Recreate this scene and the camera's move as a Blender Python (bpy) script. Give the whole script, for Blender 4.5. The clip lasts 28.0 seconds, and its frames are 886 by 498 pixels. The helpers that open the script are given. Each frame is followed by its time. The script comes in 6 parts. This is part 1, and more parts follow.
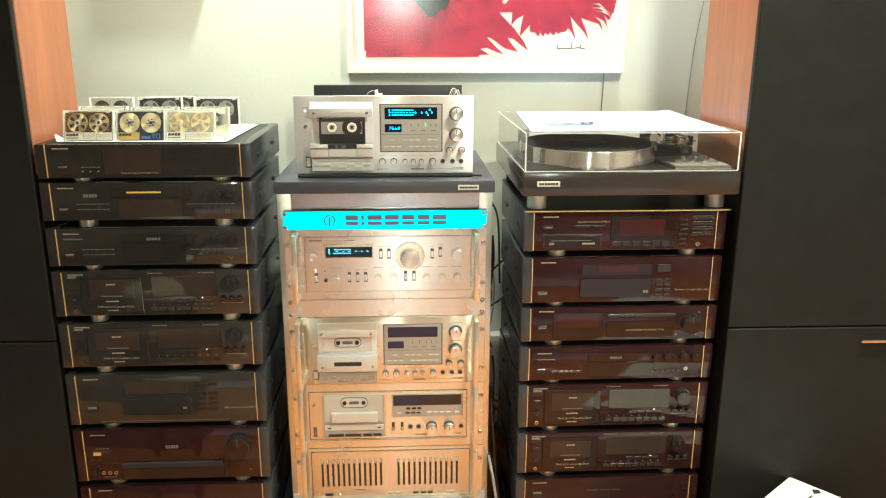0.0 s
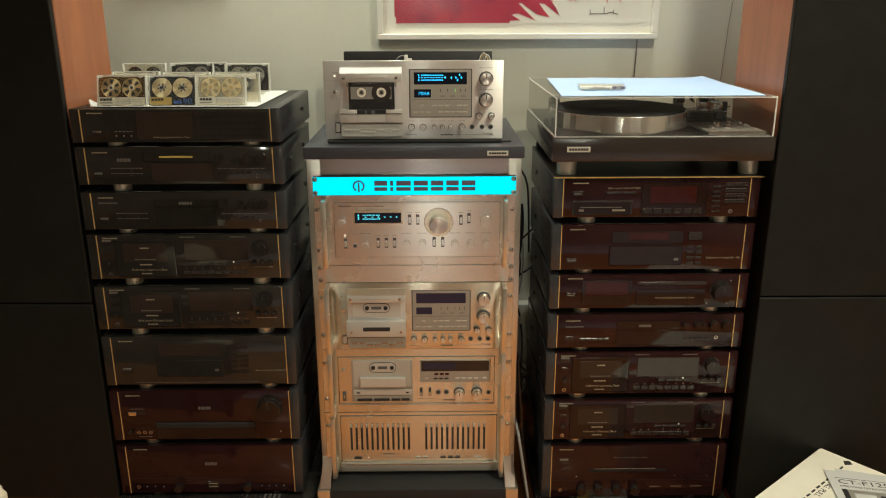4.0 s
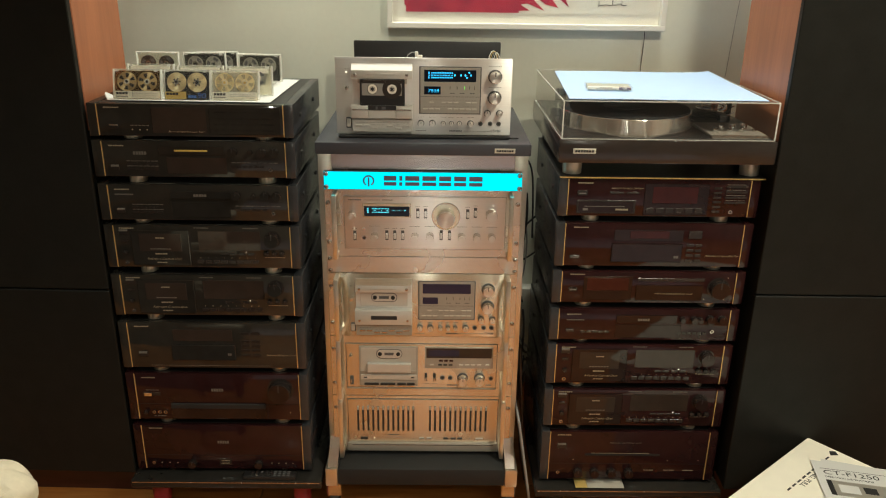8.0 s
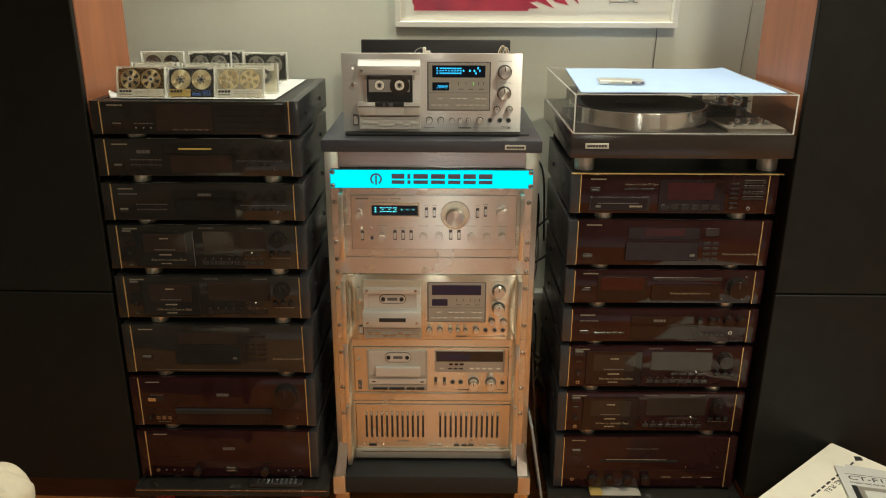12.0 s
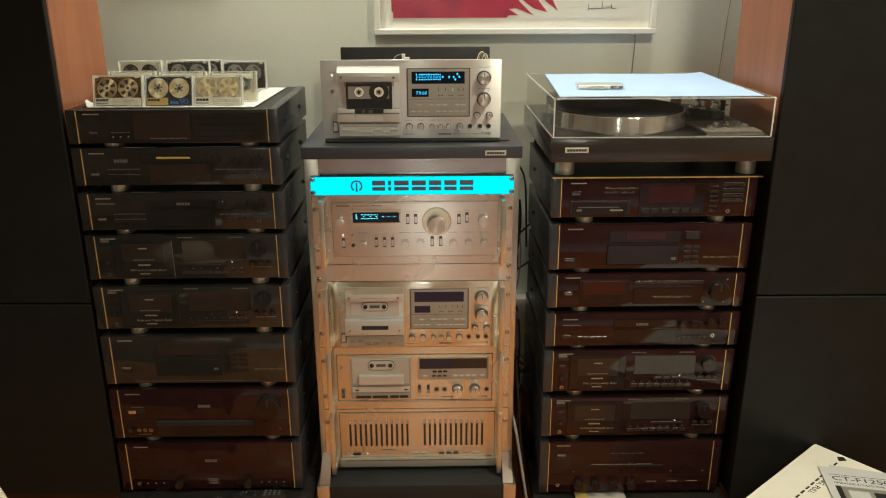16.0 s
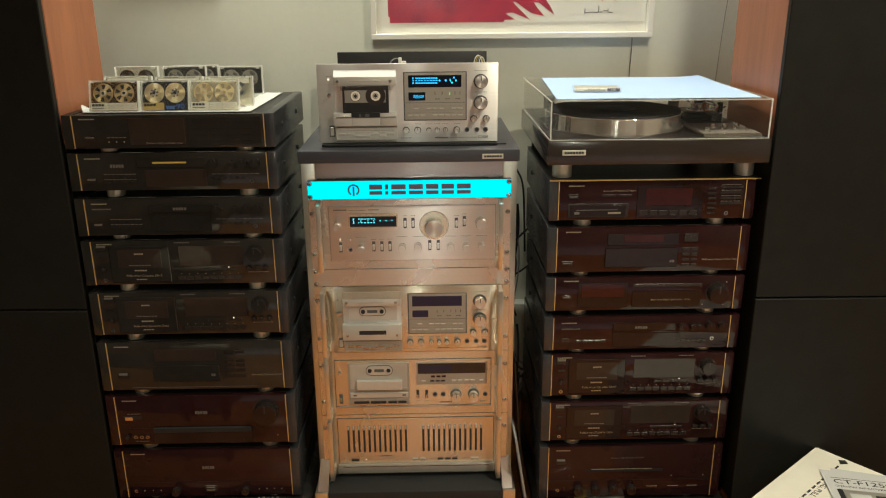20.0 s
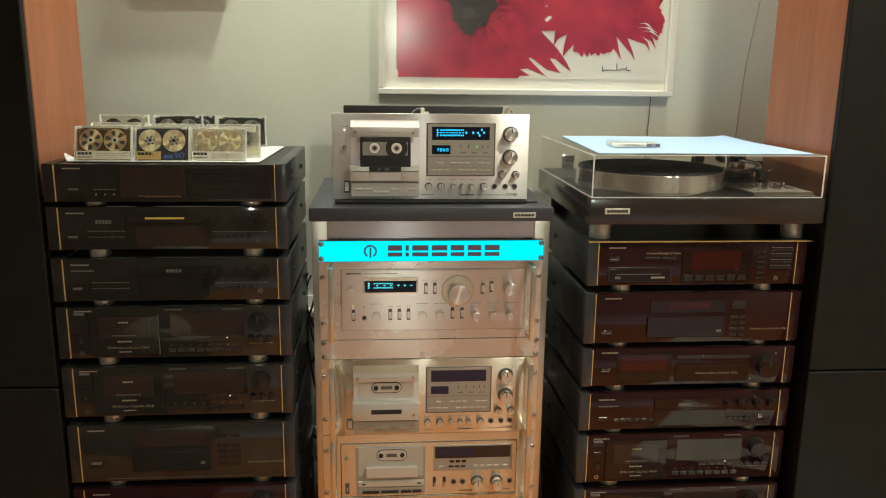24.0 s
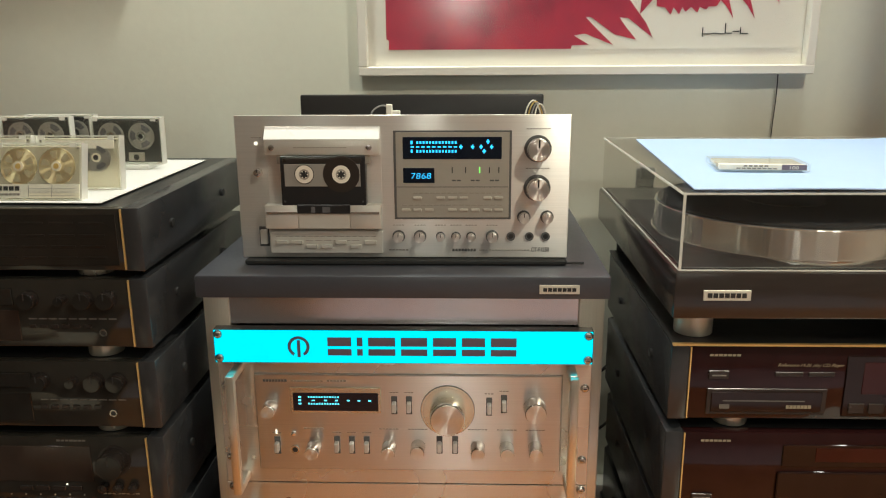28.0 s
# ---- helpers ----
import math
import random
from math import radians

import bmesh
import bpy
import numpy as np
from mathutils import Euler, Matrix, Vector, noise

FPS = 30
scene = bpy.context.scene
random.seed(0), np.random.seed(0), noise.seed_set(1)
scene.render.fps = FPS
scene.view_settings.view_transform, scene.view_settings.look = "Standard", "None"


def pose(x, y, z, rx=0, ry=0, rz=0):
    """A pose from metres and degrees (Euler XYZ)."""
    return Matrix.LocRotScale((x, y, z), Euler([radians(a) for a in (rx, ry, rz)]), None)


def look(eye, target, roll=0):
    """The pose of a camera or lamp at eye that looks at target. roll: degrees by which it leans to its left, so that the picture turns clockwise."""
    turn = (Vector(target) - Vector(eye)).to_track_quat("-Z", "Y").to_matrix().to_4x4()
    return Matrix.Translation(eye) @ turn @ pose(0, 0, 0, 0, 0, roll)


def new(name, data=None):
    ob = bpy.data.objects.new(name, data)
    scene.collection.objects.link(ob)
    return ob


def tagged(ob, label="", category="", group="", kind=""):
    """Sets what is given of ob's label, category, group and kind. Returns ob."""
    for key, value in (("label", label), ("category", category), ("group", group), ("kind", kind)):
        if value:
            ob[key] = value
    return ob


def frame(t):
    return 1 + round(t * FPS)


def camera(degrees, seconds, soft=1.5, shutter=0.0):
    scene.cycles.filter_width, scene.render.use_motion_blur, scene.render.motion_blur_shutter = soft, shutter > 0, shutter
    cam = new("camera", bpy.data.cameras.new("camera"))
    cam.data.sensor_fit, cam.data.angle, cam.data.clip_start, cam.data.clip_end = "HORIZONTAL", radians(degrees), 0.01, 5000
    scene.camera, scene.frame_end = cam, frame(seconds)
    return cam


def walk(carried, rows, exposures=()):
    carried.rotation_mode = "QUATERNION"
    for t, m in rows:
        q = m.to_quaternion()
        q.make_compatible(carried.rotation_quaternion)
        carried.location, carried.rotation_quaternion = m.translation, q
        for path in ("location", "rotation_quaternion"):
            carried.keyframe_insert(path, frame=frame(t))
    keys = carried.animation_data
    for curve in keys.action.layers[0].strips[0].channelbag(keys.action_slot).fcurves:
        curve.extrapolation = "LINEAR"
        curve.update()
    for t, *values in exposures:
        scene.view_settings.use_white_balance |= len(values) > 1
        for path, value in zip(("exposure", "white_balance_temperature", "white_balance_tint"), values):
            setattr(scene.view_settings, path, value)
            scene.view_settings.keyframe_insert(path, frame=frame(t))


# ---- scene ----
cam = camera(59.0, 28.0, soft=1.12)
PATH = [
    (0, (0.044, -1.812, 1.35), (0.142, 0.115, 0.822), 0.1),
    (0.5, (0.024, -1.815, 1.355), (0.058, 0.11, 0.815), 0),
    (1, (0.033, -1.816, 1.343), (0.082, 0.109, 0.803), 0),
    (1.5, (0.042, -1.815, 1.344), (0.078, 0.107, 0.791), 0.2),
    (2, (0.044, -1.816, 1.343), (0.076, 0.1, 0.769), 0.2),
    (2.5, (0.049, -1.817, 1.34), (0.074, 0.1, 0.77), -0),
    (3, (0.047, -1.816, 1.339), (0.071, 0.092, 0.74), -0.3),
    (3.5, (0.049, -1.819, 1.328), (0.064, 0.091, 0.738), -0.2),
    (5.5, (0.047, -1.815, 1.328), (0.087, 0.097, 0.743), 0),
    (6, (0.046, -1.818, 1.332), (0.086, 0.094, 0.747), 0),
    (6.5, (0.051, -1.821, 1.379), (0.079, 0.082, 0.764), 0.3),
    (7, (0.026, -1.838, 1.438), (0.058, 0.041, 0.753), 0.7),
    (7.5, (0.034, -1.841, 1.436), (0.061, 0.034, 0.742), 0.9),
    (8, (0.031, -1.838, 1.437), (0.051, 0.036, 0.737), 0.8),
    (8.5, (0.033, -1.838, 1.434), (0.045, 0.036, 0.735), 0.4),
    (9, (0.034, -1.832, 1.429), (0.036, 0.042, 0.729), 0),
    (9.5, (0.029, -1.829, 1.423), (0.04, 0.044, 0.722), 0.2),
    (10, (0.033, -1.823, 1.414), (0.037, 0.057, 0.731), 0.1),
    (10.5, (0.039, -1.812, 1.406), (0.034, 0.071, 0.732), 0),
    (11, (0.039, -1.806, 1.399), (0.027, 0.077, 0.725), -0.1),
    (11.5, (0.037, -1.808, 1.389), (0.023, 0.075, 0.716), -0.1),
    (12, (0.036, -1.809, 1.385), (0.027, 0.078, 0.723), 0.2),
    (12.5, (0.036, -1.811, 1.384), (0.047, 0.08, 0.733), 0.6),
    (14.5, (0.04, -1.801, 1.371), (0.065, 0.092, 0.725), 0.1),
    (15, (0.045, -1.801, 1.37), (0.069, 0.089, 0.718), -0.1),
    (15.5, (0.046, -1.805, 1.369), (0.071, 0.088, 0.725), -0.2),
    (16, (0.045, -1.807, 1.374), (0.073, 0.089, 0.737), -0.2),
    (16.5, (0.047, -1.809, 1.376), (0.08, 0.088, 0.744), -0.1),
    (17, (0.049, -1.812, 1.375), (0.071, 0.088, 0.751), -0.4),
    (17.5, (0.043, -1.811, 1.374), (0.068, 0.092, 0.759), -0.2),
    (18, (0.049, -1.809, 1.373), (0.076, 0.095, 0.762), -0.3),
    (18.5, (0.051, -1.806, 1.372), (0.082, 0.098, 0.762), -0.1),
    (19, (0.052, -1.805, 1.37), (0.085, 0.099, 0.76), 0.1),
    (19.5, (0.05, -1.803, 1.365), (0.082, 0.101, 0.754), -0.1),
    (20, (0.05, -1.804, 1.361), (0.079, 0.099, 0.745), -0.5),
    (20.5, (0.047, -1.812, 1.359), (0.083, 0.093, 0.751), -0.2),
    (22.5, (-0.1, -1.72, 1.344), (0.056, 0.198, 0.797), -1.1),
    (23, (-0.157, -1.676, 1.333), (0.045, 0.251, 0.838), -1.6),
    (23.5, (-0.156, -1.66, 1.325), (0.034, 0.281, 0.882), -0.7),
    (24, (-0.111, -1.629, 1.292), (0.05, 0.317, 0.86), 0.7),
    (24.5, (-0.039, -1.577, 1.276), (0.061, 0.381, 0.884), 0.5),
    (25, (-0.009, -1.53, 1.265), (0.062, 0.432, 0.887), 1),
    (25.5, (-0.01, -1.492, 1.286), (0.052, 0.467, 0.889), 0.8),
    (26, (-0.016, -1.48, 1.324), (0.019, 0.479, 0.92), 0.1),
    (26.5, (-0.008, -1.448, 1.328), (0.023, 0.512, 0.932), 0.5),
    (26.6, (0.018, -1.316, 1.32), (0.019, 0.638, 0.895), 0.2),
    (26.8, (0.03, -1.253, 1.317), (0.018, 0.698, 0.878), 0.06),
    (26.9, (0.057, -1.112, 1.308), (0.014, 0.832, 0.839), -0.26),
    (27, (0.058, -1.108, 1.308), (0.014, 0.836, 0.838), -0.27),
    (27.5, (0.066, -1.082, 1.308), (0.032, 0.864, 0.845), -0.03),
    (28, (0.083, -0.934, 1.298), (0.018, 1, 0.791), -0.37),
]
EXPOSURES = [(0, 1.46, 5850, -4), (0.5, 1.17, 6050, -2), (0.9, -0.07, 6280, 0), (1.5, -0.14, 6300, 0), (3.0, 0.07, 6380, 2), (6.0, 0.25, 6400, 3), (9.0, 0.25, 6400, 3), (12.0, 0.19, 6400, 3), (20.5, 0.21, 6400, 3), (22.5, 0.3, 6320, 3), (23.0, 0.27, 6300, 2), (24.0, 0.27, 6220, 1), (25.0, 0.66, 6080, -2), (26.0, 0.45, 6120, -2), (26.5, 0.42, 6150, 0), (27.0, 0.3, 6200, 5), (28.0, 0.2, 6200, 5)]
walk(cam, [(t, look(eye, target, roll)) for t, eye, target, roll in PATH], EXPOSURES)

# ---- light ----
def lamp_area(name, at, target, size, power, colour, shape="DISK", size_y=None, spread=180):
    data = bpy.data.lights.new(name, "AREA")
    data.shape, data.size, data.energy, data.color = shape, size, power, colour
    if size_y:
        data.size_y = size_y
    data.spread = radians(spread)
    ob = new(name, data)
    ob.matrix_world = look(at, target)
    return ob


world = bpy.data.worlds.new("room_dim")
world.use_nodes = True
scene.world = world
world.node_tree.nodes["Background"].inputs[0].default_value = (0.9, 0.85, 0.75, 1)
world.node_tree.nodes["Background"].inputs[1].default_value = 0.02

CEIL = 2.42
WARM = (1.0, 0.88, 0.68)
SOFT = (1.0, 0.98, 0.85)
# First two follow the picture's shadow; the rest are unseen lamps added for fill.
DOWNLIGHTS = [(0.69, 0.345, 4.7, SOFT), (-0.20, 0.335, 8.6, SOFT), (-0.45, -0.02, 2.1, SOFT), (0.84, -0.85, 14.0, WARM), (1.55, -2.7, 9.0, SOFT), (1.45, -1.75, 15.0, SOFT), (-1.25, -1.8, 10.5, SOFT)]
for lx, ly, power, tone in DOWNLIGHTS:
    lamp_area("downlight_lamp", (lx, ly, CEIL - 0.03), (lx, ly, 0), 0.09, power, tone, spread=120 if lx < -1 else 150)
# Added light for the hot spot on the glass and the amplifier's streak.
lamp_area("shine_lamp_light", (0.03, -3.18, 1.615), (0.05, 0.0, 0.82), 0.05, 0.52, SOFT, spread=64)


# ---- materials ----
def material(name):
    m = bpy.data.materials.new(name)
    m.use_nodes = True
    nt = m.node_tree
    return m, nt, nt.nodes["Principled BSDF"]


def coords(nt, scale=(1, 1, 1), space="Object"):
    t = nt.nodes.new("ShaderNodeTexCoord")
    mp = nt.nodes.new("ShaderNodeMapping")
    mp.inputs["Scale"].default_value = scale
    nt.links.new(t.outputs[space], mp.inputs["Vector"])
    return mp.outputs["Vector"]


def noise_tex(nt, vec, scale, detail=4.0, rough=0.55):
    n = nt.nodes.new("ShaderNodeTexNoise")
    n.inputs["Scale"].default_value, n.inputs["Detail"].default_value, n.inputs["Roughness"].default_value = scale, detail, rough
    nt.links.new(vec, n.inputs["Vector"])
    return n.outputs["Fac"]


def ramp(nt, fac, stops):
    r = nt.nodes.new("ShaderNodeValToRGB")
    while len(r.color_ramp.elements) < len(stops):
        r.color_ramp.elements.new(0.5)
    for e, (p, c) in zip(r.color_ramp.elements, stops):
        e.position, e.color = p, (*c, 1)
    nt.links.new(fac, r.inputs["Fac"])
    return r.outputs["Color"]


def to_range(nt, fac, lo, hi):
    r = nt.nodes.new("ShaderNodeMapRange")
    r.inputs["To Min"].default_value, r.inputs["To Max"].default_value = lo, hi
    nt.links.new(fac, r.inputs["Value"])
    return r.outputs["Result"]


def bump(nt, bsdf, fac, strength, distance):
    b = nt.nodes.new("ShaderNodeBump")
    b.inputs["Strength"].default_value, b.inputs["Distance"].default_value = strength, distance
    nt.links.new(fac, b.inputs["Height"])
    nt.links.new(b.outputs["Normal"], bsdf.inputs["Normal"])


def surface(name, colour, rough=0.5, metal=0.0, vary=0.12, scale=30.0, stretch=(1, 1, 1), relief=0.0, coat=0.0, spec=0.5, rvary=0.08):
    """A painted, cast or moulded surface: colour varied at two scales, roughness varied, fine relief."""
    m, nt, b = material(name)
    vec = coords(nt, stretch)
    big, fine = noise_tex(nt, vec, scale * 0.12, 3), noise_tex(nt, vec, scale, 5)
    mixed = nt.nodes.new("ShaderNodeMath")
    mixed.operation = "MULTIPLY_ADD"
    nt.links.new(big, mixed.inputs[0])
    mixed.inputs[1].default_value = 0.6
    sub = nt.nodes.new("ShaderNodeMath")
    sub.operation = "MULTIPLY"
    nt.links.new(fine, sub.inputs[0])
    sub.inputs[1].default_value = 0.4
    nt.links.new(sub.outputs[0], mixed.inputs[2])
    lo = tuple(max(0.0, c * (1 - vary)) for c in colour)
    hi = tuple(min(1.0, c * (1 + vary)) for c in colour)
    nt.links.new(ramp(nt, mixed.outputs[0], [(0.3, lo), (0.7, hi)]), b.inputs["Base Color"])
    nt.links.new(to_range(nt, fine, max(0.02, rough - rvary), min(1.0, rough + rvary)), b.inputs["Roughness"])
    b.inputs["Metallic"].default_value = metal
    b.inputs["Specular IOR Level"].default_value = spec
    if coat:
        b.inputs["Coat Weight"].default_value, b.inputs["Coat Roughness"].default_value = coat, 0.04
    if relief:
        bump(nt, b, fine, 1.0, relief)
    return m


def glow(name, colour, strength):
    m, nt, b = material(name)
    b.inputs["Base Color"].default_value = (*[0.3 * c for c in colour], 1)
    b.inputs["Emission Color"].default_value = (*colour, 1)
    b.inputs["Emission Strength"].default_value = strength
    b.inputs["Roughness"].default_value = 0.3
    return m


def clear(name, tint=(0.97, 0.97, 0.96), gloss=0.03, shine=0.03, haze=0.0, dust=(0.85, 0.84, 0.8)):
    """Clear plastic or glass: lets light through and mirrors by its angle."""
    m, nt, b = material(name)
    nt.nodes.remove(b)
    out = nt.nodes["Material Output"]
    tr, gl = nt.nodes.new("ShaderNodeBsdfTransparent"), nt.nodes.new("ShaderNodeBsdfGlossy")
    tr.inputs["Color"].default_value = (*tint, 1)
    gl.inputs["Roughness"].default_value = gloss
    lw, mix = nt.nodes.new("ShaderNodeLayerWeight"), nt.nodes.new("ShaderNodeMixShader")
    lw.inputs["Blend"].default_value = 0.5
    steep = nt.nodes.new("ShaderNodeMath")
    steep.operation = "POWER"
    nt.links.new(lw.outputs["Facing"], steep.inputs[0])
    steep.inputs[1].default_value = 5.0
    nt.links.new(to_range(nt, steep.outputs[0], shine, 0.5), mix.inputs[0])
    nt.links.new(tr.outputs[0], mix.inputs[1])
    nt.links.new(gl.outputs[0], mix.inputs[2])
    last = mix.outputs[0]
    if haze:
        df, mix2 = nt.nodes.new("ShaderNodeBsdfDiffuse"), nt.nodes.new("ShaderNodeMixShader")
        df.inputs["Color"].default_value = (*dust, 1)
        mix2.inputs[0].default_value = haze
        nt.links.new(last, mix2.inputs[1])
        nt.links.new(df.outputs[0], mix2.inputs[2])
        last = mix2.outputs[0]
    nt.links.new(last, out.inputs["Surface"])
    return m


def brushed(name, colour, rough, stretch, axis=(0, 0, 1), along=0.97, metal=0.92, grain=0.15, depth=0.0002):
    """Brushed metal: fine streaks along one direction in colour, roughness and relief."""
    m, nt, b = material(name)
    vec = coords(nt, stretch)
    streak, cloud = noise_tex(nt, vec, 1.0, 3, 0.7), noise_tex(nt, coords(nt, (6, 6, 6)), 1.0, 3)
    lo, hi = tuple(c * 0.93 for c in colour), tuple(min(1, c * 1.05) for c in colour)
    nt.links.new(ramp(nt, streak, [(0.25, lo), (0.75, hi)]), b.inputs["Base Color"])
    nt.links.new(to_range(nt, cloud, rough - 0.05, rough + 0.07), b.inputs["Roughness"])
    b.inputs["Metallic"].default_value = metal
    b.inputs["Anisotropic"].default_value = along
    if axis:
        way = nt.nodes.new("ShaderNodeCombineXYZ")
        for k in range(3):
            way.inputs[k].default_value = axis[k]
        nt.links.new(way.outputs[0], b.inputs["Tangent"])
    else:
        way = nt.nodes.new("ShaderNodeTangent")
        way.direction_type, way.axis = "RADIAL", "Y"
        nt.links.new(way.outputs[0], b.inputs["Tangent"])
        b.inputs["Anisotropic Rotation"].default_value = 0.25
    bump(nt, b, streak, grain, depth)
    return m


def wood(name, dark, mid, light, stretch, rough=0.35, coat=0.2):
    m, nt, b = material(name)
    vec = coords(nt, stretch)
    grain, band = noise_tex(nt, vec, 9.0, 6, 0.62), noise_tex(nt, vec, 2.0, 3)
    mixed = nt.nodes.new("ShaderNodeMath")
    mixed.operation = "ADD"
    nt.links.new(to_range(nt, grain, 0.0, 0.65), mixed.inputs[0])
    nt.links.new(to_range(nt, band, 0.0, 0.35), mixed.inputs[1])
    info = nt.nodes.new("ShaderNodeObjectInfo")
    shift = nt.nodes.new("ShaderNodeMath")
    shift.operation = "ADD"
    nt.links.new(mixed.outputs[0], shift.inputs[0])
    nt.links.new(to_range(nt, info.outputs["Random"], -0.07, 0.07), shift.inputs[1])
    nt.links.new(ramp(nt, shift.outputs[0], [(0.3, dark), (0.5, mid), (0.72, light)]), b.inputs["Base Color"])
    nt.links.new(to_range(nt, grain, rough - 0.06, rough + 0.1), b.inputs["Roughness"])
    b.inputs["Coat Weight"].default_value, b.inputs["Coat Roughness"].default_value = coat, 0.15
    bump(nt, b, grain, 0.25, 0.0006)
    return m


M = {}
M["wall"] = surface("wall_paint", (0.725, 0.74, 0.64), 0.6, vary=0.03, scale=60, relief=0.0003)
M["ceiling"] = surface("ceiling_paint", (0.78, 0.77, 0.72), 0.7, vary=0.03, scale=40)
M["roomwall"] = surface("room_wall_paint", (0.44, 0.41, 0.36), 0.7, vary=0.08, scale=20)
M["veneer"] = wood("cherry_veneer", (0.21, 0.068, 0.029), (0.31, 0.110, 0.049), (0.41, 0.154, 0.068), (5, 5, 0.55), 0.45, 0.06)
M["plinthwood"] = wood("dark_red_plinth", (0.038, 0.010, 0.007), (0.060, 0.016, 0.011), (0.085, 0.025, 0.017), (0.6, 5, 5))
M["floorwood"] = wood("floor_planks_wood", (0.33, 0.105, 0.020), (0.52, 0.190, 0.042), (0.62, 0.26, 0.070), (0.8, 7, 7), 0.3, 0.3)
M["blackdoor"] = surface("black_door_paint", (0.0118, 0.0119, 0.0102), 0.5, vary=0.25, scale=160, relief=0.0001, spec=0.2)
M["seam"] = surface("dark_gap", (0.006, 0.006, 0.006), 0.8)
M["frame"] = surface("white_frame_lacquer", (0.80, 0.775, 0.70), 0.35, vary=0.03, scale=50)
M["paper"] = surface("paper_sheet", (0.62, 0.62, 0.60), 0.7, vary=0.03, scale=25)
M["artpaper"] = surface("art_paper", (0.80, 0.77, 0.68), 0.75, vary=0.04, scale=14)
M["inkwash"] = surface("black_ink_wash", (0.030, 0.026, 0.024), 0.7, vary=0.6, scale=220)
M["veinwash"] = surface("crimson_ink_vein", (0.22, 0.012, 0.035), 0.6, vary=0.3, scale=90)
M["ink"] = surface("black_ink", (0.02, 0.02, 0.02), 0.6)
M["gloss"] = surface("piano_black_lacquer", (0.025, 0.0225, 0.0190), 0.05, vary=0.3, scale=40, rvary=0.012, spec=0.45)
M["redgloss"] = surface("red_lacquer_floor_tint", (0.024, 0.0078, 0.0080), 0.045, vary=0.3, scale=40, rvary=0.012, spec=0.38)
M["gloss2"] = surface("smoked_acrylic", (0.018, 0.0095, 0.0085), 0.04, vary=0.3, scale=40, rvary=0.02, spec=0.36)
M["smokeblack"] = surface("smoked_black_acrylic", (0.022, 0.0200, 0.0175), 0.045, vary=0.3, scale=40, rvary=0.015, spec=0.42)
M["sidegloss"] = surface("black_lacquer_with_sheen", (0.034, 0.035, 0.038), 0.24, vary=0.2, scale=60, rvary=0.05, spec=0.55)
M["satin"] = surface("black_satin_metal", (0.019, 0.018, 0.0175), 0.42, vary=0.2, scale=90, relief=0.00008)
M["rubber"] = surface("black_rubber", (0.015, 0.015, 0.015), 0.7, vary=0.2, scale=80)
M["dkgrey"] = surface("dark_grey_laminate", (0.052, 0.054, 0.066), 0.38, vary=0.1, scale=200, relief=0.00006)
M["gold"] = surface("gold_trim", (0.86, 0.60, 0.24), 0.42, 0.5, 0.08, 60)
M["scriptprint"] = surface("pale_script_print", (0.36, 0.30, 0.20), 0.45, 0.0, 0.1, 200)
M["goldprint"] = surface("gold_print", (0.33, 0.285, 0.20), 0.45, 0.0, 0.1, 200)
M["greyprint"] = surface("grey_print", (0.135, 0.125, 0.11), 0.5, 0.0, 0.1, 200)
M["darkprint"] = surface("dark_print", (0.10, 0.10, 0.10), 0.5, 0.0, 0.1, 200)
M["softprint"] = surface("soft_print", (0.26, 0.24, 0.21), 0.5, 0.0, 0.1, 200)
M["plate"] = surface("satin_name_plate", (0.70, 0.67, 0.58), 0.35, 0.3, 0.05, 90)
M["boxgrey"] = surface("grey_box_paint", (0.45, 0.42, 0.36), 0.6, 0.0, 0.05, 40)
M["slotgold"] = surface("gold_slot_metal", (0.78, 0.58, 0.14), 0.4, 0.25, 0.08, 60)
M["chrome"] = surface("chrome", (0.82, 0.81, 0.80), 0.12, 1.0, 0.05, 60)
M["steel"] = surface("screw_steel", (0.55, 0.54, 0.52), 0.25, 1.0, 0.1, 90)
M["button"] = surface("dark_button", (0.024, 0.019, 0.017), 0.25, vary=0.2, scale=90)
M["display"] = surface("dark_red_display", (0.040, 0.009, 0.008), 0.04, vary=0.25, scale=30, rvary=0.02, spec=0.35)
M["displaybr"] = surface("brown_display", (0.036, 0.026, 0.021), 0.04, vary=0.25, scale=30, rvary=0.02, spec=0.35)
M["alu"] = brushed("brushed_aluminium", (0.76, 0.75, 0.72), 0.33, (2.5, 2.5, 900), metal=0.62)
M["footmetal"] = surface("satin_foot_metal", (0.80, 0.75, 0.65), 0.36, 0.6, 0.06, 120)
M["unitfoot"] = surface("unit_foot_metal", (0.66, 0.61, 0.50), 0.30, 0.75, 0.06, 120)
M["platter"] = brushed("polished_platter", (0.93, 0.91, 0.86), 0.13, (55, 55, 1.2), along=1.0, grain=0.35, depth=0.0005)
M["alu2"] = brushed("brushed_champagne", (0.80, 0.735, 0.60), 0.25, (2.5, 2.5, 900))
M["silverplate"] = brushed("brushed_silver_panel", (0.82, 0.785, 0.74), 0.26, (2.5, 2.5, 900))
M["ampplate"] = brushed("brushed_amplifier_plate", (0.86, 0.83, 0.80), 0.30, (2.5, 2.5, 900), along=1.0, metal=1.0)
M["aluv"] = brushed("brushed_post", (0.80, 0.75, 0.65), 0.34, (900, 900, 2.5), (1, 0, 0), 0.8)
M["cap"] = brushed("turned_knob_cap", (0.86, 0.84, 0.80), 0.30, (60, 60, 60), None, 1.0, 0.9)
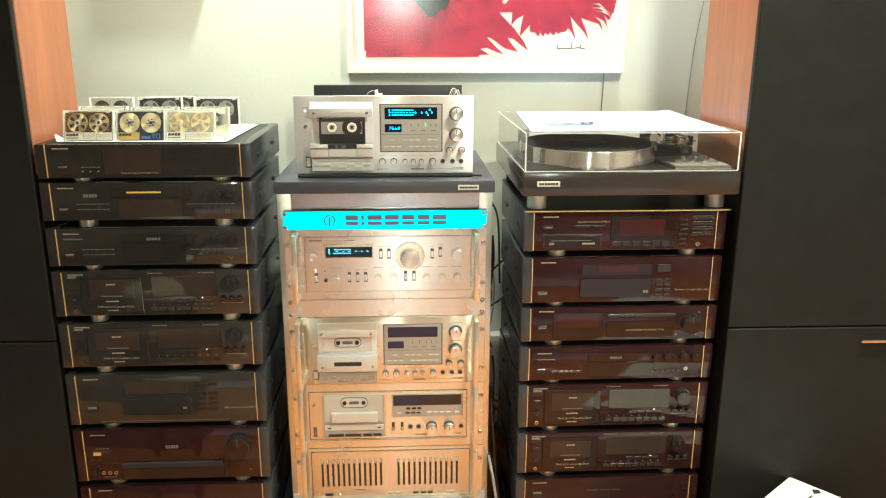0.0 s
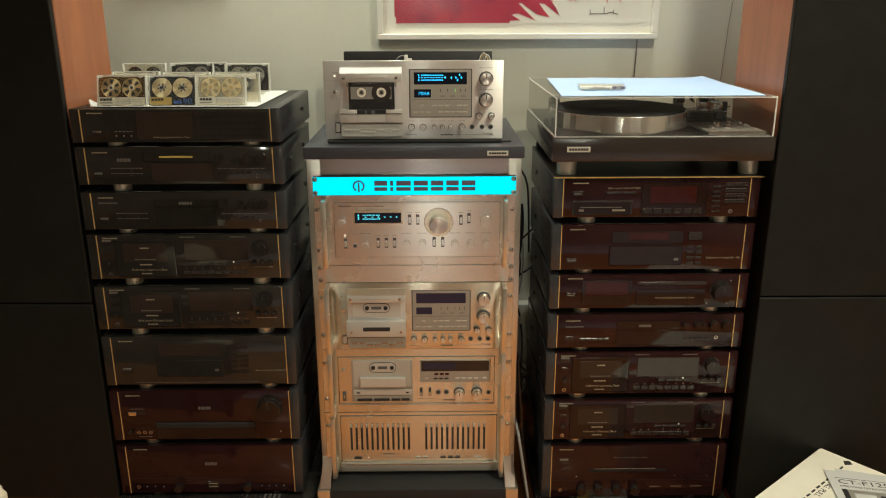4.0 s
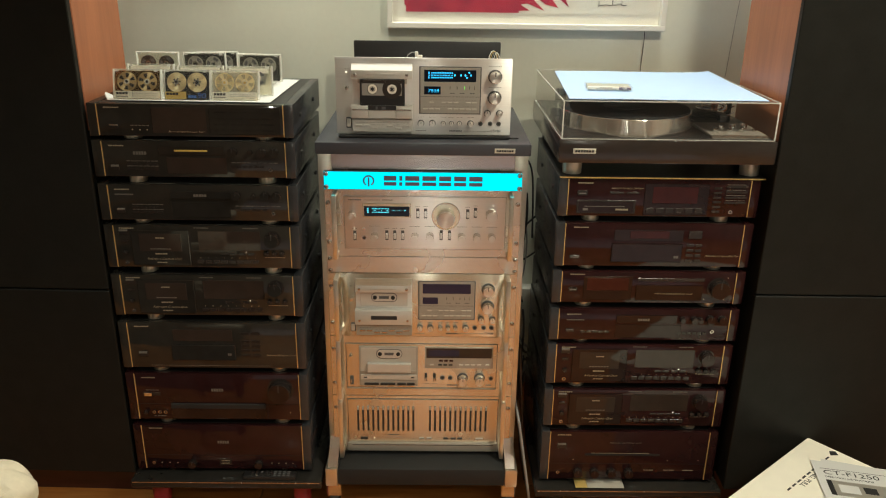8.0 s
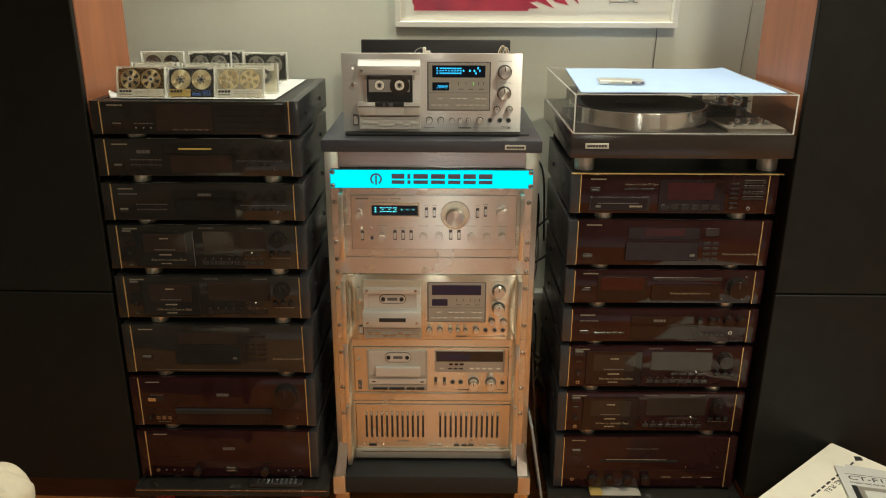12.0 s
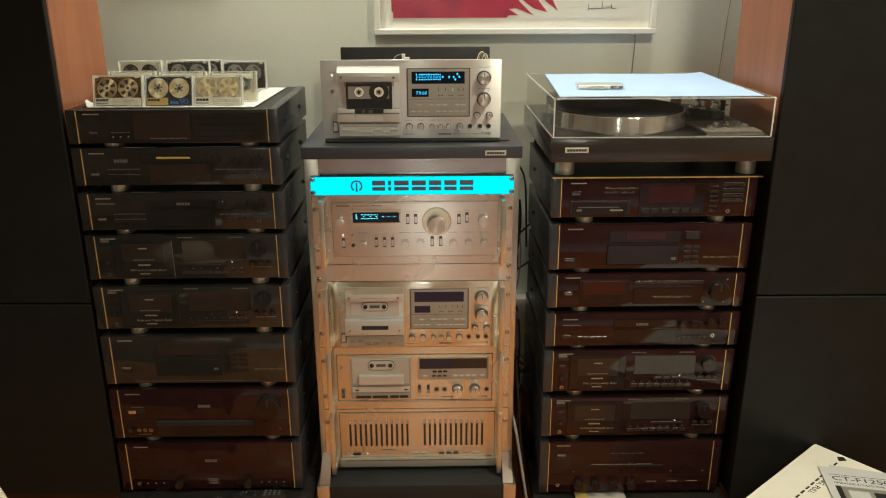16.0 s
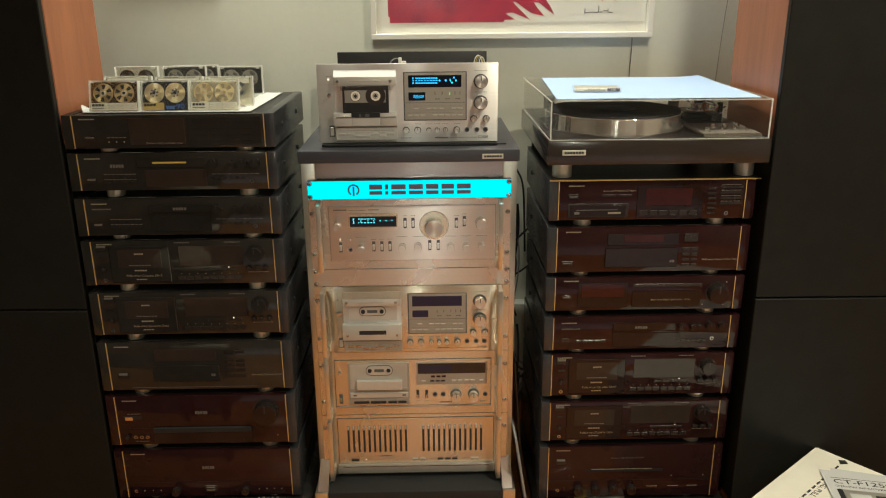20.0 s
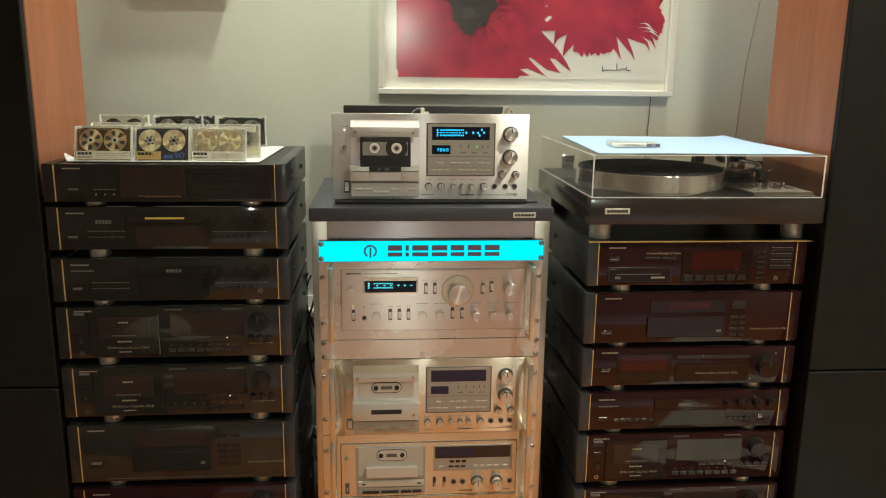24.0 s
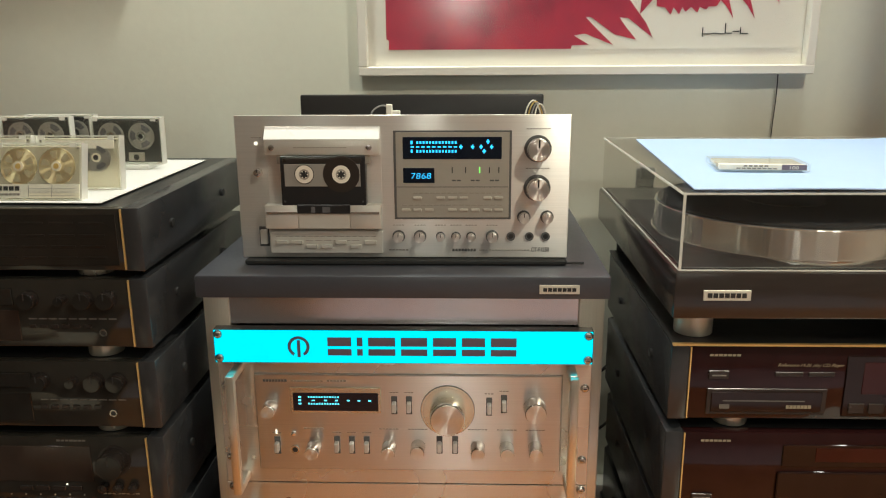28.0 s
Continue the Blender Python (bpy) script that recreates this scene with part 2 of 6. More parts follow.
M["rail"] = brushed("polished_rail", (0.86, 0.82, 0.85), 0.15, (2.0, 2.0, 700))
M["spun"] = surface("turned_metal", (0.80, 0.78, 0.74), 0.18, 1.0, 0.06, 120)
M["case"] = clear("cassette_case_plastic", (0.98, 0.98, 0.96), 0.05, 0.025, 0.012)
M["reelgold"] = brushed("gold_reel_face", (0.98, 0.84, 0.52), 0.36, (60, 60, 60), None, 1.0, 0.8)
M["reelbronze"] = brushed("bronze_reel_face", (0.66, 0.50, 0.26), 0.36, (60, 60, 60), None, 1.0, 0.8)
M["reelsteel"] = brushed("silver_reel_face", (0.30, 0.29, 0.27), 0.30, (60, 60, 60), None, 1.0, 0.5)
M["labelblue2"] = surface("label_bright_blue", (0.06, 0.16, 0.50), 0.4)
M["cassmoke"] = clear("cassette_smoke_plastic", (0.70, 0.55, 0.35), 0.08, 0.03, 0.34, (0.16, 0.10, 0.045))
M["cassclear"] = clear("cassette_clear_plastic", (0.93, 0.90, 0.80), 0.08, 0.03, 0.40, (0.78, 0.74, 0.62))
M["goldshade"] = surface("gold_reel_shadow", (0.46, 0.40, 0.25), 0.5, vary=0.1, scale=60)
M["caserim"] = clear("cassette_case_edge", (0.95, 0.95, 0.92), 0.06, 0.08, 0.50)
M["rug"] = surface("dark_rug_wool", (0.035, 0.030, 0.027), 0.95, vary=0.2, scale=120, relief=0.002)
M["creamplastic"] = surface("silver_grey_plastic", (0.61, 0.595, 0.55), 0.36, 0.35, 0.04, 80)
M["litstrip"] = surface("lit_strip_white", (0.93, 0.92, 0.90), 0.30, 0.0, 0.02, 60)
M["greypanel"] = surface("grey_meter_panel", (0.40, 0.375, 0.325), 0.38, 0.35, 0.06, 80)
M["bluewin"] = surface("blue_black_window", (0.004, 0.008, 0.020), 0.07, vary=0.2, scale=30, rvary=0.02)
M["offwin"] = surface("unlit_blue_window", (0.020, 0.022, 0.055), 0.07, vary=0.2, scale=30, rvary=0.02)
M["vfd"] = glow("vfd_blue", (0.05, 0.55, 1.0), 1.3)
M["vfdcyan"] = glow("vfd_cyan", (0.15, 0.85, 1.0), 1.5)
M["cyan"] = glow("sign_cyan", (0.0, 0.80, 1.0), 0.95)
M["green"] = glow("green_led", (0.25, 1.0, 0.15), 1.2)
M["whiteled"] = glow("white_led", (1.0, 0.9, 0.7), 1.2)
M["signink"] = surface("sign_ink", (0.15, 0.12, 0.17), 0.4, 0.3)
M["clear"] = clear("clear_acrylic", (0.95, 0.95, 0.93), 0.02, 0.03)
M["lid"] = clear("lid_acrylic", (0.985, 0.98, 0.97), 0.02, 0.02, 0.004)
M["lidedge"] = clear("lid_acrylic_edge", (0.92, 0.91, 0.86), 0.06, 0.10, 0.48)
M["picglass"] = clear("picture_glass", (0.99, 0.99, 0.99), 0.17, 0.034)
M["mat"] = surface("felt_mat", (0.010, 0.010, 0.012), 0.85, vary=0.3, scale=300)
M["plinth"] = surface("dark_walnut_plinth", (0.030, 0.023, 0.020), 0.20, vary=0.15, scale=30, stretch=(1, 6, 6), coat=0.3)
M["tapewin"] = surface("smoky_tape_window", (0.13, 0.13, 0.14), 0.12)
M["greykey"] = surface("grey_key_plastic", (0.52, 0.49, 0.43), 0.4, 0.2)
M["tapeclear"] = surface("clear_tape_window", (0.32, 0.31, 0.29), 0.10)
M["mauverug"] = surface("mauve_grey_rug_wool", (0.46, 0.40, 0.45), 0.95, vary=0.2, scale=90, relief=0.002)
M["tapebrown"] = surface("brown_tape", (0.028, 0.02, 0.015), 0.3)
M["labelwhite"] = surface("label_white", (0.86, 0.83, 0.74), 0.6, vary=0.04, scale=50)
M["labelgold"] = surface("label_gold", (0.62, 0.44, 0.14), 0.4, 0.3)
M["cassblack"] = surface("cassette_black", (0.012, 0.012, 0.013), 0.35)
M["casscream"] = surface("cassette_cream", (0.80, 0.75, 0.62), 0.4)
M["bluepaper"] = surface("pale_blue_cloth", (0.40, 0.55, 0.82), 0.8, vary=0.04, scale=40, relief=0.0002)
M["carton"] = surface("white_carton", (0.87, 0.83, 0.71), 0.6, vary=0.06, scale=18, relief=0.0002)
M["beige"] = surface("beige_upholstery", (0.60, 0.53, 0.40), 0.8, vary=0.12, scale=90, relief=0.0006)
M["cream"] = surface("cream_upholstery", (0.80, 0.74, 0.60), 0.75, vary=0.06, scale=60, relief=0.0004)
M["cable"] = surface("black_cable", (0.012, 0.012, 0.012), 0.45)
M["greycable"] = surface("grey_cable", (0.30, 0.30, 0.29), 0.5)
M["redfoot"] = surface("red_foot", (0.28, 0.02, 0.03), 0.35)
M["lampglow"] = glow("lamp_diffuser", (1.0, 0.86, 0.66), 6.0)


def petal_material():
    m, nt, b = material("poppy_red_paint")
    vec = coords(nt, (3.0, 3.0, 3.0))
    d = noise_tex(nt, vec, 4.0, 8, 0.65)
    nt.links.new(ramp(nt, d, [(0.26, (0.17, 0.006, 0.035)), (0.42, (0.34, 0.012, 0.050)), (0.56, (0.47, 0.022, 0.062)), (0.68, (0.55, 0.035, 0.065)), (0.84, (0.62, 0.14, 0.18))]), b.inputs["Base Color"])
    b.inputs["Roughness"].default_value = 0.55
    return m


M["poppy"] = petal_material()


# ---- mesh helpers ----
PLACE = {}


def block(bm, x0, x1, y0, y1, z0, z1, bev=0.0, seg=1):
    made = bmesh.ops.create_cube(bm, size=1.0, matrix=Matrix.Translation(((x0 + x1) / 2, (y0 + y1) / 2, (z0 + z1) / 2)) @ Matrix.Diagonal((abs(x1 - x0), abs(y1 - y0), abs(z1 - z0), 1)))
    if bev:
        edges = {e for v in made["verts"] for e in v.link_edges}
        bmesh.ops.bevel(bm, geom=list(edges), offset=bev, segments=seg, profile=0.5, affect="EDGES")
    return bm


def B(x0, x1, y0, y1, z0, z1, bev=0.0, seg=1):
    return block(bmesh.new(), x0, x1, y0, y1, z0, z1, bev, seg)


TURNS = {"y": Matrix.Rotation(radians(90), 4, "X"), "z": Matrix.Identity(4), "x": Matrix.Rotation(radians(90), 4, "Y")}


def rod(bm, at, r, length, axis="y", seg=24, r2=None, bev=0.0):
    """A cylinder centred at `at`; r2 is the radius at its -y end (axis y) or upper end (axis z)."""
    m = Matrix.Translation(at) @ TURNS[axis]
    made = bmesh.ops.create_cone(bm, cap_ends=True, segments=seg, radius1=r, radius2=r if r2 is None else r2, depth=length, matrix=m)
    if bev:
        caps = [e for e in {e for v in made["verts"] for e in v.link_edges} if any(len(f.verts) > 4 for f in e.link_faces)]
        bmesh.ops.bevel(bm, geom=caps, offset=bev, segments=2, profile=0.5, affect="EDGES")
    return bm


def R(at, r, length, axis="y", seg=24, r2=None, bev=0.0):
    return rod(bmesh.new(), at, r, length, axis, seg, r2, bev)


def tube(points, r, seg=8):
    """A bent round tube through the points, smoothed."""
    pts = [Vector(p) for p in points]
    path = []
    for i in range(len(pts) - 1):
        p0, p1, p2, p3 = pts[max(i - 1, 0)], pts[i], pts[i + 1], pts[min(i + 2, len(pts) - 1)]
        for k in range(6):
            t = k / 6
            path.append(0.5 * ((2 * p1) + (p2 - p0) * t + (2 * p0 - 5 * p1 + 4 * p2 - p3) * t * t + (3 * p1 - p0 - 3 * p2 + p3) * t ** 3))
    path.append(pts[-1])
    bm, rings = bmesh.new(), []
    for i, p in enumerate(path):
        way = (path[min(i + 1, len(path) - 1)] - path[max(i - 1, 0)]).normalized()
        side = way.cross(Vector((0.31, 0.22, 0.92))).normalized()
        up = side.cross(way)
        rings.append([bm.verts.new(p + r * (math.cos(a) * side + math.sin(a) * up)) for a in [2 * math.pi * k / seg for k in range(seg)]])
    for a, b in zip(rings, rings[1:]):
        for k in range(seg):
            bm.faces.new((a[k], a[(k + 1) % seg], b[(k + 1) % seg], b[k]))
    bm.faces.new(rings[0][::-1])
    bm.faces.new(rings[-1])
    return bm


def plate(outline, y0, y1):
    """A flat sheet in x and z, of an outline, from y0 (front) to y1."""
    bm = bmesh.new()
    front = [bm.verts.new((x, y0, z)) for x, z in outline]
    back = [bm.verts.new((x, y1, z)) for x, z in outline]
    bm.faces.new(front)
    bm.faces.new(back[::-1])
    for i in range(len(outline)):
        j = (i + 1) % len(outline)
        bm.faces.new((front[j], front[i], back[i], back[j]))
    bmesh.ops.recalc_face_normals(bm, faces=bm.faces)
    return bm


def finish(name, bm, mat, smooth=True):
    me = bpy.data.meshes.new(name)
    bm.to_mesh(me)
    bm.free()
    me.materials.append(M[mat])
    if smooth:
        me.polygons.foreach_set("use_smooth", [True] * len(me.polygons))
        me.set_sharp_from_angle(angle=radians(32))
    return me


def thing(name, at, label, category, group="", kind=""):
    ob = new(name)
    ob.empty_display_size = 0.05
    ob.location = at
    PLACE[ob] = Matrix.Translation(at)
    return tagged(ob, label, category, group, kind)


def part(name, bm, mat, parent, label=""):
    ob = new(name, finish(name, bm, mat))
    ob.parent = parent
    ob.matrix_parent_inverse = PLACE[parent].inverted()
    PLACE[ob] = Matrix.Identity(4)
    return tagged(ob, label)


def solo(name, bm, mat, label, category, group="", kind=""):
    ob = new(name, finish(name, bm, mat))
    PLACE[ob] = Matrix.Identity(4)
    return tagged(ob, label, category, group, kind)


def words(name, text, at, height, mat, parent, slant=0.0, m=None, align="LEFT", wide=1.0, thin=0.0):
    """Built-in font lettering as a thin mesh, facing -y at `at`, or laid by the pose m."""
    cu = bpy.data.curves.new(name, "FONT")
    cu.body, cu.size, cu.shear, cu.align_x, cu.extrude = text, height * 1.4, slant, align, 0.0002
    cu.offset = -thin * height
    tmp = bpy.data.objects.new(name, cu)
    scene.collection.objects.link(tmp)
    bpy.context.view_layer.update()
    me = bpy.data.meshes.new_from_object(tmp.evaluated_get(bpy.context.evaluated_depsgraph_get()))
    bpy.data.objects.remove(tmp)
    me.transform((m if m is not None else Matrix.Translation(at) @ Matrix.Rotation(radians(90), 4, "X")) @ Matrix.Diagonal((wide, 1, 1, 1)))
    me.materials.clear()
    me.materials.append(M[mat])
    ob = new(name, me)
    ob.parent = parent
    ob.matrix_parent_inverse = PLACE[parent].inverted()
    PLACE[ob] = Matrix.Identity(4)
    return ob


# ---- the room ----
WALL = 0.52
XL, XR, YB = -2.9, 2.9, -4.6
floor = thing("floor", (0, 0, 0), "reddish brown polished wooden plank floor", "floor", kind="structure")
part("subfloor", B(XL - 0.1, XR + 0.1, YB - 0.1, WALL + 0.1, -0.08, -0.012), "seam", floor)
solo("wall_north", B(XL - 0.1, XR + 0.1, WALL, WALL + 0.1, 0, CEIL), "wall", "pale grey-green painted plaster wall behind the hi-fi", "wall", kind="structure")
solo("wall_south", B(XL - 0.1, XR + 0.1, YB - 0.1, YB, 0, CEIL), "roomwall", "plain painted wall at the far end of the room", "wall", kind="structure")
solo("wall_west", B(XL - 0.1, XL, YB, WALL, 0, CEIL), "roomwall", "plain painted side wall of the room", "wall", kind="structure")
solo("wall_east", B(XR, XR + 0.1, YB, WALL, 0, CEIL), "roomwall", "plain painted side wall of the room", "wall", kind="structure")
solo("ceiling", B(XL - 0.1, XR + 0.1, YB - 0.1, WALL + 0.1, CEIL, CEIL + 0.08), "ceiling", "plain white painted ceiling", "ceiling", kind="structure")
for lx, ly, power, tone in DOWNLIGHTS:
    dl = thing("ceiling_downlight", (lx, ly, CEIL), "small round lit ceiling downlight, unseen, placed to fit the light", "ceiling light", "ceiling downlights")
    ring = bmesh.new()
    rod(ring, (lx, ly, CEIL - 0.006), 0.06, 0.012, "z", 32, 0.054)
    part("bezel", ring, "chrome", dl)
    part("diffuser", R((lx, ly, CEIL - 0.0145), 0.044, 0.005, "z", 28), "lampglow", dl)
solo("wall_crack", tube([(0.884, WALL - 0.0003, 1.02), (0.892, WALL - 0.0003, 1.18), (0.902, WALL - 0.0003, 1.34), (0.925, WALL - 0.0003, 1.52), (0.935, WALL - 0.0003, 1.75)], 0.0006, 5), "greyprint", "thin hairline crack in the painted wall", "wall crack", kind="structure")
vent = thing("wall_shelf", (-0.61, WALL, 1.56), "small pale grey wall-mounted box above the cassettes", "wall box")
part("body", B(-0.730, -0.490, WALL - 0.032, WALL, 1.497, 1.70, 0.006, 2), "boxgrey", vent)

# unseen lamp added behind the camera to make the shine on the picture glass and the metal fronts
fl = thing("shine_stand_lamp", (0.03, -3.25, 0), "unseen lit lamp on a stand, added behind the camera for the shine", "floor lamp")
part("base", R((0.03, -3.25, 0.012), 0.14, 0.024, "z", 32, 0.13), "satin", fl)
part("pole", R((0.03, -3.25, 0.79), 0.011, 1.54, "z", 16), "satin", fl)
part("shade", R((0.03, -3.25, 1.615), 0.05, 0.09, "z", 28, 0.045, 0.012), "lampglow", fl)


# ---- tall cabinets at both sides ----
def cabinet(at, turn, width, depth, sign, seam, label):
    """Tall cabinet with black doors and cherry sides; the inner front corner stands at `at`."""
    cab = thing("tall_cabinet", (at[0], at[1], 0), label, "cabinet", "tall cabinets")
    pm = Matrix.Translation((at[0], at[1], 0)) @ Matrix.Rotation(radians(turn), 4, "Z")

    def put(name, x0, x1, y0, y1, z0, z1, mat, bev=0.002, label="", parent=cab):
        if sign < 0:
            x0, x1 = -x1, -x0
        bm = B(x0, x1, y0, y1, z0, z1, bev)
        bm.transform(pm)
        return part(name, bm, mat, parent, label)

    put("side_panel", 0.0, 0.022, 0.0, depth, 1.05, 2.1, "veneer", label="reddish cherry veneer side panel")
    # Lower part of the veneer side, coloured black for the stack's shade.
    put("lower_side_panel", 0.0, 0.022, 0.0, depth, 0.12, 1.0495, "blackdoor", label="lower side panel, blackened for the shade beside the stack")
    put("side_panel", width - 0.022, width, 0.0, depth, 0.12, 2.1, "veneer")
    put("back_panel", 0.022, width - 0.022, depth - 0.012, depth, 0.12, 2.1, "veneer")
    put("top_panel", 0.022, width - 0.022, 0.0, depth - 0.012, 2.08, 2.1, "veneer")
    put("plinth", 0.0, width, 0.065, depth, 0.0, 0.1195, "plinthwood", label="dark red wooden plinth")
    lower = put("door", -0.003 if sign > 0 else 0.0, width - 0.001, -0.020, -0.002, 0.121, seam - 0.002, "blackdoor", label="matt black lower door")
    upper = put("door", -0.003 if sign > 0 else 0.0, width - 0.001, -0.020, -0.002, seam + 0.002, 2.098, "blackdoor", label="matt black upper door")
    if sign > 0:
        put("door_handle", 0.314, 0.390, -0.040, -0.032, 0.648, 0.656, "chrome", 0.002, "small chrome bar handle", lower)
        put("handle_foot", 0.323, 0.329, -0.033, -0.018, 0.649, 0.655, "chrome", 0.001, "", lower)
        put("handle_foot", 0.378, 0.384, -0.033, -0.018, 0.649, 0.655, "chrome", 0.001, "", lower)


cabinet((-0.7705, -0.045), -1.5, 0.62, 0.250, -1, 0.657, "tall cabinet with matt black doors and cherry wood side")
cabinet((0.8060, -0.098), -0.5, 0.62, 0.290, 1, 0.684, "tall cabinet with black handled doors and cherry wood side")

# ---- framed flower print ----
FX0, FX1, FZ0, FZ1, FY = -0.113, 0.686, 1.2430, 1.98, 0.487
pic = thing("framed_picture", (0.285, WALL, FZ0), "white framed print of a large red poppy behind glass", "picture")
for n, (a, b, c, d) in (("frame_bottom", (FX0, FX1, FZ0, FZ0 + 0.016)), ("frame_top", (FX0, FX1, FZ1 - 0.016, FZ1)), ("frame_side", (FX0, FX0 + 0.016, FZ0 + 0.016, FZ1 - 0.016)), ("frame_side", (FX1 - 0.016, FX1, FZ0 + 0.016, FZ1 - 0.016))):
    part(n, B(a, b, FY, WALL - 0.001, c, d, 0.0015), "frame", pic)
part("mount_board", B(FX0 + 0.016, FX1 - 0.016, FY + 0.021, FY + 0.027, FZ0 + 0.016, FZ1 - 0.016), "frame", pic, "white mount board")
AX0, AX1, AZ0, AZ1, AY = -0.066, 0.662, 1.287, 1.94, FY + 0.0195
part("print_sheet", B(AX0, AX1, AY, AY + 0.0012, AZ0, AZ1), "artpaper", pic, "cream art paper")


def torn_edge(points, spikes, depth, rng):
    """A ragged brush-stroke edge along a polyline, with spikes to its right-hand side."""
    out = []
    for (a, b), n in zip(zip(points, points[1:]), spikes):
        ax, az, bx_, bz = *a, *b
        ln = math.hypot(bx_ - ax, bz - az)
        nx, nz = (bz - az) / ln, -(bx_ - ax) / ln
        for k in range(n):
            t0, t1 = k / n, (k + 0.35 + 0.4 * rng.random()) / n
            g = depth * (0.3 + 0.7 * rng.random())
            out.append((ax + (bx_ - ax) * t0, az + (bz - az) * t0))
            out.append((ax + (bx_ - ax) * t1 + nx * g, az + (bz - az) * t1 + nz * g))
    out.append(points[-1])
    return out


rng = random.Random(5)
lower = [(AX0 + 0.006, AZ0 + 0.001), (0.264, AZ0 + 0.001), (0.265, 1.294), (0.295, 1.295), (0.268, 1.311), (0.288, 1.314), (0.338, 1.294), (0.308, 1.322), (0.288, 1.342), (0.297, 1.342), (0.340, 1.312), (0.378, 1.303), (0.357, 1.327), (0.347, 1.341), (0.362, 1.340), (0.407, 1.306), (0.394, 1.331), (0.366, 1.367), (0.334, 1.398), (0.322, 1.410)]
part("petal_shape", plate(lower + [(0.330, 1.420), (0.330, AZ1), (AX0 + 0.002, AZ1), (AX0 + 0.002, 1.306), (AX0 + 0.007, 1.304)], AY - 0.0006, AY - 0.0001), "poppy", pic, "crimson poppy petals")
fringe = [(0.3205, 1.412), (0.359, 1.413), (0.357, 1.385), (0.355, 1.372), (0.370, 1.394), (0.391, 1.404), (0.384, 1.372), (0.382, 1.346), (0.396, 1.362), (0.410, 1.378)]
fringe += torn_edge([(0.410, 1.378), (0.425, 1.357), (0.500, 1.358), (0.520, 1.369)], (1, 5, 1), 0.013, rng)
for tip, dip, dz in ((0.544, 0.520, 0.066), (0.581, 0.551, 0.058), (0.622, 0.590, 0.028), (0.636, 0.616, 0.020)):
    base = 1.338 + max(0.0, tip - 0.585) * 0.62
    fringe += [(tip - 0.013, base + 0.020), (tip, base), (tip - 0.008, base + 0.026), (dip + 0.006, base + 0.024 + dz * 0.6)]
fringe += torn_edge([(0.636, 1.392), (0.650, 1.420), (0.656, 1.447), (0.634, 1.478), (0.643, 1.500), (0.630, 1.511), (0.656, 1.511)], (3, 2, 2, 1, 1, 1), 0.007, rng)
part("petal_shape", plate(fringe + [(0.656, AZ1), (0.300, AZ1), (0.300, 1.425)], AY - 0.0010, AY - 0.00065), "poppy", pic)
for cx, cz, w, h in ((0.339, 1.443, 0.011, 0.008), (0.333, 1.475, 0.004, 0.002), (0.612, 1.425, 0.030, 0.0012), (0.620, 1.416, 0.026, 0.0010), (0.606, 1.436, 0.022, 0.0010)):
    part("paper_fleck", plate([(cx - w, cz - h * 0.4), (cx - w * 0.2, cz - h), (cx + w, cz + h * 0.6 - (0.016 if w > 0.02 else 0)), (cx + w * 0.1, cz + h)], AY - 0.0013, AY - 0.00105), "artpaper", pic)
heart = []
for k in range(300):
    a = 2 * math.pi * k / 300
    r = 0.054 + 0.006 * math.sin(3 * a + 0.6) + 0.004 * math.sin(7 * a + 1) + 0.016 * rng.random() ** 2 * (1 if k % 2 == 0 else 0.15)
    heart.append((0.134 + 1.06 * r * math.cos(a), 1.470 + 1.10 * r * math.sin(a)))
part("flower_heart", plate(heart, AY - 0.0014, AY - 0.0011), "inkwash", pic, "black speckled flower heart")
specks = bmesh.new()
for k in range(70):
    a, r = rng.uniform(0, 6.28), 0.062 * rng.random() ** 0.8
    s_ = rng.uniform(0.0003, 0.0009)
    rod(specks, (0.132 + 0.8 * r * math.cos(a), AY - 0.0016, 1.455 + r * math.sin(a)), s_, 0.0003, "y", 6)
part("pale_specks", specks, "artpaper", pic)
dark = bmesh.new()
for k in range(260):
    a, r = rng.uniform(0, 6.28), 0.050 + 0.085 * rng.random() ** 1.8
    s_ = rng.uniform(0.0005, 0.0026) * (1.3 - r * 6)
    rod(dark, (0.140 + 1.25 * r * math.cos(a), AY - 0.0012, 1.462 + 0.8 * r * math.sin(a)), max(s_, 0.0004), 0.0003, "y", 7)
part("ink_spatter", dark, "inkwash", pic)
for k in range(12):
    a = rng.uniform(-2.6, 0.9)
    r0, ln, wd = rng.uniform(0.060, 0.085), rng.uniform(0.03, 0.07), rng.uniform(0.0008, 0.0022)
    ca, sa = math.cos(a), math.sin(a)
    pts = [(0.135 + ca * q - sa * o, 1.468 + sa * q + ca * o) for q, o in ((r0, -wd), (r0 + ln, -wd * 0.1), (r0 + ln, wd * 0.1), (r0, wd))]
    part("dark_vein", plate(pts, AY - 0.00125 - 0.000006 * k, AY - 0.00106), "veinwash", pic)
sig = bmesh.new()
sx = 0.492
for w, h, dz in ((0.002, 0.016, -0.004), (0.012, 0.002, 0.0), (0.010, 0.002, 0.001), (0.012, 0.002, 0.0), (0.002, 0.018, 0.001), (0.010, 0.002, 0.001), (0.012, 0.002, 0.004), (0.002, 0.012, 0.0), (0.012, 0.002, 0.0)):
    block(sig, sx, sx + w, AY - 0.0008, AY - 0.0002, 1.311 + dz, 1.311 + dz + h)
    sx += w + 0.0008
part("signature_mark", sig, "ink", pic)
glass = part("glass_pane", B(FX0 + 0.0165, FX1 - 0.0165, FY + 0.010, FY + 0.0115, FZ0 + 0.0165, FZ1 - 0.0165), "picglass", pic)
glass.visible_shadow = False


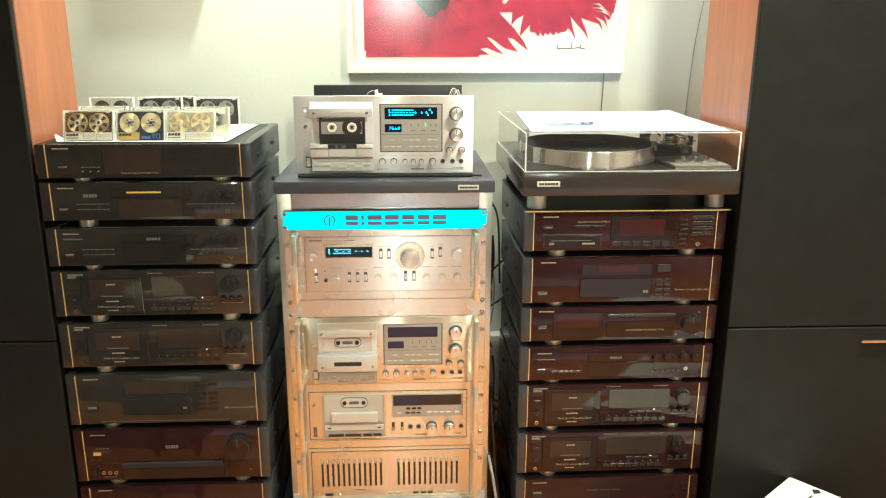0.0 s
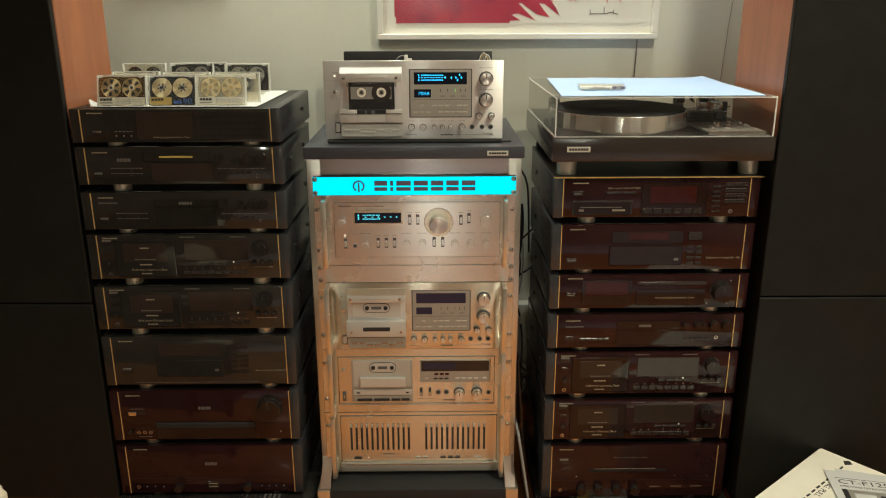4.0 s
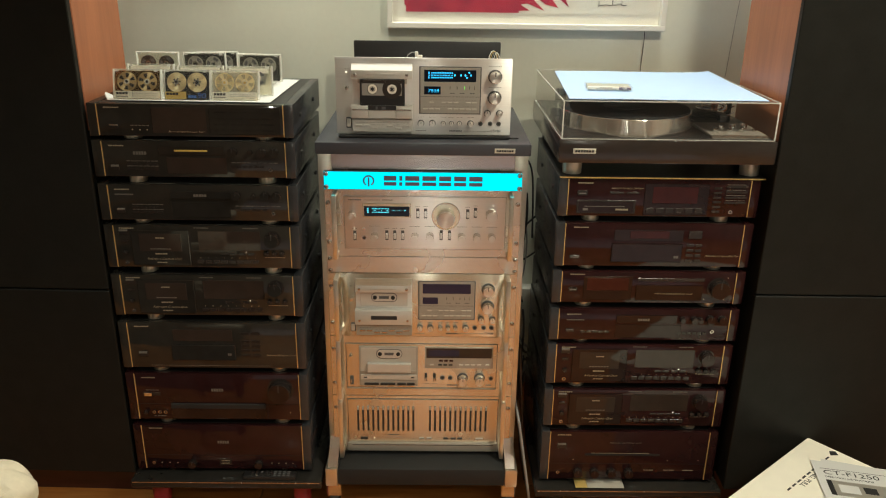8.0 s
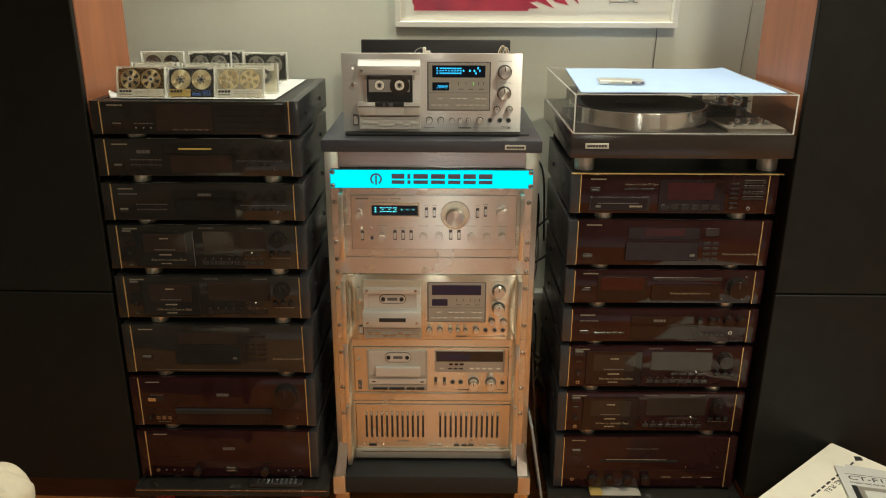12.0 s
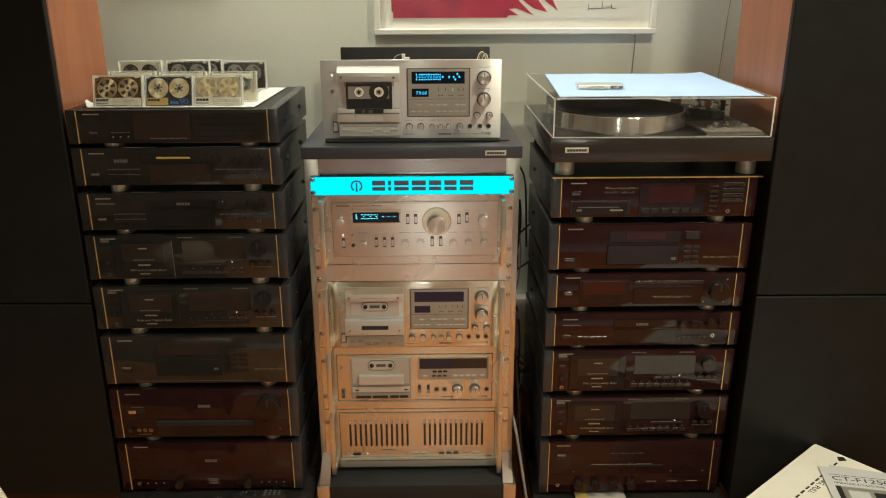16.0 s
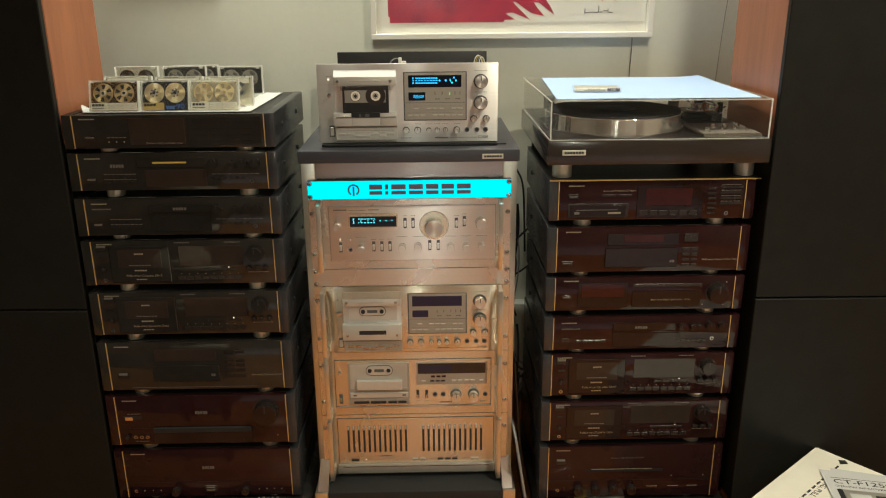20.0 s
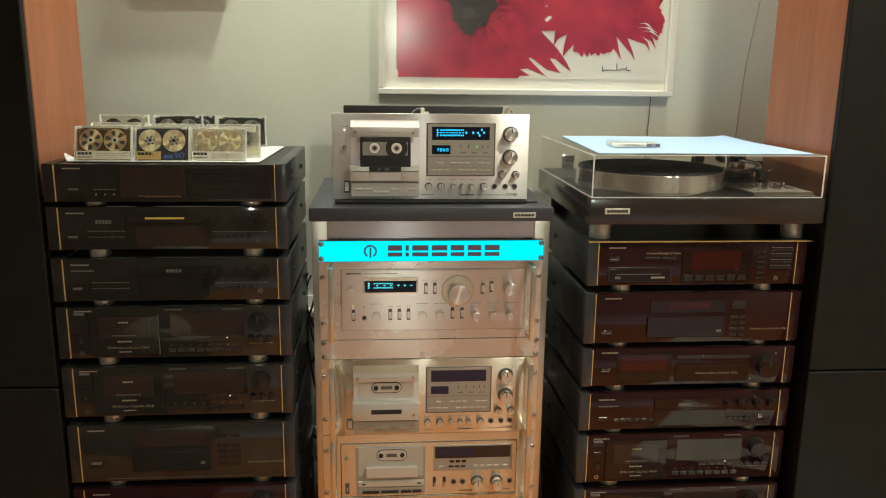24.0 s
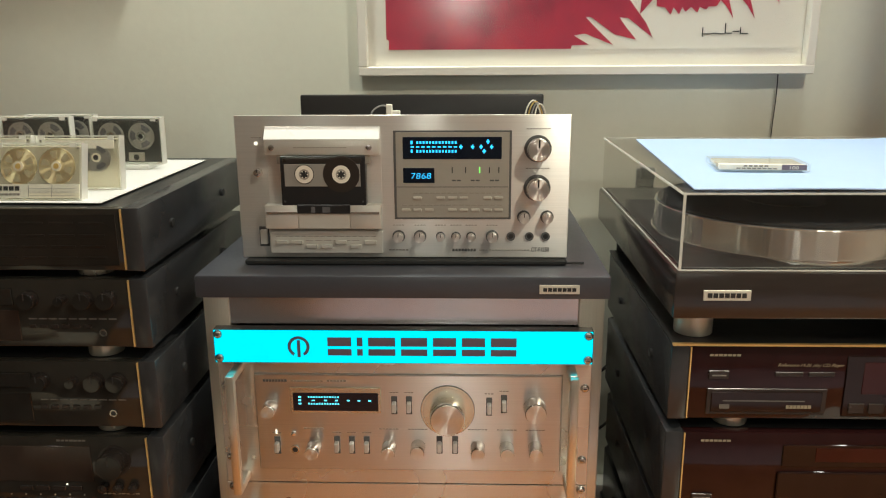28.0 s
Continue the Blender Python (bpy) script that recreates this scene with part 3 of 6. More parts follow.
# ---- face of an appliance: u, v run 0..1 from lower left ----
class Face:
    def __init__(self, x0, x1, y, z0, z1, owner):
        self.x0, self.x1, self.y, self.z0, self.z1, self.owner = x0, x1, y, z0, z1, owner

    def x(self, u):
        return self.x0 + (self.x1 - self.x0) * u

    def z(self, v):
        return self.z0 + (self.z1 - self.z0) * v

    def pad(self, name, u0, u1, v0, v1, mat, out=0.0015, bev=0.0006, label="", base=0.0, parent=None):
        return part(name, B(self.x(u0), self.x(u1), self.y - base - out, self.y - base + 0.0008, self.z(v0), self.z(v1), min(bev, out * 0.45)), mat, parent or self.owner, label)

    def bars(self, name, u0, u1, v, h, n, mat, base=0.0, rng=random.Random(3)):
        """Writing too small to read, as a row of plain bars h metres high."""
        if mat == "darkprint" and name == "print":
            mat, h = "softprint", h * 0.75
        bm = bmesh.new()
        at, end = self.x(u0), self.x(u1)
        w = (end - at) / n
        for k in range(n):
            block(bm, at + k * w + 0.08 * w, at + k * w + w * 0.86, self.y - base - 0.0005, self.y - base + 0.0002, self.z(v) - h / 2, self.z(v) + h / 2)
        return part(name, bm, mat, self.owner)

    def knob(self, u, v, r, out, mat, cap="", base=0.0, mark=True, skirt=False, name="knob", label=""):
        x, z, y = self.x(u), self.z(v), self.y - base
        k = part(name, R((x, y - out / 2, z), r, out, "y", 32, r * 0.94, min(0.0012, r * 0.12)), mat, self.owner, label)
        if cap:
            c = part("cap", R((0, 0, 0), r * 0.88, 0.0014, "y", 32), "cap" if cap == "alu" else cap, k)
            c.location = (x, y - out - 0.0004, z)
        if skirt:
            part("skirt", R((x, y - 0.0008, z), r * 1.16, 0.0016, "y", 32), "darkprint" if cap == "alu" else mat, k)
        if mark:
            part("pointer", B(x - r * 0.07, x + r * 0.07, y - out - 0.0014, y - out + 0.0004, z + r * 0.2, z + r * 0.9), "ink", k)
        return k

    def jack(self, u, v, r=0.0048, ring="steel", base=0.0):
        x, z, y = self.x(u), self.z(v), self.y - base
        bm = bmesh.new()
        outer = [(math.cos(a), math.sin(a)) for a in [2 * math.pi * k / 20 for k in range(20)]]
        rings = [[bm.verts.new((x + rr * c, y + dy, z + rr * s)) for c, s in outer] for rr, dy in ((r, 0.0004), (r, -0.002), (r * 0.62, -0.002), (r * 0.58, 0.0002))]
        for a, b in zip(rings, rings[1:]):
            for k in range(20):
                bm.faces.new((a[k], b[k], b[(k + 1) % 20], a[(k + 1) % 20]))
        j = part("jack", bm, ring, self.owner)
        part("socket", R((x, y - 0.0006, z), r * 0.6, 0.001, "y", 16), "ink", j)

    def dot(self, u, v, r, mat, name="indicator", base=0.0):
        return part(name, R((self.x(u), self.y - base - 0.0004, self.z(v)), r, 0.0012, "y", 12), mat, self.owner)

    def say(self, text, u, v, h, mat, slant=0.0, base=0.0, name="lettering", wide=1.0):
        return words(name, text, (self.x(u), self.y - base - 0.0006, self.z(v)), h, mat, self.owner, slant, wide=wide, thin=0.022 if slant else 0.0)


def emblem(face, u, v, size, mat, base=0.0):
    """Plain emblem: a small open ring with a stem."""
    bm = bmesh.new()
    x, z, y = face.x(u), face.z(v), face.y - base
    n = 18
    for k in range(n):
        a0, a1 = [math.radians(-60 + 300 * (k + d) / n) for d in (0, 1)]
        q = [bm.verts.new((x + rr * size * math.cos(a), y - 0.0006, z + rr * size * math.sin(a))) for rr, a in ((0.5, a0), (0.36, a0), (0.36, a1), (0.5, a1))]
        bm.faces.new(q)
    block(bm, x - size * 0.07, x + size * 0.07, y - 0.0008, y, z - size * 0.5, z + size * 0.3)
    return part("emblem", bm, mat, face.owner)


# ---- black and gold stack units ----
def unit(name, label, x0, x1, yf, z0, z1, depth, group, feet=True, foot_gap=0.014, sub=None):
    """One lacquered hi-fi unit: case, front, sides, gold trims and feet. Returns its face between the gold lines."""
    u = thing(name, ((x0 + x1) / 2, yf + depth / 2, z0), label, sub or "hi-fi unit", group)
    e = 0.022
    # Low left units go red, with the floor's reflection put into the colour.
    skin = "gloss" if z0 > 0.44 and x1 < 0 else "redgloss"
    part("case", B(x0 + 0.005, x1 - 0.005, yf + 0.012, yf + depth, z0 + 0.002, z1 - 0.001, 0.002), "satin", u)
    part("front_panel", B(x0 + e, x1 - e, yf, yf + 0.014, z0, z1, 0.0018, 2), skin, u, "glossy dark lacquered front")
    for s, a in ((-1, x0), (1, x1 - e)):
        bm = B(a, a + e, yf - 0.001, yf + depth - 0.01, z0 - 0.001, z1 + 0.001, 0.002, 2)
        # Inner sides use a paler lacquer, with the wall's reflection in its colour.
        outer = (s < 0) == (x1 < 0)
        side = part("side_panel", bm, skin if outer else "sidegloss", u, "glossy dark side panel")
        xs = a if s < 0 else a + e
        for fy in (0.22, 0.72):
            part("bolt", R((xs + s * 0.0008, yf + depth * fy, (z0 + z1) / 2), 0.0055, 0.003, "x", 14), "rubber", side)
        part("gold_trim", B(a + (e - 0.0002 if s < 0 else -0.0013), a + (e + 0.0013 if s < 0 else 0.0002), yf - 0.0022, yf + 0.002, z0 + 0.001, z1 - 0.001), "gold", u, "thin gold trim line")
    if feet:
        for fx in (x0 + 0.085, x1 - 0.075):
            for fy in (0.035, depth - 0.06):
                # Rear feet are coloured black so the gap under the unit stays dark.
                part("foot", R((fx, yf + fy, z0 - foot_gap / 2 - 0.0004), 0.021, foot_gap - 0.0008, "z", 24, None, 0.0015), "unitfoot" if fy < 0.1 else "rubber", u)
    return Face(x0 + e + 0.001, x1 - e - 0.001, yf, z0, z1, u)


def logo(f, v=0.88, u=0.035, mat="goldprint", w=0.085):
    f.bars("maker_mark", u, u + w, v, 0.0026, 7, mat)


def script(f, u, v, text, h=0.0062):
    f.say(text, u, v, h, "scriptprint", 0.35)


def tuner(x0, x1, y, z0, z1):
    f = unit("tuner", "glossy black stereo tuner with gold trim on the stack", x0, x1, y, z0, z1, 0.42, "black and gold stack units", foot_gap=0.011, sub="tuner")
    logo(f)
    f.pad("display_window", 0.29, 0.585, 0.10, 0.90, "displaybr", 0.0012)
    f.pad("smoked_door", 0.60, 0.985, 0.08, 0.92, "smokeblack", 0.0012)
    pw = f.pad("power_button", 0.055, 0.108, 0.22, 0.34, "button", 0.003)
    f.pad("bright_edge", 0.058, 0.105, 0.31, 0.36, "chrome", 0.0034, parent=pw)
    for u in (0.18, 0.22, 0.26):
        f.dot(u, 0.20, 0.0016, "goldprint", "small_button")
    f.bars("print", 0.17, 0.275, 0.33, 0.0018, 5, "greyprint")
    f.say("Reference Digital Synthesizer Tuner", 0.375, 0.13, 0.0040, "scriptprint", 0.35, 0.0012)
    for v in (0.78, 0.58, 0.40, 0.22):
        for k in range(4):
            f.pad("preset_button", 0.63 + k * 0.084, 0.70 + k * 0.084, v - 0.02, v + 0.015, "smokeblack", 0.001, base=0.0012)


def recorder(x0, x1, y, z0, z1, first):
    f = unit("minidisc_recorder" if first else "digital_recorder", "glossy black minidisc recorder with gold slot" if first else "glossy black compact disc recorder with front tray", x0, x1, y, z0, z1, 0.40, "black and gold stack units", foot_gap=0.019 if first else 0.014, sub="recorder")
    logo(f, 0.86)
    if first:
        f.bars("series_mark", 0.165, 0.24, 0.66, 0.0075, 5, "greyprint")
        sl = f.pad("slot_frame", 0.31, 0.665, 0.62, 0.87, "smokeblack", 0.003)
        f.pad("disc_slot", 0.395, 0.575, 0.722, 0.770, "slotgold", 0.0038, label="gold lit disc slot", parent=sl)
        f.pad("display_window", 0.345, 0.675, 0.09, 0.55, "displaybr", 0.0012)
    else:
        f.bars("print", 0.035, 0.14, 0.72, 0.003, 9, "greyprint")
        tr = f.pad("disc_tray", 0.345, 0.685, 0.62, 0.83, "smokeblack", 0.004)
        f.bars("series_mark", 0.475, 0.55, 0.72, 0.006, 5, "greyprint", base=0.0042)
        f.pad("display_window", 0.345, 0.675, 0.09, 0.52, "smokeblack", 0.0012)
    pw = f.pad("power_button", 0.035, 0.085, 0.20, 0.32, "button", 0.003)
    f.pad("bright_edge", 0.038, 0.082, 0.28, 0.33, "greyprint", 0.0034, parent=pw)
    for v in (0.36, 0.22):
        for k in range(4):
            f.pad("key", 0.125 + k * 0.045, 0.16 + k * 0.045, v - 0.035, v + 0.035, "button", 0.002)
        f.bars("print", 0.125, 0.30, v + 0.08, 0.0016, 8, "greyprint")
    for u, r in ((0.715, 0.011), (0.81, 0.006), (0.875, 0.011), (0.94, 0.011)):
        f.knob(u, 0.72, r, 0.014, "button", "smokeblack")
    for k in range(6):
        f.pad("key", 0.70 + k * 0.032, 0.722 + k * 0.032, 0.28, 0.34, "button", 0.0015)
    f.bars("print", 0.70, 0.96, 0.42, 0.0015, 9, "greyprint")
    f.jack(0.915, 0.22)


def cassette_unit(x0, x1, y, z0, z1, group, gap, bright=False):
    f = unit("cassette_deck", "glossy dark cassette deck with gold trim, tape door closed", x0, x1, y, z0, z1, 0.40, group, foot_gap=gap, sub="cassette deck")
    smoke = "smokeblack" if x1 < 0 else "gloss2"
    logo(f, 0.93, 0.03)
    ej = f.pad("eject_button", 0.025, 0.083, 0.78, 0.88, "button", 0.003)
    f.pad("bright_edge", 0.03, 0.078, 0.86, 0.90, "greyprint", 0.0035, parent=ej)
    f.pad("slide_switch", 0.035, 0.075, 0.60, 0.66, "button", 0.003)
    f.knob(0.055, 0.36, 0.006, 0.008, "button")
    f.jack(0.055, 0.11)
    dr = f.pad("tape_door", 0.095, 0.425, 0.06, 0.90, smoke, 0.0045, 0.0015, "smoked hinged tape door")
    f.pad("tape_window", 0.14, 0.38, 0.40, 0.82, "displaybr", 0.0052, parent=dr)
    f.bars("print", 0.235, 0.285, 0.72, 0.003, 4, "goldprint", base=0.0056)
    f.bars("print", 0.20, 0.32, 0.46, 0.0022, 7, "greyprint", base=0.0056)
    f.bars("print", 0.225, 0.295, 0.34, 0.003, 5, "goldprint", base=0.0048)
    f.say("Reference Cassette Deck", 0.175, 0.20, 0.0058, "scriptprint", 0.35, 0.0046)
    f.bars("print", 0.23, 0.29, 0.135, 0.002, 4, "goldprint", base=0.0048)
    f.pad("display_window", 0.475, 0.83, 0.42, 0.88, "displaybr" if bright or x1 < 0 else "display", 0.0014)
    f.bars("print", 0.455, 0.54, 0.95, 0.0022, 7, "greyprint")
    f.bars("print", 0.73, 0.82, 0.95, 0.0022, 7, "greyprint")
    f.knob(0.90, 0.70, 0.018, 0.020, "button", smoke, skirt=True)
    for u in (0.86, 0.905, 0.95):
        f.knob(u, 0.36, 0.0065, 0.009, "button")
    f.bars("print", 0.85, 0.965, 0.26, 0.0014, 8, "goldprint")
    for k in range(8):
        f.pad("key", 0.46 + k * 0.045, 0.498 + k * 0.045, 0.10, 0.19, "button", 0.0022)
        f.dot(0.479 + k * 0.045, 0.24, 0.0009, "goldprint", "key_mark")
    for k in range(4):
        f.pad("key", 0.60 + k * 0.05, 0.64 + k * 0.05, 0.30, 0.36, "button", 0.0018)
    f.dot(0.745, 0.38, 0.0012, "whiteled", "pilot_light")


def disc_player(x0, x1, y, z0, z1, group):
    f = unit("compact_disc_player", "glossy dark compact disc player with wide tray", x0, x1, y, z0, z1, 0.41, group, foot_gap=0.018, sub="disc player")
    logo(f, 0.91, 0.04)
    pw = f.pad("power_button", 0.045, 0.105, 0.25, 0.35, "button", 0.003)
    f.pad("bright_edge", 0.05, 0.10, 0.32, 0.36, "greyprint", 0.0034, parent=pw)
    f.pad("display_window", 0.265, 0.62, 0.60, 0.85, "displaybr", 0.0016)
    f.pad("disc_tray", 0.25, 0.635, 0.18, 0.52, "smokeblack", 0.0042, 0.0012)
    f.bars("disc_mark", 0.585, 0.61, 0.32, 0.006, 2, "greyprint", base=0.0044)
    for v in (0.78, 0.60, 0.50, 0.40, 0.28):
        f.pad("key", 0.67, 0.722, v - 0.03, v + 0.03, "button", 0.002)
        f.pad("key", 0.732, 0.785, v - 0.03, v + 0.03, "button", 0.002)
    script(f, 0.815, 0.28, "Reference Compact Disc Player", 0.0048)
    f.bars("print", 0.04, 0.97, 0.05, 0.0008, 1, "greyprint")


def receiver(x0, x1, y, z0, z1):
    f = unit("receiver", "glossy dark red-brown receiver with large volume knob", x0, x1, y, z0, z1, 0.43, "black and gold stack units", foot_gap=0.019, sub="receiver")
    logo(f, 0.91, 0.04)
    f.pad("slider_slot", 0.04, 0.145, 0.52, 0.60, "button", 0.0012)
    f.pad("slider", 0.05, 0.095, 0.525, 0.595, "chrome", 0.006)
    f.bars("print", 0.06, 0.14, 0.64, 0.0016, 4, "greyprint")
    f.bars("series_mark", 0.46, 0.535, 0.65, 0.008, 5, "greyprint")
    f.knob(0.885, 0.66, 0.030, 0.024, "button", "gloss2", skirt=True, name="volume_knob")
    f.pad("joint_line", 0.0, 1.0, 0.335, 0.342, "seam", 0.0004, 0)
    f.pad("flap_door", 0.205, 0.79, 0.03, 0.29, "gloss2", 0.003, 0.001)
    f.pad("flap_grip", 0.205, 0.79, 0.25, 0.36, "rubber", 0.005, 0.0015)
    f.pad("flap_edge", 0.80, 0.803, 0.02, 0.33, "seam", 0.0005, 0)
    f.knob(0.045, 0.16, 0.006, 0.006, "button")
    for u in (0.095, 0.13, 0.165):
        f.jack(u, 0.16)
    f.bars("print", 0.09, 0.17, 0.07, 0.0014, 4, "greyprint")
    f.dot(0.94, 0.16, 0.0014, "goldprint")


def big_amplifier(x0, x1, y, z0, z1):
    f = unit("stereo_amplifier", "glossy dark stereo amplifier at the bottom of the stack", x0, x1, y, z0, z1, 0.44, "black and gold stack units", foot_gap=0.012, sub="amplifier")
    logo(f, 0.93, 0.045)
    f.bars("series_mark", 0.465, 0.54, 0.62, 0.008, 5, "greyprint")
    f.pad("joint_line", 0.0, 1.0, 0.315, 0.322, "seam", 0.0005, 0)
    f.jack(0.05, 0.14)
    for u in (0.10, 0.15, 0.20):
        f.dot(u, 0.14, 0.0015, "goldprint", "small_button")
    f.knob(0.30, 0.15, 0.011, 0.016, "button", "gloss2")
    f.knob(0.72, 0.15, 0.011, 0.016, "button", "gloss2")
    f.pad("input_window", 0.47, 0.545, 0.10, 0.24, "button", 0.0016)
    f.bars("print", 0.475, 0.54, 0.20, 0.0015, 1, "goldprint", base=0.0016)
    f.bars("print", 0.475, 0.54, 0.14, 0.0015, 1, "goldprint", base=0.0016)
    for u in (0.80, 0.845, 0.89, 0.935):
        f.dot(u, 0.14, 0.0015, "goldprint", "small_button")


LX0, LX1, LY = -0.7612, -0.2950, -0.064
tuner(LX0, LX1, LY, 1.043, 1.117)
recorder(LX0, LX1, LY, 0.947, 1.032, True)
recorder(LX0, LX1, LY, 0.841, 0.928, False)
cassette_unit(LX0, LX1, LY, 0.720, 0.827, "black and gold stack units", 0.021)
cassette_unit(LX0, LX1, LY, 0.592, 0.699, "black and gold stack units", 0.021)
disc_player(LX0, LX1, LY, 0.4435, 0.571, "black and gold stack units")
receiver(LX0, LX1, LY, 0.2905, 0.4255)
big_amplifier(LX0, LX1, LY, 0.1355, 0.2715)


# ---- second stack ----
RY = -0.080
G2 = "dark glossy stack beside the rack"


def changer(x0, x1, y, z0, z1):
    f = unit("compact_disc_changer", "dark red glossy multi-play disc player under the turntable", x0, x1, y, z0, z1, 0.42, G2, foot_gap=0.018, sub="disc player")
    part("gold_edge", B(x0 + 0.001, x1 + 0.009, y - 0.003, y + 0.002, z1 + 0.0012, z1 + 0.0036), "gold", f.owner, "gold line along the top edge")
    part("top_plate", B(x0 + 0.001, x1 + 0.009, y + 0.0022, y + 0.42, z1 + 0.0012, z1 + 0.0036), "satin", f.owner, "black top plate")
    logo(f, 0.88, 0.05)
    pw = f.pad("power_button", 0.05, 0.105, 0.56, 0.68, "button", 0.003)
    f.pad("bright_edge", 0.058, 0.098, 0.60, 0.625, "greyprint", 0.0034, parent=pw)
    script(f, 0.235, 0.73, "Reference Multi-play CD Player", 0.0042)
    f.pad("key", 0.23, 0.305, 0.60, 0.66, "button", 0.002)
    f.pad("key", 0.32, 0.39, 0.60, 0.66, "button", 0.002)
    f.pad("magazine_frame", 0.05, 0.375, 0.07, 0.43, "button", 0.002)
    f.pad("magazine_slot", 0.062, 0.362, 0.11, 0.39, "gloss2", 0.0035)
    f.bars("slot_line", 0.07, 0.355, 0.27, 0.0012, 1, "greyprint", base=0.0038)
    f.bars("maker_mark", 0.265, 0.335, 0.19, 0.004, 7, "goldprint", base=0.0038)
    f.pad("disc_mark", 0.085, 0.112, 0.16, 0.22, "greyprint", 0.004, 0)
    f.pad("display_frame", 0.42, 0.775, 0.05, 0.88, "gloss2", 0.002)
    f.pad("display_window", 0.465, 0.715, 0.36, 0.80, "display", 0.0026)
    for k in range(6):
        f.pad("key", 0.435 + k * 0.054, 0.478 + k * 0.054, 0.10, 0.24, "button", 0.0035)
    for k in range(6):
        f.pad("key", 0.80, 0.845, 0.12 + k * 0.125, 0.18 + k * 0.125, "button", 0.002)
    for k in range(4):
        f.pad("key", 0.865, 0.985, 0.36 + k * 0.14, 0.42 + k * 0.14, "button", 0.0022)
        f.bars("print", 0.87, 0.98, 0.45 + k * 0.14, 0.0012, 5, "greyprint")
    f.jack(0.905, 0.14)


def wide_player(x0, x1, y, z0, z1):
    f = unit("compact_disc_player", "dark brown glossy disc player with central tray", x0, x1, y, z0, z1, 0.41, G2, foot_gap=0.014, sub="disc player")
    logo(f, 0.90, 0.045)
    pw = f.pad("power_button", 0.03, 0.088, 0.17, 0.26, "button", 0.003)
    f.pad("bright_edge", 0.035, 0.083, 0.20, 0.222, "greyprint", 0.0034, parent=pw)
    f.pad("display_frame", 0.275, 0.665, 0.60, 0.86, "gloss2", 0.002)
    f.pad("display_window", 0.365, 0.585, 0.66, 0.83, "display", 0.0028)
    f.pad("disc_tray", 0.265, 0.665, 0.11, 0.54, "gloss2", 0.0044, 0.0012)
    f.bars("disc_mark", 0.62, 0.648, 0.24, 0.006, 2, "greyprint", base=0.0046)
    f.pad("key", 0.695, 0.77, 0.66, 0.84, "button", 0.002)
    for v in (0.50, 0.38, 0.26, 0.14):
        f.pad("key", 0.69, 0.732, v - 0.03, v + 0.035, "button", 0.002)
        f.pad("key", 0.74, 0.775, v - 0.03, v + 0.035, "button", 0.002)
    script(f, 0.80, 0.24, "Reference Compact Disc Player", 0.0048)


def slim_tuner(x0, x1, y, z0, z1):
    f = unit("digital_tuner", "dark brown glossy tuner with large tuning knob", x0, x1, y, z0, z1, 0.38, G2, foot_gap=0.017, sub="tuner")
    logo(f, 0.90, 0.045)
    pw = f.pad("power_button", 0.04, 0.09, 0.36, 0.48, "button", 0.003)
    f.pad("bright_edge", 0.045, 0.085, 0.40, 0.43, "greyprint", 0.0034, parent=pw)
    f.pad("display_frame", 0.125, 0.405, 0.10, 0.85, "gloss2", 0.002)
    f.pad("display_window", 0.145, 0.385, 0.40, 0.80, "display", 0.0026)
    f.pad("key_strip", 0.435, 0.82, 0.70, 0.80, "button", 0.002)
    f.pad("flap_door", 0.43, 0.815, 0.10, 0.58, "gloss2", 0.003)
    f.say("Reference Digital Synthesizer Tuner", 0.535, 0.30, 0.0046, "scriptprint", 0.35, 0.0032)
    f.knob(0.905, 0.50, 0.024, 0.022, "button", "gloss2", skirt=True, name="tuning_knob")
    for u, v in ((0.955, 0.82), (0.83, 0.14), (0.945, 0.14)):
        f.dot(u, v, 0.0016, "goldprint", "small_button")


def disc_recorder(x0, x1, y, z0, z1):
    f = unit("disc_recorder", "dark glossy compact disc recorder with row of knobs", x0, x1, y, z0, z1, 0.38, G2, foot_gap=0.014, sub="recorder")
    logo(f, 0.82, 0.045)
    f.bars("print", 0.045, 0.15, 0.64, 0.0025, 8, "greyprint")
    f.pad("disc_tray", 0.335, 0.69, 0.58, 0.82, "gloss2", 0.0042)
    f.bars("series_mark", 0.46, 0.53, 0.68, 0.006, 5, "greyprint", base=0.0044)
    for u, r in ((0.72, 0.007), (0.79, 0.009), (0.825, 0.007), (0.885, 0.0115), (0.955, 0.0115)):
        f.knob(u, 0.70, r, 0.014, "button", "gloss2")
    f.pad("power_button", 0.045, 0.09, 0.26, 0.36, "button", 0.003)
    for k in range(5):
        f.pad("key", 0.13 + k * 0.035, 0.158 + k * 0.035, 0.22, 0.30, "button", 0.002)
    f.pad("display_window", 0.335, 0.72, 0.08, 0.50, "gloss2", 0.0014)
    for k in range(6):
        f.pad("key", 0.70 + k * 0.030, 0.724 + k * 0.030, 0.20, 0.28, "button", 0.002)
    f.jack(0.905, 0.30)


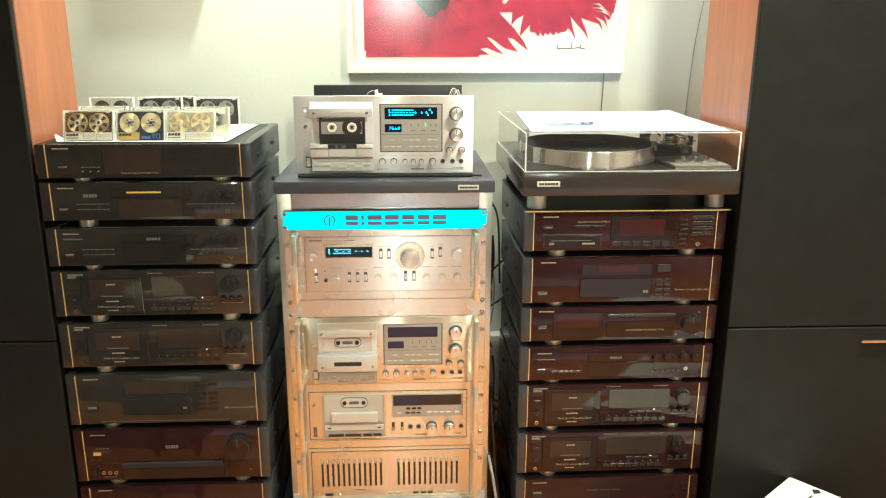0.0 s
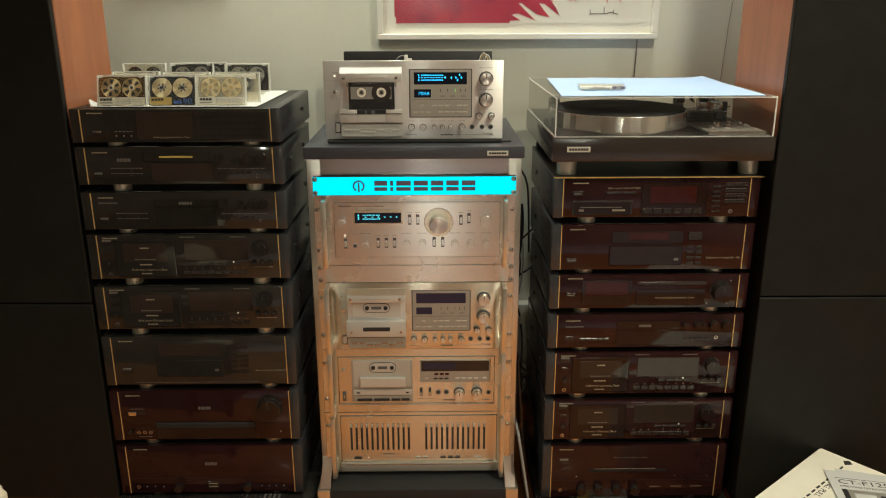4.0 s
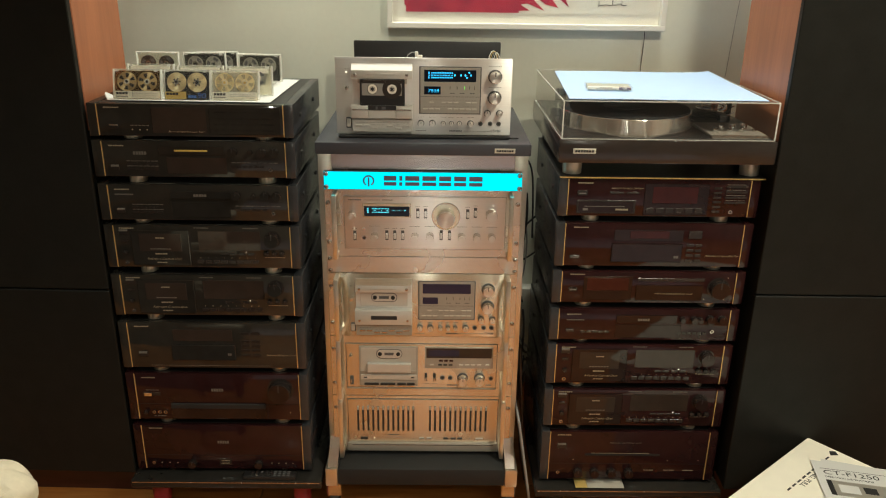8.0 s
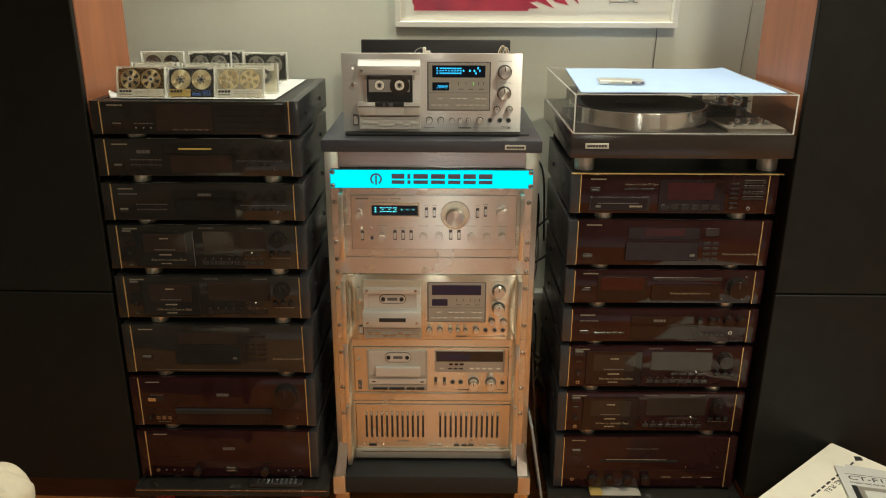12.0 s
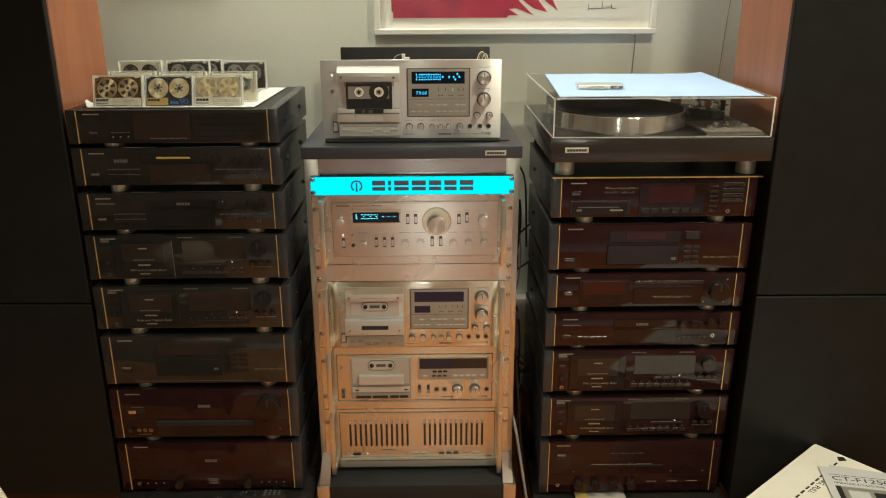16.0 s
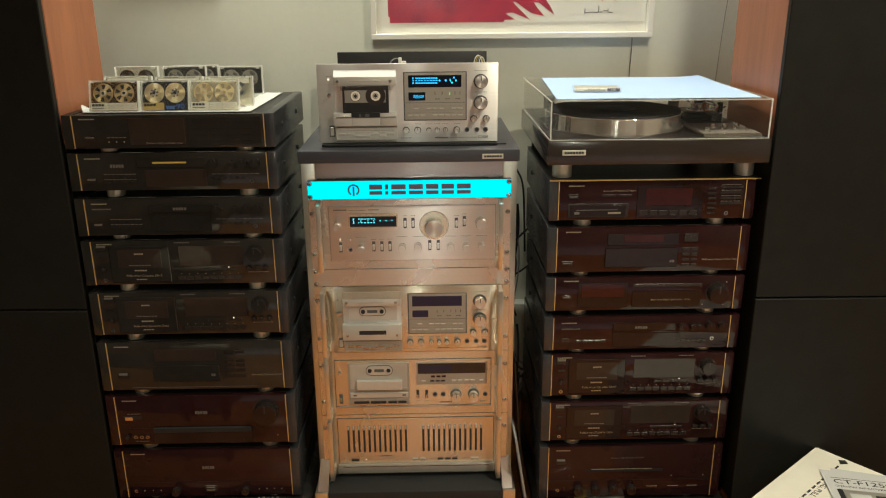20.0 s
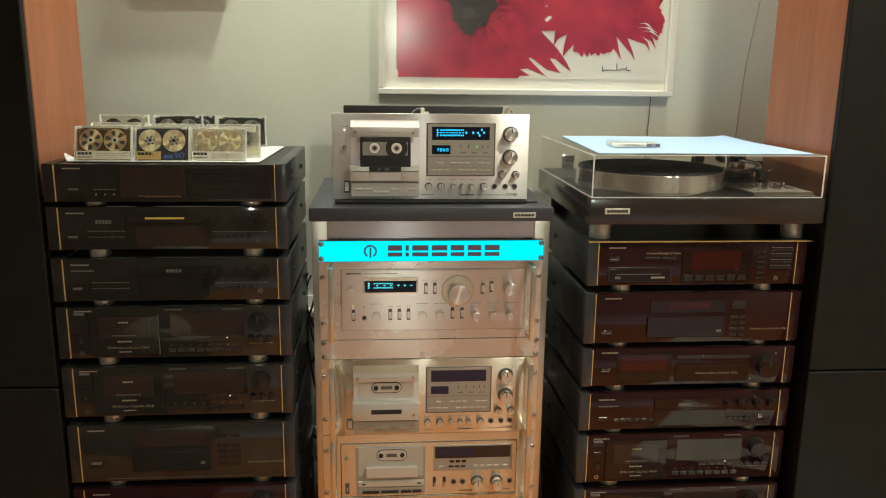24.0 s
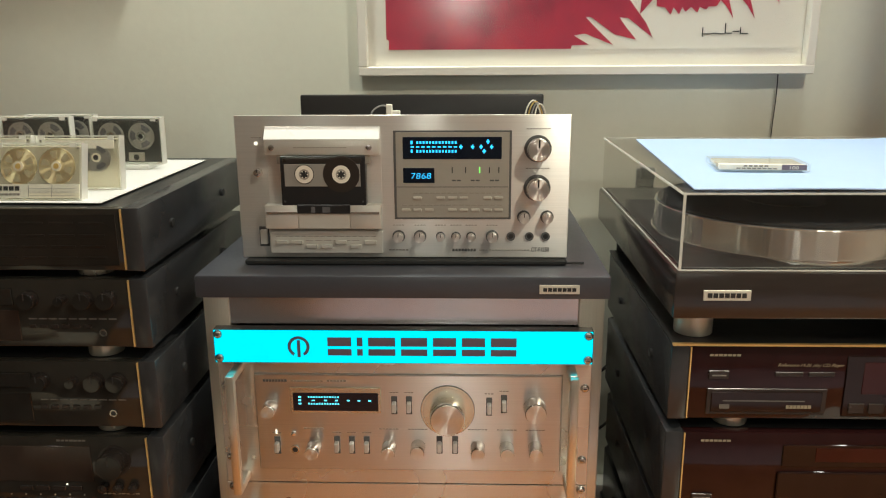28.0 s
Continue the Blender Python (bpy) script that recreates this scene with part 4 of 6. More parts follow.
def control_amp(x0, x1, y, z0, z1):
    f = unit("control_amplifier", "dark glossy control amplifier low in the stack", x0, x1, y, z0, z1, 0.42, G2, foot_gap=0.012, sub="amplifier")
    logo(f, 0.93, 0.045)
    pw = f.pad("power_button", 0.045, 0.105, 0.66, 0.75, "button", 0.003)
    f.pad("bright_edge", 0.05, 0.10, 0.73, 0.76, "greyprint", 0.0034, parent=pw)
    f.say("Reference Digital Stereo Amplifier", 0.375, 0.76, 0.0044, "greyprint", 0.35)
    f.pad("slot_groove", 0.225, 0.70, 0.50, 0.545, "seam", 0.0012)
    f.bars("slot_edge", 0.225, 0.70, 0.553, 0.0010, 1, "goldprint")
    f.pad("joint_line", 0.0, 1.0, 0.33, 0.336, "seam", 0.0004, 0)
    f.jack(0.06, 0.15)
    for u in (0.185, 0.29, 0.40, 0.51):
        f.knob(u, 0.17, 0.0125, 0.016, "button", "gloss2")
    for u in (0.155, 0.755, 0.95):
        f.dot(u, 0.41, 0.0014, "goldprint", "indicator")
    for u in (0.60, 0.73, 0.85):
        f.bars("print", u, u + 0.085, 0.20, 0.0012, 1, "goldprint")


def cheeks(gl, gr):
    return gl - 0.0222, gr + 0.0222


changer(*cheeks(0.3400, 0.7670), RY, 0.868, 0.959)
wide_player(*cheeks(0.3400, 0.7660), RY, 0.741, 0.850)
slim_tuner(*cheeks(0.3400, 0.7655), RY, 0.644, 0.727)
disc_recorder(*cheeks(0.3395, 0.7650), RY, 0.542, 0.627)
cassette_unit(*cheeks(0.3390, 0.7625), RY, 0.418, 0.528, G2, 0.019, True)
cassette_unit(*cheeks(0.3395, 0.7620), RY, 0.292, 0.399, G2, 0.020, True)
control_amp(*cheeks(0.3395, 0.7605), RY, 0.1235, 0.272)

# ---- low stands under the stacks ----
def stand(x0, x1, y0, y1, z, label, foot_mat):
    st = thing("stack_stand", ((x0 + x1) / 2, (y0 + y1) / 2, 0), label, "stand", "low stands")
    part("base_board", B(x0, x1, y0, y1, z - 0.024, z, 0.003, 2), "smokeblack", st)
    part("front_edge_strip", B(x0 + 0.004, x1 - 0.004, y0 - 0.0012, y0 - 0.0002, z - 0.006, z - 0.0035), "steel", st)
    for fx in (x0 + 0.06, x1 - 0.06):
        for fy in (y0 + 0.05, y1 - 0.06):
            part("foot", R((fx, fy, (z - 0.0242) / 2), 0.022, z - 0.0242, "z", 20, 0.026, 0.002), foot_mat, st)


stand(-0.772, -0.267, -0.100, 0.40, 0.1225, "glossy black low stand on red feet under the stack", "redfoot")
stand(0.305, 0.802, -0.110, 0.34, 0.1110, "glossy black low stand under the second stack", "rubber")
rm = thing("remote_control", (-0.40, -0.075, 0.1225), "slim black remote control lying on the stand", "remote control")
part("body", B(-0.475, -0.335, -0.096, -0.068, 0.1227, 0.134, 0.004, 2), "satin", rm)
for i in range(9):
    for j in range(3):
        part("button", B(-0.455 + i * 0.012, -0.448 + i * 0.012, -0.092 + j * 0.008, -0.087 + j * 0.008, 0.1335, 0.1352, 0.0005), "darkprint" if i > 4 else "button", rm)
sleeve = thing("disc_sleeve", (0.46, -0.095, 0.111), "clear disc case with yellow and white insert on the stand", "disc case")
part("case", B(0.409, 0.545, -0.109, -0.060, 0.1112, 0.1145, 0.0008), "clear", sleeve)
part("yellow_insert", B(0.412, 0.444, -0.107, -0.062, 0.1148, 0.1154), "labelgold", sleeve)
part("white_insert", B(0.4445, 0.542, -0.107, -0.062, 0.1148, 0.1154), "boxgrey", sleeve)

# ---- equipment rack ----
rack = thing("equipment_rack", (0, 0.19, 0), "brushed steel equipment rack with dark top board on castors", "rack")
RD = 0.465
for s in (-1, 1):
    a, b = sorted((s * 0.2215, s * 0.2535))
    part("front_post", B(a, b, 0.0, 0.030, 0.148, 0.9925, 0.0015, 2), "aluv", rack, "brushed steel front post")
    part("rear_post", B(a, b, RD - 0.030, RD, 0.148, 0.9925, 0.0015), "aluv", rack)
    a2, b2 = sorted((s * 0.2480, s * 0.2520))
    part("side_panel", B(a2, b2, 0.0305, RD - 0.0305, 0.148, 0.9925), "rail", rack)
    part("foot_block", B(a + (0.004 if s > 0 else -0.004), b + (0.004 if s > 0 else -0.004), -0.080, RD + 0.02, 0.0935, 0.1478, 0.002, 2), "aluv", rack, "brushed steel foot rail")
    gus = bmesh.new()
    xm, w = (a + b) / 2, 0.013
    tri = [(0.0, 0.149), (-0.074, 0.149), (0.0, 0.200)]
    vs = [[gus.verts.new((xm + q * w, y, z)) for y, z in tri] for q in (-1, 1)]
    gus.faces.new(vs[0]); gus.faces.new(vs[1][::-1])
    for i in range(3):
        gus.faces.new((vs[0][i], vs[1][i], vs[1][(i + 1) % 3], vs[0][(i + 1) % 3]))
    bmesh.ops.recalc_face_normals(gus, faces=gus.faces)
    part("gusset", gus, "chrome", rack)
    for fy in (-0.045, RD - 0.02):
        cst = part("castor", R((xm, fy, 0.030), 0.030, 0.024, "x", 28, None, 0.003), "rubber", rack, "small castor")
        part("fork", B(xm - 0.019, xm + 0.019, fy - 0.022, fy + 0.022, 0.050, 0.0930, 0.003), "chrome", cst)
part("base_shelf", B(-0.2245, 0.2245, -0.078, RD - 0.01, 0.096, 0.1475, 0.003, 2), "rubber", rack, "black base shelf")
part("back_panel", B(-0.2215, 0.2215, RD - 0.006, RD - 0.002, 0.148, 0.9925), "satin", rack)
part("top_board", B(-0.2575, 0.2575, -0.015, RD + 0.012, 0.993, 1.0225, 0.003, 2), "dkgrey", rack, "dark grey laminate top board")
part("cross_rail", B(-0.2212, 0.2212, 0.0035, 0.020, 0.9535, 0.9925), "rail", rack, "polished steel cross rail")
part("maker_plate", B(0.1700, 0.2190, -0.0168, -0.0148, 1.0005, 1.0120, 0.0004), "plate", rack, "small silver maker plate")
bm = bmesh.new()
for k in range(7):
    block(bm, 0.1745 + k * 0.0059, 0.1793 + k * 0.0059, -0.0174, -0.0167, 1.0040, 1.0085)
part("maker_mark", bm, "ink", rack)


def screw(owner, x, z, y=-0.003):
    s = part("screw", R((x, y - 0.0016, z), 0.0062, 0.0032, "y", 18, 0.0040, 0.0007), "steel", owner)
    part("recess", B(x - 0.0022, x + 0.0022, y - 0.0036, y - 0.0030, z - 0.0006, z + 0.0006), "ink", s)


def rack_panel(owner, z0, z1, mat="alu2", screws=2, out=0.003):
    p = part("rack_panel", B(-0.2405, 0.2405, -out, -0.0002, z0 + 0.0006, z1 - 0.0006, 0.0007), mat, owner, "brushed metal rack panel")
    zs = (z0 + 0.0065, z1 - 0.0065) if z1 - z0 < 0.06 else (z0 + 0.038, z1 - 0.038)
    for x in (-0.2325, 0.2325):
        for z in zs:
            screw(owner, x, z, -out)
    return p


def handles(owner, z0, z1, x=0.2135):
    for s in (-1, 1):
        bm = bmesh.new()
        block(bm, s * x - 0.0055, s * x + 0.0055, -0.047, -0.036, z0, z1, 0.002, 2)
        block(bm, s * x - 0.0055, s * x + 0.0055, -0.0375, -0.0025, z0, z0 + 0.011, 0.0015)
        block(bm, s * x - 0.0055, s * x + 0.0055, -0.0375, -0.0025, z1 - 0.011, z1, 0.0015)
        part("handle", bm, "aluv", owner, "square brushed metal rack handle")


sign = thing("illuminated_sign", (0, 0, 0.908), "glowing cyan illuminated sign panel screwed to the rack", "sign")
part("light_box", B(-0.2386, 0.2386, -0.0161, -0.0002, 0.9080, 0.9520), "satin", sign)
part("lit_face", B(-0.2380, 0.2380, -0.0165, -0.0162, 0.9084, 0.9516), "cyan", sign, "glowing cyan face")
for x in (-0.2325, 0.2325):
    for z in (0.9142, 0.9458):
        screw(sign, x, z, -0.0165)
fs = Face(-0.2385, 0.2385, -0.0165, 0.9080, 0.9520, sign)
emblem(fs, 0.226, 0.50, 0.028, "signink")
# plain letter-sized blocks in the place of the maker's name
lx = -0.094
for w in (0.030, 0.007, 0.034, 0.033, 0.029, 0.029, 0.032):
    bm = bmesh.new()
    block(bm, lx, lx + w, -0.0172, -0.0163, 0.9185, 0.9270)
    block(bm, lx, lx + w, -0.0172, -0.0163, 0.9310, 0.9425)
    part("mark_block", bm, "signink", sign)
    lx += w + 0.0072

# ---- amplifier in the rack ----
amp = thing("integrated_amplifier", (0, 0, 0.7298), "silver integrated amplifier with lit blue meters and big volume knob", "amplifier")
rack_panel(amp, 0.7298, 0.9076, "silverplate")
handles(amp, 0.7360, 0.9010)
part("body", B(-0.205, 0.205, 0.0015, 0.32, 0.740, 0.900, 0.002), "satin", amp)
part("plate_gap", B(-0.1942, 0.2042, -0.0036, -0.0029, 0.7508, 0.8882), "greypanel", amp)
part("front_plate", B(-0.193, 0.203, -0.0062, -0.0028, 0.7520, 0.8870, 0.001), "ampplate", amp, "inset brushed front plate")
fa = Face(-0.2325, 0.2325, -0.0062, 0.0, 1.0, amp)


def au(px):
    return (px - 80) / 1070


def av(py):
    return 0.8634 - (py - 340) * 0.000471


fa.bars("maker_mark", au(195), au(268), av(307), 0.0034, 8, "darkprint")
fa.bars("print", au(278), au(376), av(308), 0.0018, 10, "darkprint")
fa.bars("print", au(386), au(445), av(307), 0.0030, 6, "darkprint")
fa.pad("meter_bezel", au(275), au(547), av(400), av(325), "alu2", 0.003)
fa.pad("meter_window", au(284), au(539), av(394), av(340), "bluewin", 0.0036, label="blue-black meter window")
bm = bmesh.new()
for row in (352, 362, 372):
    block(bm, fa.x(au(301)), fa.x(au(309)), fa.y - 0.0041, fa.y - 0.0035, av(row) - 0.0010, av(row) + 0.0010)
for row in (352, 372):
    for k in range(12):
        block(bm, fa.x(au(330 + k * 8)), fa.x(au(333.6 + k * 8)), fa.y - 0.0041, fa.y - 0.0035, av(row) - 0.0011, av(row) + 0.0011)
for px in (345, 382, 415, 450, 482, 514):
    block(bm, fa.x(au(px - 4)), fa.x(au(px + 4)), fa.y - 0.0041, fa.y - 0.0035, av(362) - 0.0008, av(362) + 0.0008)
part("meter_glow", bm, "vfdcyan", amp, "glowing blue meter segments")
fa.knob(au(215), av(385), 0.0095, 0.018, "spun", "alu", mark=False)
fa.knob(au(745), av(400), 0.0235, 0.022, "spun", "alu", name="volume_knob", mark=False)
part("dial_ring", R((fa.x(au(745)), fa.y - 0.0012, av(392)), 0.0345, 0.0024, "y", 48), "alu2", amp)
part("dial_edge", R((fa.x(au(745)), fa.y - 0.0005, av(392)), 0.0352, 0.0014, "y", 48), "darkprint", amp)
tick = bmesh.new()
for k in range(36):
    a = math.radians(-60 + 300 * k / 35)
    c = Vector((fa.x(au(745)) + 0.0315 * math.cos(a), fa.y - 0.0026, av(392) + 0.0315 * math.sin(a)))
    rod(tick, c, 0.0007, 0.0006, "y", 6)
part("dial_marks", tick, "darkprint", amp)
fa.knob(au(1003), av(380), 0.0145, 0.022, "spun", "alu", mark=False)
for px, py in ((340, 505), (568, 503), (655, 500), (835, 503), (922, 503), (1007, 502)):
    fa.knob(au(px), av(py), 0.0095, 0.022, "spun", "alu", mark=False)
    fa.bars("print", au(px - 30), au(px + 30), av(450), 0.0014, 6, "darkprint")
for px, py in ((586, 378), (630, 378), (868, 380), (912, 372), (410, 500), (455, 500), (500, 500), (720, 497), (767, 497), (228, 503)):
    fa.pad("switch_slot", au(px - 9), au(px + 9), av(py + 27), av(py - 27), "darkprint", 0.0008)
    part("switch_lever", B(fa.x(au(px)) - 0.0028, fa.x(au(px)) + 0.0028, fa.y - 0.010, fa.y - 0.0004, av(py) - 0.007, av(py) + 0.006, 0.001), "alu", amp)
    fa.bars("print", au(px - 14), au(px + 14), av(py - 38), 0.0013, 3, "darkprint")
fa.pad("power_lamp", au(224), au(229), av(468), av(456), "whiteled", 0.001, 0)
fa.knob(au(280), av(462), 0.0034, 0.006, "chrome", mark=False)
fa.jack(au(281), av(515), 0.0058)

blank = thing("blank_rack_panel", (0, 0, 0.6853), "plain brushed metal blank rack panel", "rack panel")
rack_panel(blank, 0.6853, 0.7298, "silverplate")


# ---- silver cassette decks ----
def pill(x0, x1, z0, z1, y0, y1):
    """A flat bar with round ends."""
    r, zc = (z1 - z0) / 2, (z0 + z1) / 2
    arc = [math.pi * k / 12 for k in range(13)]
    return plate([(x1 - r + r * math.sin(a), zc - r * math.cos(a)) for a in arc] + [(x0 + r - r * math.sin(a), zc + r * math.cos(a)) for a in arc], y0, y1)


def silver_deck(name, label, x0, x1, y, z0, z1, playing):
    d = thing(name, ((x0 + x1) / 2, y, z0), label, "cassette deck")
    f = Face(x0, x1, y, z0, z1, d)
    part("front_panel", B(x0, x1, y, y + 0.006, z0, z1, 0.0012, 2), "alu" if playing else "alu2", d, "brushed silver front panel")
    f.dot(0.062, 0.81, 0.0022, "whiteled" if playing else "darkprint")
    f.bars("print", 0.048, 0.08, 0.85, 0.0014, 4, "darkprint")
    f.knob(0.065, 0.61, 0.0052, 0.008, "spun")
    f.pad("power_switch_frame", 0.056, 0.086, 0.08, 0.225, "darkprint", 0.0012)
    f.pad("power_switch", 0.060, 0.082, 0.10, 0.205, "creamplastic", 0.0045)
    # tape compartment
    f.pad("compartment", 0.092, 0.437, 0.215, 0.925, "alu", 0.0008)
    hood = part("hood", B(f.x(0.093), f.x(0.435), y - 0.013, y - 0.0006, f.z(0.735), f.z(0.845), 0.0012, 2), "creamplastic", d, "silver hood over the tape")
    slope = bmesh.new()
    pr = [(y - 0.0132, f.z(0.845)), (y - 0.0008, f.z(0.845)), (y - 0.0008, f.z(0.922)), (y - 0.0018, f.z(0.922))]
    va = [[slope.verts.new((xx, yy, zz)) for yy, zz in pr] for xx in (f.x(0.093), f.x(0.435))]
    slope.faces.new(va[0]); slope.faces.new(va[1][::-1])
    for i in range(4):
        slope.faces.new((va[0][i], va[1][i], va[1][(i + 1) % 4], va[0][(i + 1) % 4]))
    bmesh.ops.recalc_face_normals(slope, faces=slope.faces)
    # White stands for a lamp's reflection; the other deck keeps plain metal.
    part("sloped_strip", slope, "litstrip" if playing else "alu2", hood, "hood strip, coloured white on the playing deck for a lamp's reflection")
    for u in (0.116, 0.405):
        part("hood_screw", R((f.x(u), y - 0.0142, f.z(0.79)), 0.0036, 0.003, "y", 16, None, 0.0005), "steel", hood)
    f.bars("print", 0.18, 0.34, 0.79, 0.0013, 14, "greypanel", base=0.0132)
    if playing:
        cas = part("cassette", B(f.x(0.140), f.x(0.393), y - 0.016, y - 0.001, f.z(0.385), f.z(0.735), 0.0015), "cassblack", d, "black cassette in the open compartment")
        part("window", B(f.x(0.152), f.x(0.378), y - 0.0170, y - 0.0156, f.z(0.525), f.z(0.680), 0.0004), "tapeclear", cas, "clear tape window")
        part("top_strip", B(f.x(0.148), f.x(0.382), y - 0.0168, y - 0.0156, f.z(0.686), f.z(0.722), 0.0004), "tapebrown", cas)
        for u in (0.212, 0.322):
            hubx, hubz = f.x(u), f.z(0.610)
            part("tape_pack", R((hubx, y - 0.0173, hubz), 0.0122 if u < 0.3 else 0.0228, 0.0008, "y", 40), "tapebrown", cas)
            hub = part("hub", R((hubx, y - 0.0178, hubz), 0.0112, 0.0012, "y", 32), "labelwhite", cas)
            part("hub_ring", R((hubx, y - 0.0183, hubz), 0.0066, 0.0006, "y", 24), "greypanel", hub)
            part("hub_hole", R((hubx, y - 0.0187, hubz), 0.0048, 0.0008, "y", 20), "ink", hub)
            for k in range(6):
                a = math.pi * k / 3
                part("hub_tooth", R((hubx + 0.0042 * math.cos(a), y - 0.0192, hubz + 0.0042 * math.sin(a)), 0.0009, 0.0008, "y", 6), "labelwhite", hub)
        part("foot_edge", B(f.x(0.185), f.x(0.345), y - 0.0185, y - 0.0008, f.z(0.335), f.z(0.40), 0.001), "cassblack", cas)
        for u0, u1 in ((0.228, 0.240), (0.262, 0.285)):
            part("guide_mark", B(f.x(u0), f.x(u1), y - 0.0190, y - 0.0184, f.z(0.345), f.z(0.385)), "tapewin", cas)
        for u in (0.150, 0.384):
            part("corner_screw", R((f.x(u), y - 0.0163, f.z(0.42)), 0.0012, 0.0008, "y", 10), "darkprint", cas)
        for u0, u1 in ((0.128, 0.145), (0.388, 0.405)):
            part("door_guide", B(f.x(u0), f.x(u1), y - 0.0105, y - 0.0010, f.z(0.675), f.z(0.736), 0.0006), "greypanel", d)
        bm = B(f.x(0.086), f.x(0.186), y - 0.0165, y - 0.0008, f.z(0.225), f.z(0.395), 0.0015, 2)
        block(bm, f.x(0.1862), f.x(0.343), y - 0.0165, y - 0.0008, f.z(0.225), f.z(0.345), 0.0012)
        block(bm, f.x(0.3432), f.x(0.436), y - 0.0165, y - 0.0008, f.z(0.225), f.z(0.395), 0.0015, 2)
        hold = part("tape_holder", bm, "creamplastic", d, "silver tape holder")
        part("holder_lip", B(f.x(0.092), f.x(0.43), y - 0.0180, y - 0.0166, f.z(0.33), f.z(0.35), 0.0004), "chrome", hold)
    else:
        well = f.pad("tape_well", 0.12, 0.41, 0.50, 0.735, "creamplastic", 0.004)
        part("window_rim", pill(f.x(0.186), f.x(0.346), f.z(0.572), f.z(0.714), y - 0.0052, y - 0.0041), "darkprint", well)
        win1 = part("tape_window", pill(f.x(0.190), f.x(0.342), f.z(0.582), f.z(0.704), y - 0.0058, y - 0.0053), "creamplastic", d)
        for u in (0.21, 0.32):
            part("spindle", R((f.x(u), y - 0.0075, f.z(0.643)), 0.0052, 0.003, "y", 20), "rubber", win1)
        part("label_strip", B(f.x(0.235), f.x(0.295), y - 0.0068, y - 0.0060, f.z(0.622), f.z(0.664)), "darkprint", win1)
        hold = part("tape_holder", B(f.x(0.086), f.x(0.436), y - 0.0165, y - 0.0008, f.z(0.225), f.z(0.46), 0.0015, 2), "creamplastic", d, "silver tape holder")
        part("holder_slot", B(f.x(0.185), f.x(0.345), y - 0.0169, y - 0.0160, f.z(0.315), f.z(0.375)), "ink", hold)
        for u in (0.115, 0.41):
            part("holder_screw", R((f.x(u), y - 0.0173, f.z(0.30)), 0.003, 0.002, "y", 14), "steel", hold)
    kp = part("key_panel", B(f.x(0.092), f.x(0.437), y - 0.009, y - 0.0008, f.z(0.040), f.z(0.205), 0.001), "creamplastic" if playing else "greypanel", d, "transport key panel")
    for u, v in ((0.112, 0.125), (0.158, 0.125), (0.203, 0.095), (0.249, 0.095), (0.293, 0.125), (0.338, 0.095), (0.383, 0.125)):
        part("transport_key", B(f.x(u), f.x(u + 0.036), y - 0.0125, y - 0.0088, f.z(v - 0.012), f.z(v + 0.012), 0.0006), "creamplastic" if playing else "steel", kp)
    f.bars("print", 0.11, 0.42, 0.165, 0.0012, 16, "darkprint", base=0.0090)
    f.bars("print", 0.20, 0.37, 0.135, 0.0010, 6, "darkprint", base=0.0090)
    # meter panel
    mp = f.pad("meter_panel", 0.474, 0.826, 0.278, 0.895, "darkprint", 0.0012, 0.0008, "dark framed meter panel")
    f.pad("meter_plate", 0.481, 0.819, 0.29, 0.883, "greypanel", 0.0018, parent=mp)
    win = "bluewin" if playing else "offwin"
    f.pad("meter_window", 0.502, 0.796, 0.70, 0.852, win, 0.0026, parent=mp)
    f.pad("counter_window", 0.502, 0.596, 0.535, 0.640, win, 0.0026, parent=mp)
    if playing:
        bm = bmesh.new()
        for v in (0.815, 0.755):
            for k in range(13):
                block(bm, f.x(0.543 + k * 0.0095), f.x(0.5486 + k * 0.0095), y - 0.0031, y - 0.0025, f.z(v - 0.009), f.z(v + 0.009))
            block(bm, f.x(0.526), f.x(0.532), y - 0.0031, y - 0.0025, f.z(v - 0.012), f.z(v + 0.012))
        for k in range(9):
            block(bm, f.x(0.526 + k * 0.016), f.x(0.536 + k * 0.016), y - 0.0031, y - 0.0025, f.z(0.780), f.z(0.790))
        for u, v in ((0.675, 0.785), (0.710, 0.785), (0.735, 0.785), (0.744, 0.755), (0.755, 0.820), (0.766, 0.785)):
            block(bm, f.x(u - 0.002), f.x(u + 0.002), y - 0.0031, y - 0.0025, f.z(v - 0.015), f.z(v + 0.015))
            block(bm, f.x(u - 0.005), f.x(u + 0.005), y - 0.0032, y - 0.0026, f.z(v - 0.005), f.z(v + 0.005))
        part("meter_glow", bm, "vfd", mp, "glowing blue level bars")
        words("counter_digits", "7868", (f.x(0.523), y - 0.0032, f.z(0.566)), 0.0076, "vfd", mp, 0.10, wide=1.25, thin=0.02)
    for u, lit in ((0.649, 0), (0.689, 0), (0.731, 1), (0.760, 0), (0.788, 0)):
        f.pad("indicator", u - 0.0015, u + 0.0015, 0.605, 0.645, "green" if lit and playing else "ink", 0.0026, 0, parent=mp)
    for u in (0.648, 0.663, 0.704, 0.719, 0.762, 0.777):
        f.pad("arrow_mark", u, u + 0.012, 0.548, 0.558, "darkprint", 0.0024, 0, parent=mp)
    f.pad("plate_groove", 0.484, 0.816, 0.505, 0.510, "darkprint", 0.0021, 0, parent=mp)
    for v, us in ((0.430, (0.531, 0.601, 0.636, 0.671, 0.742, 0.776)), (0.345, (0.496, 0.531, 0.566, 0.636, 0.671, 0.706, 0.742, 0.776))):
        for u in us:
            f.pad("key", u, u + 0.026, v - 0.008, v + 0.010, "greykey", 0.004, 0.0006, parent=mp)
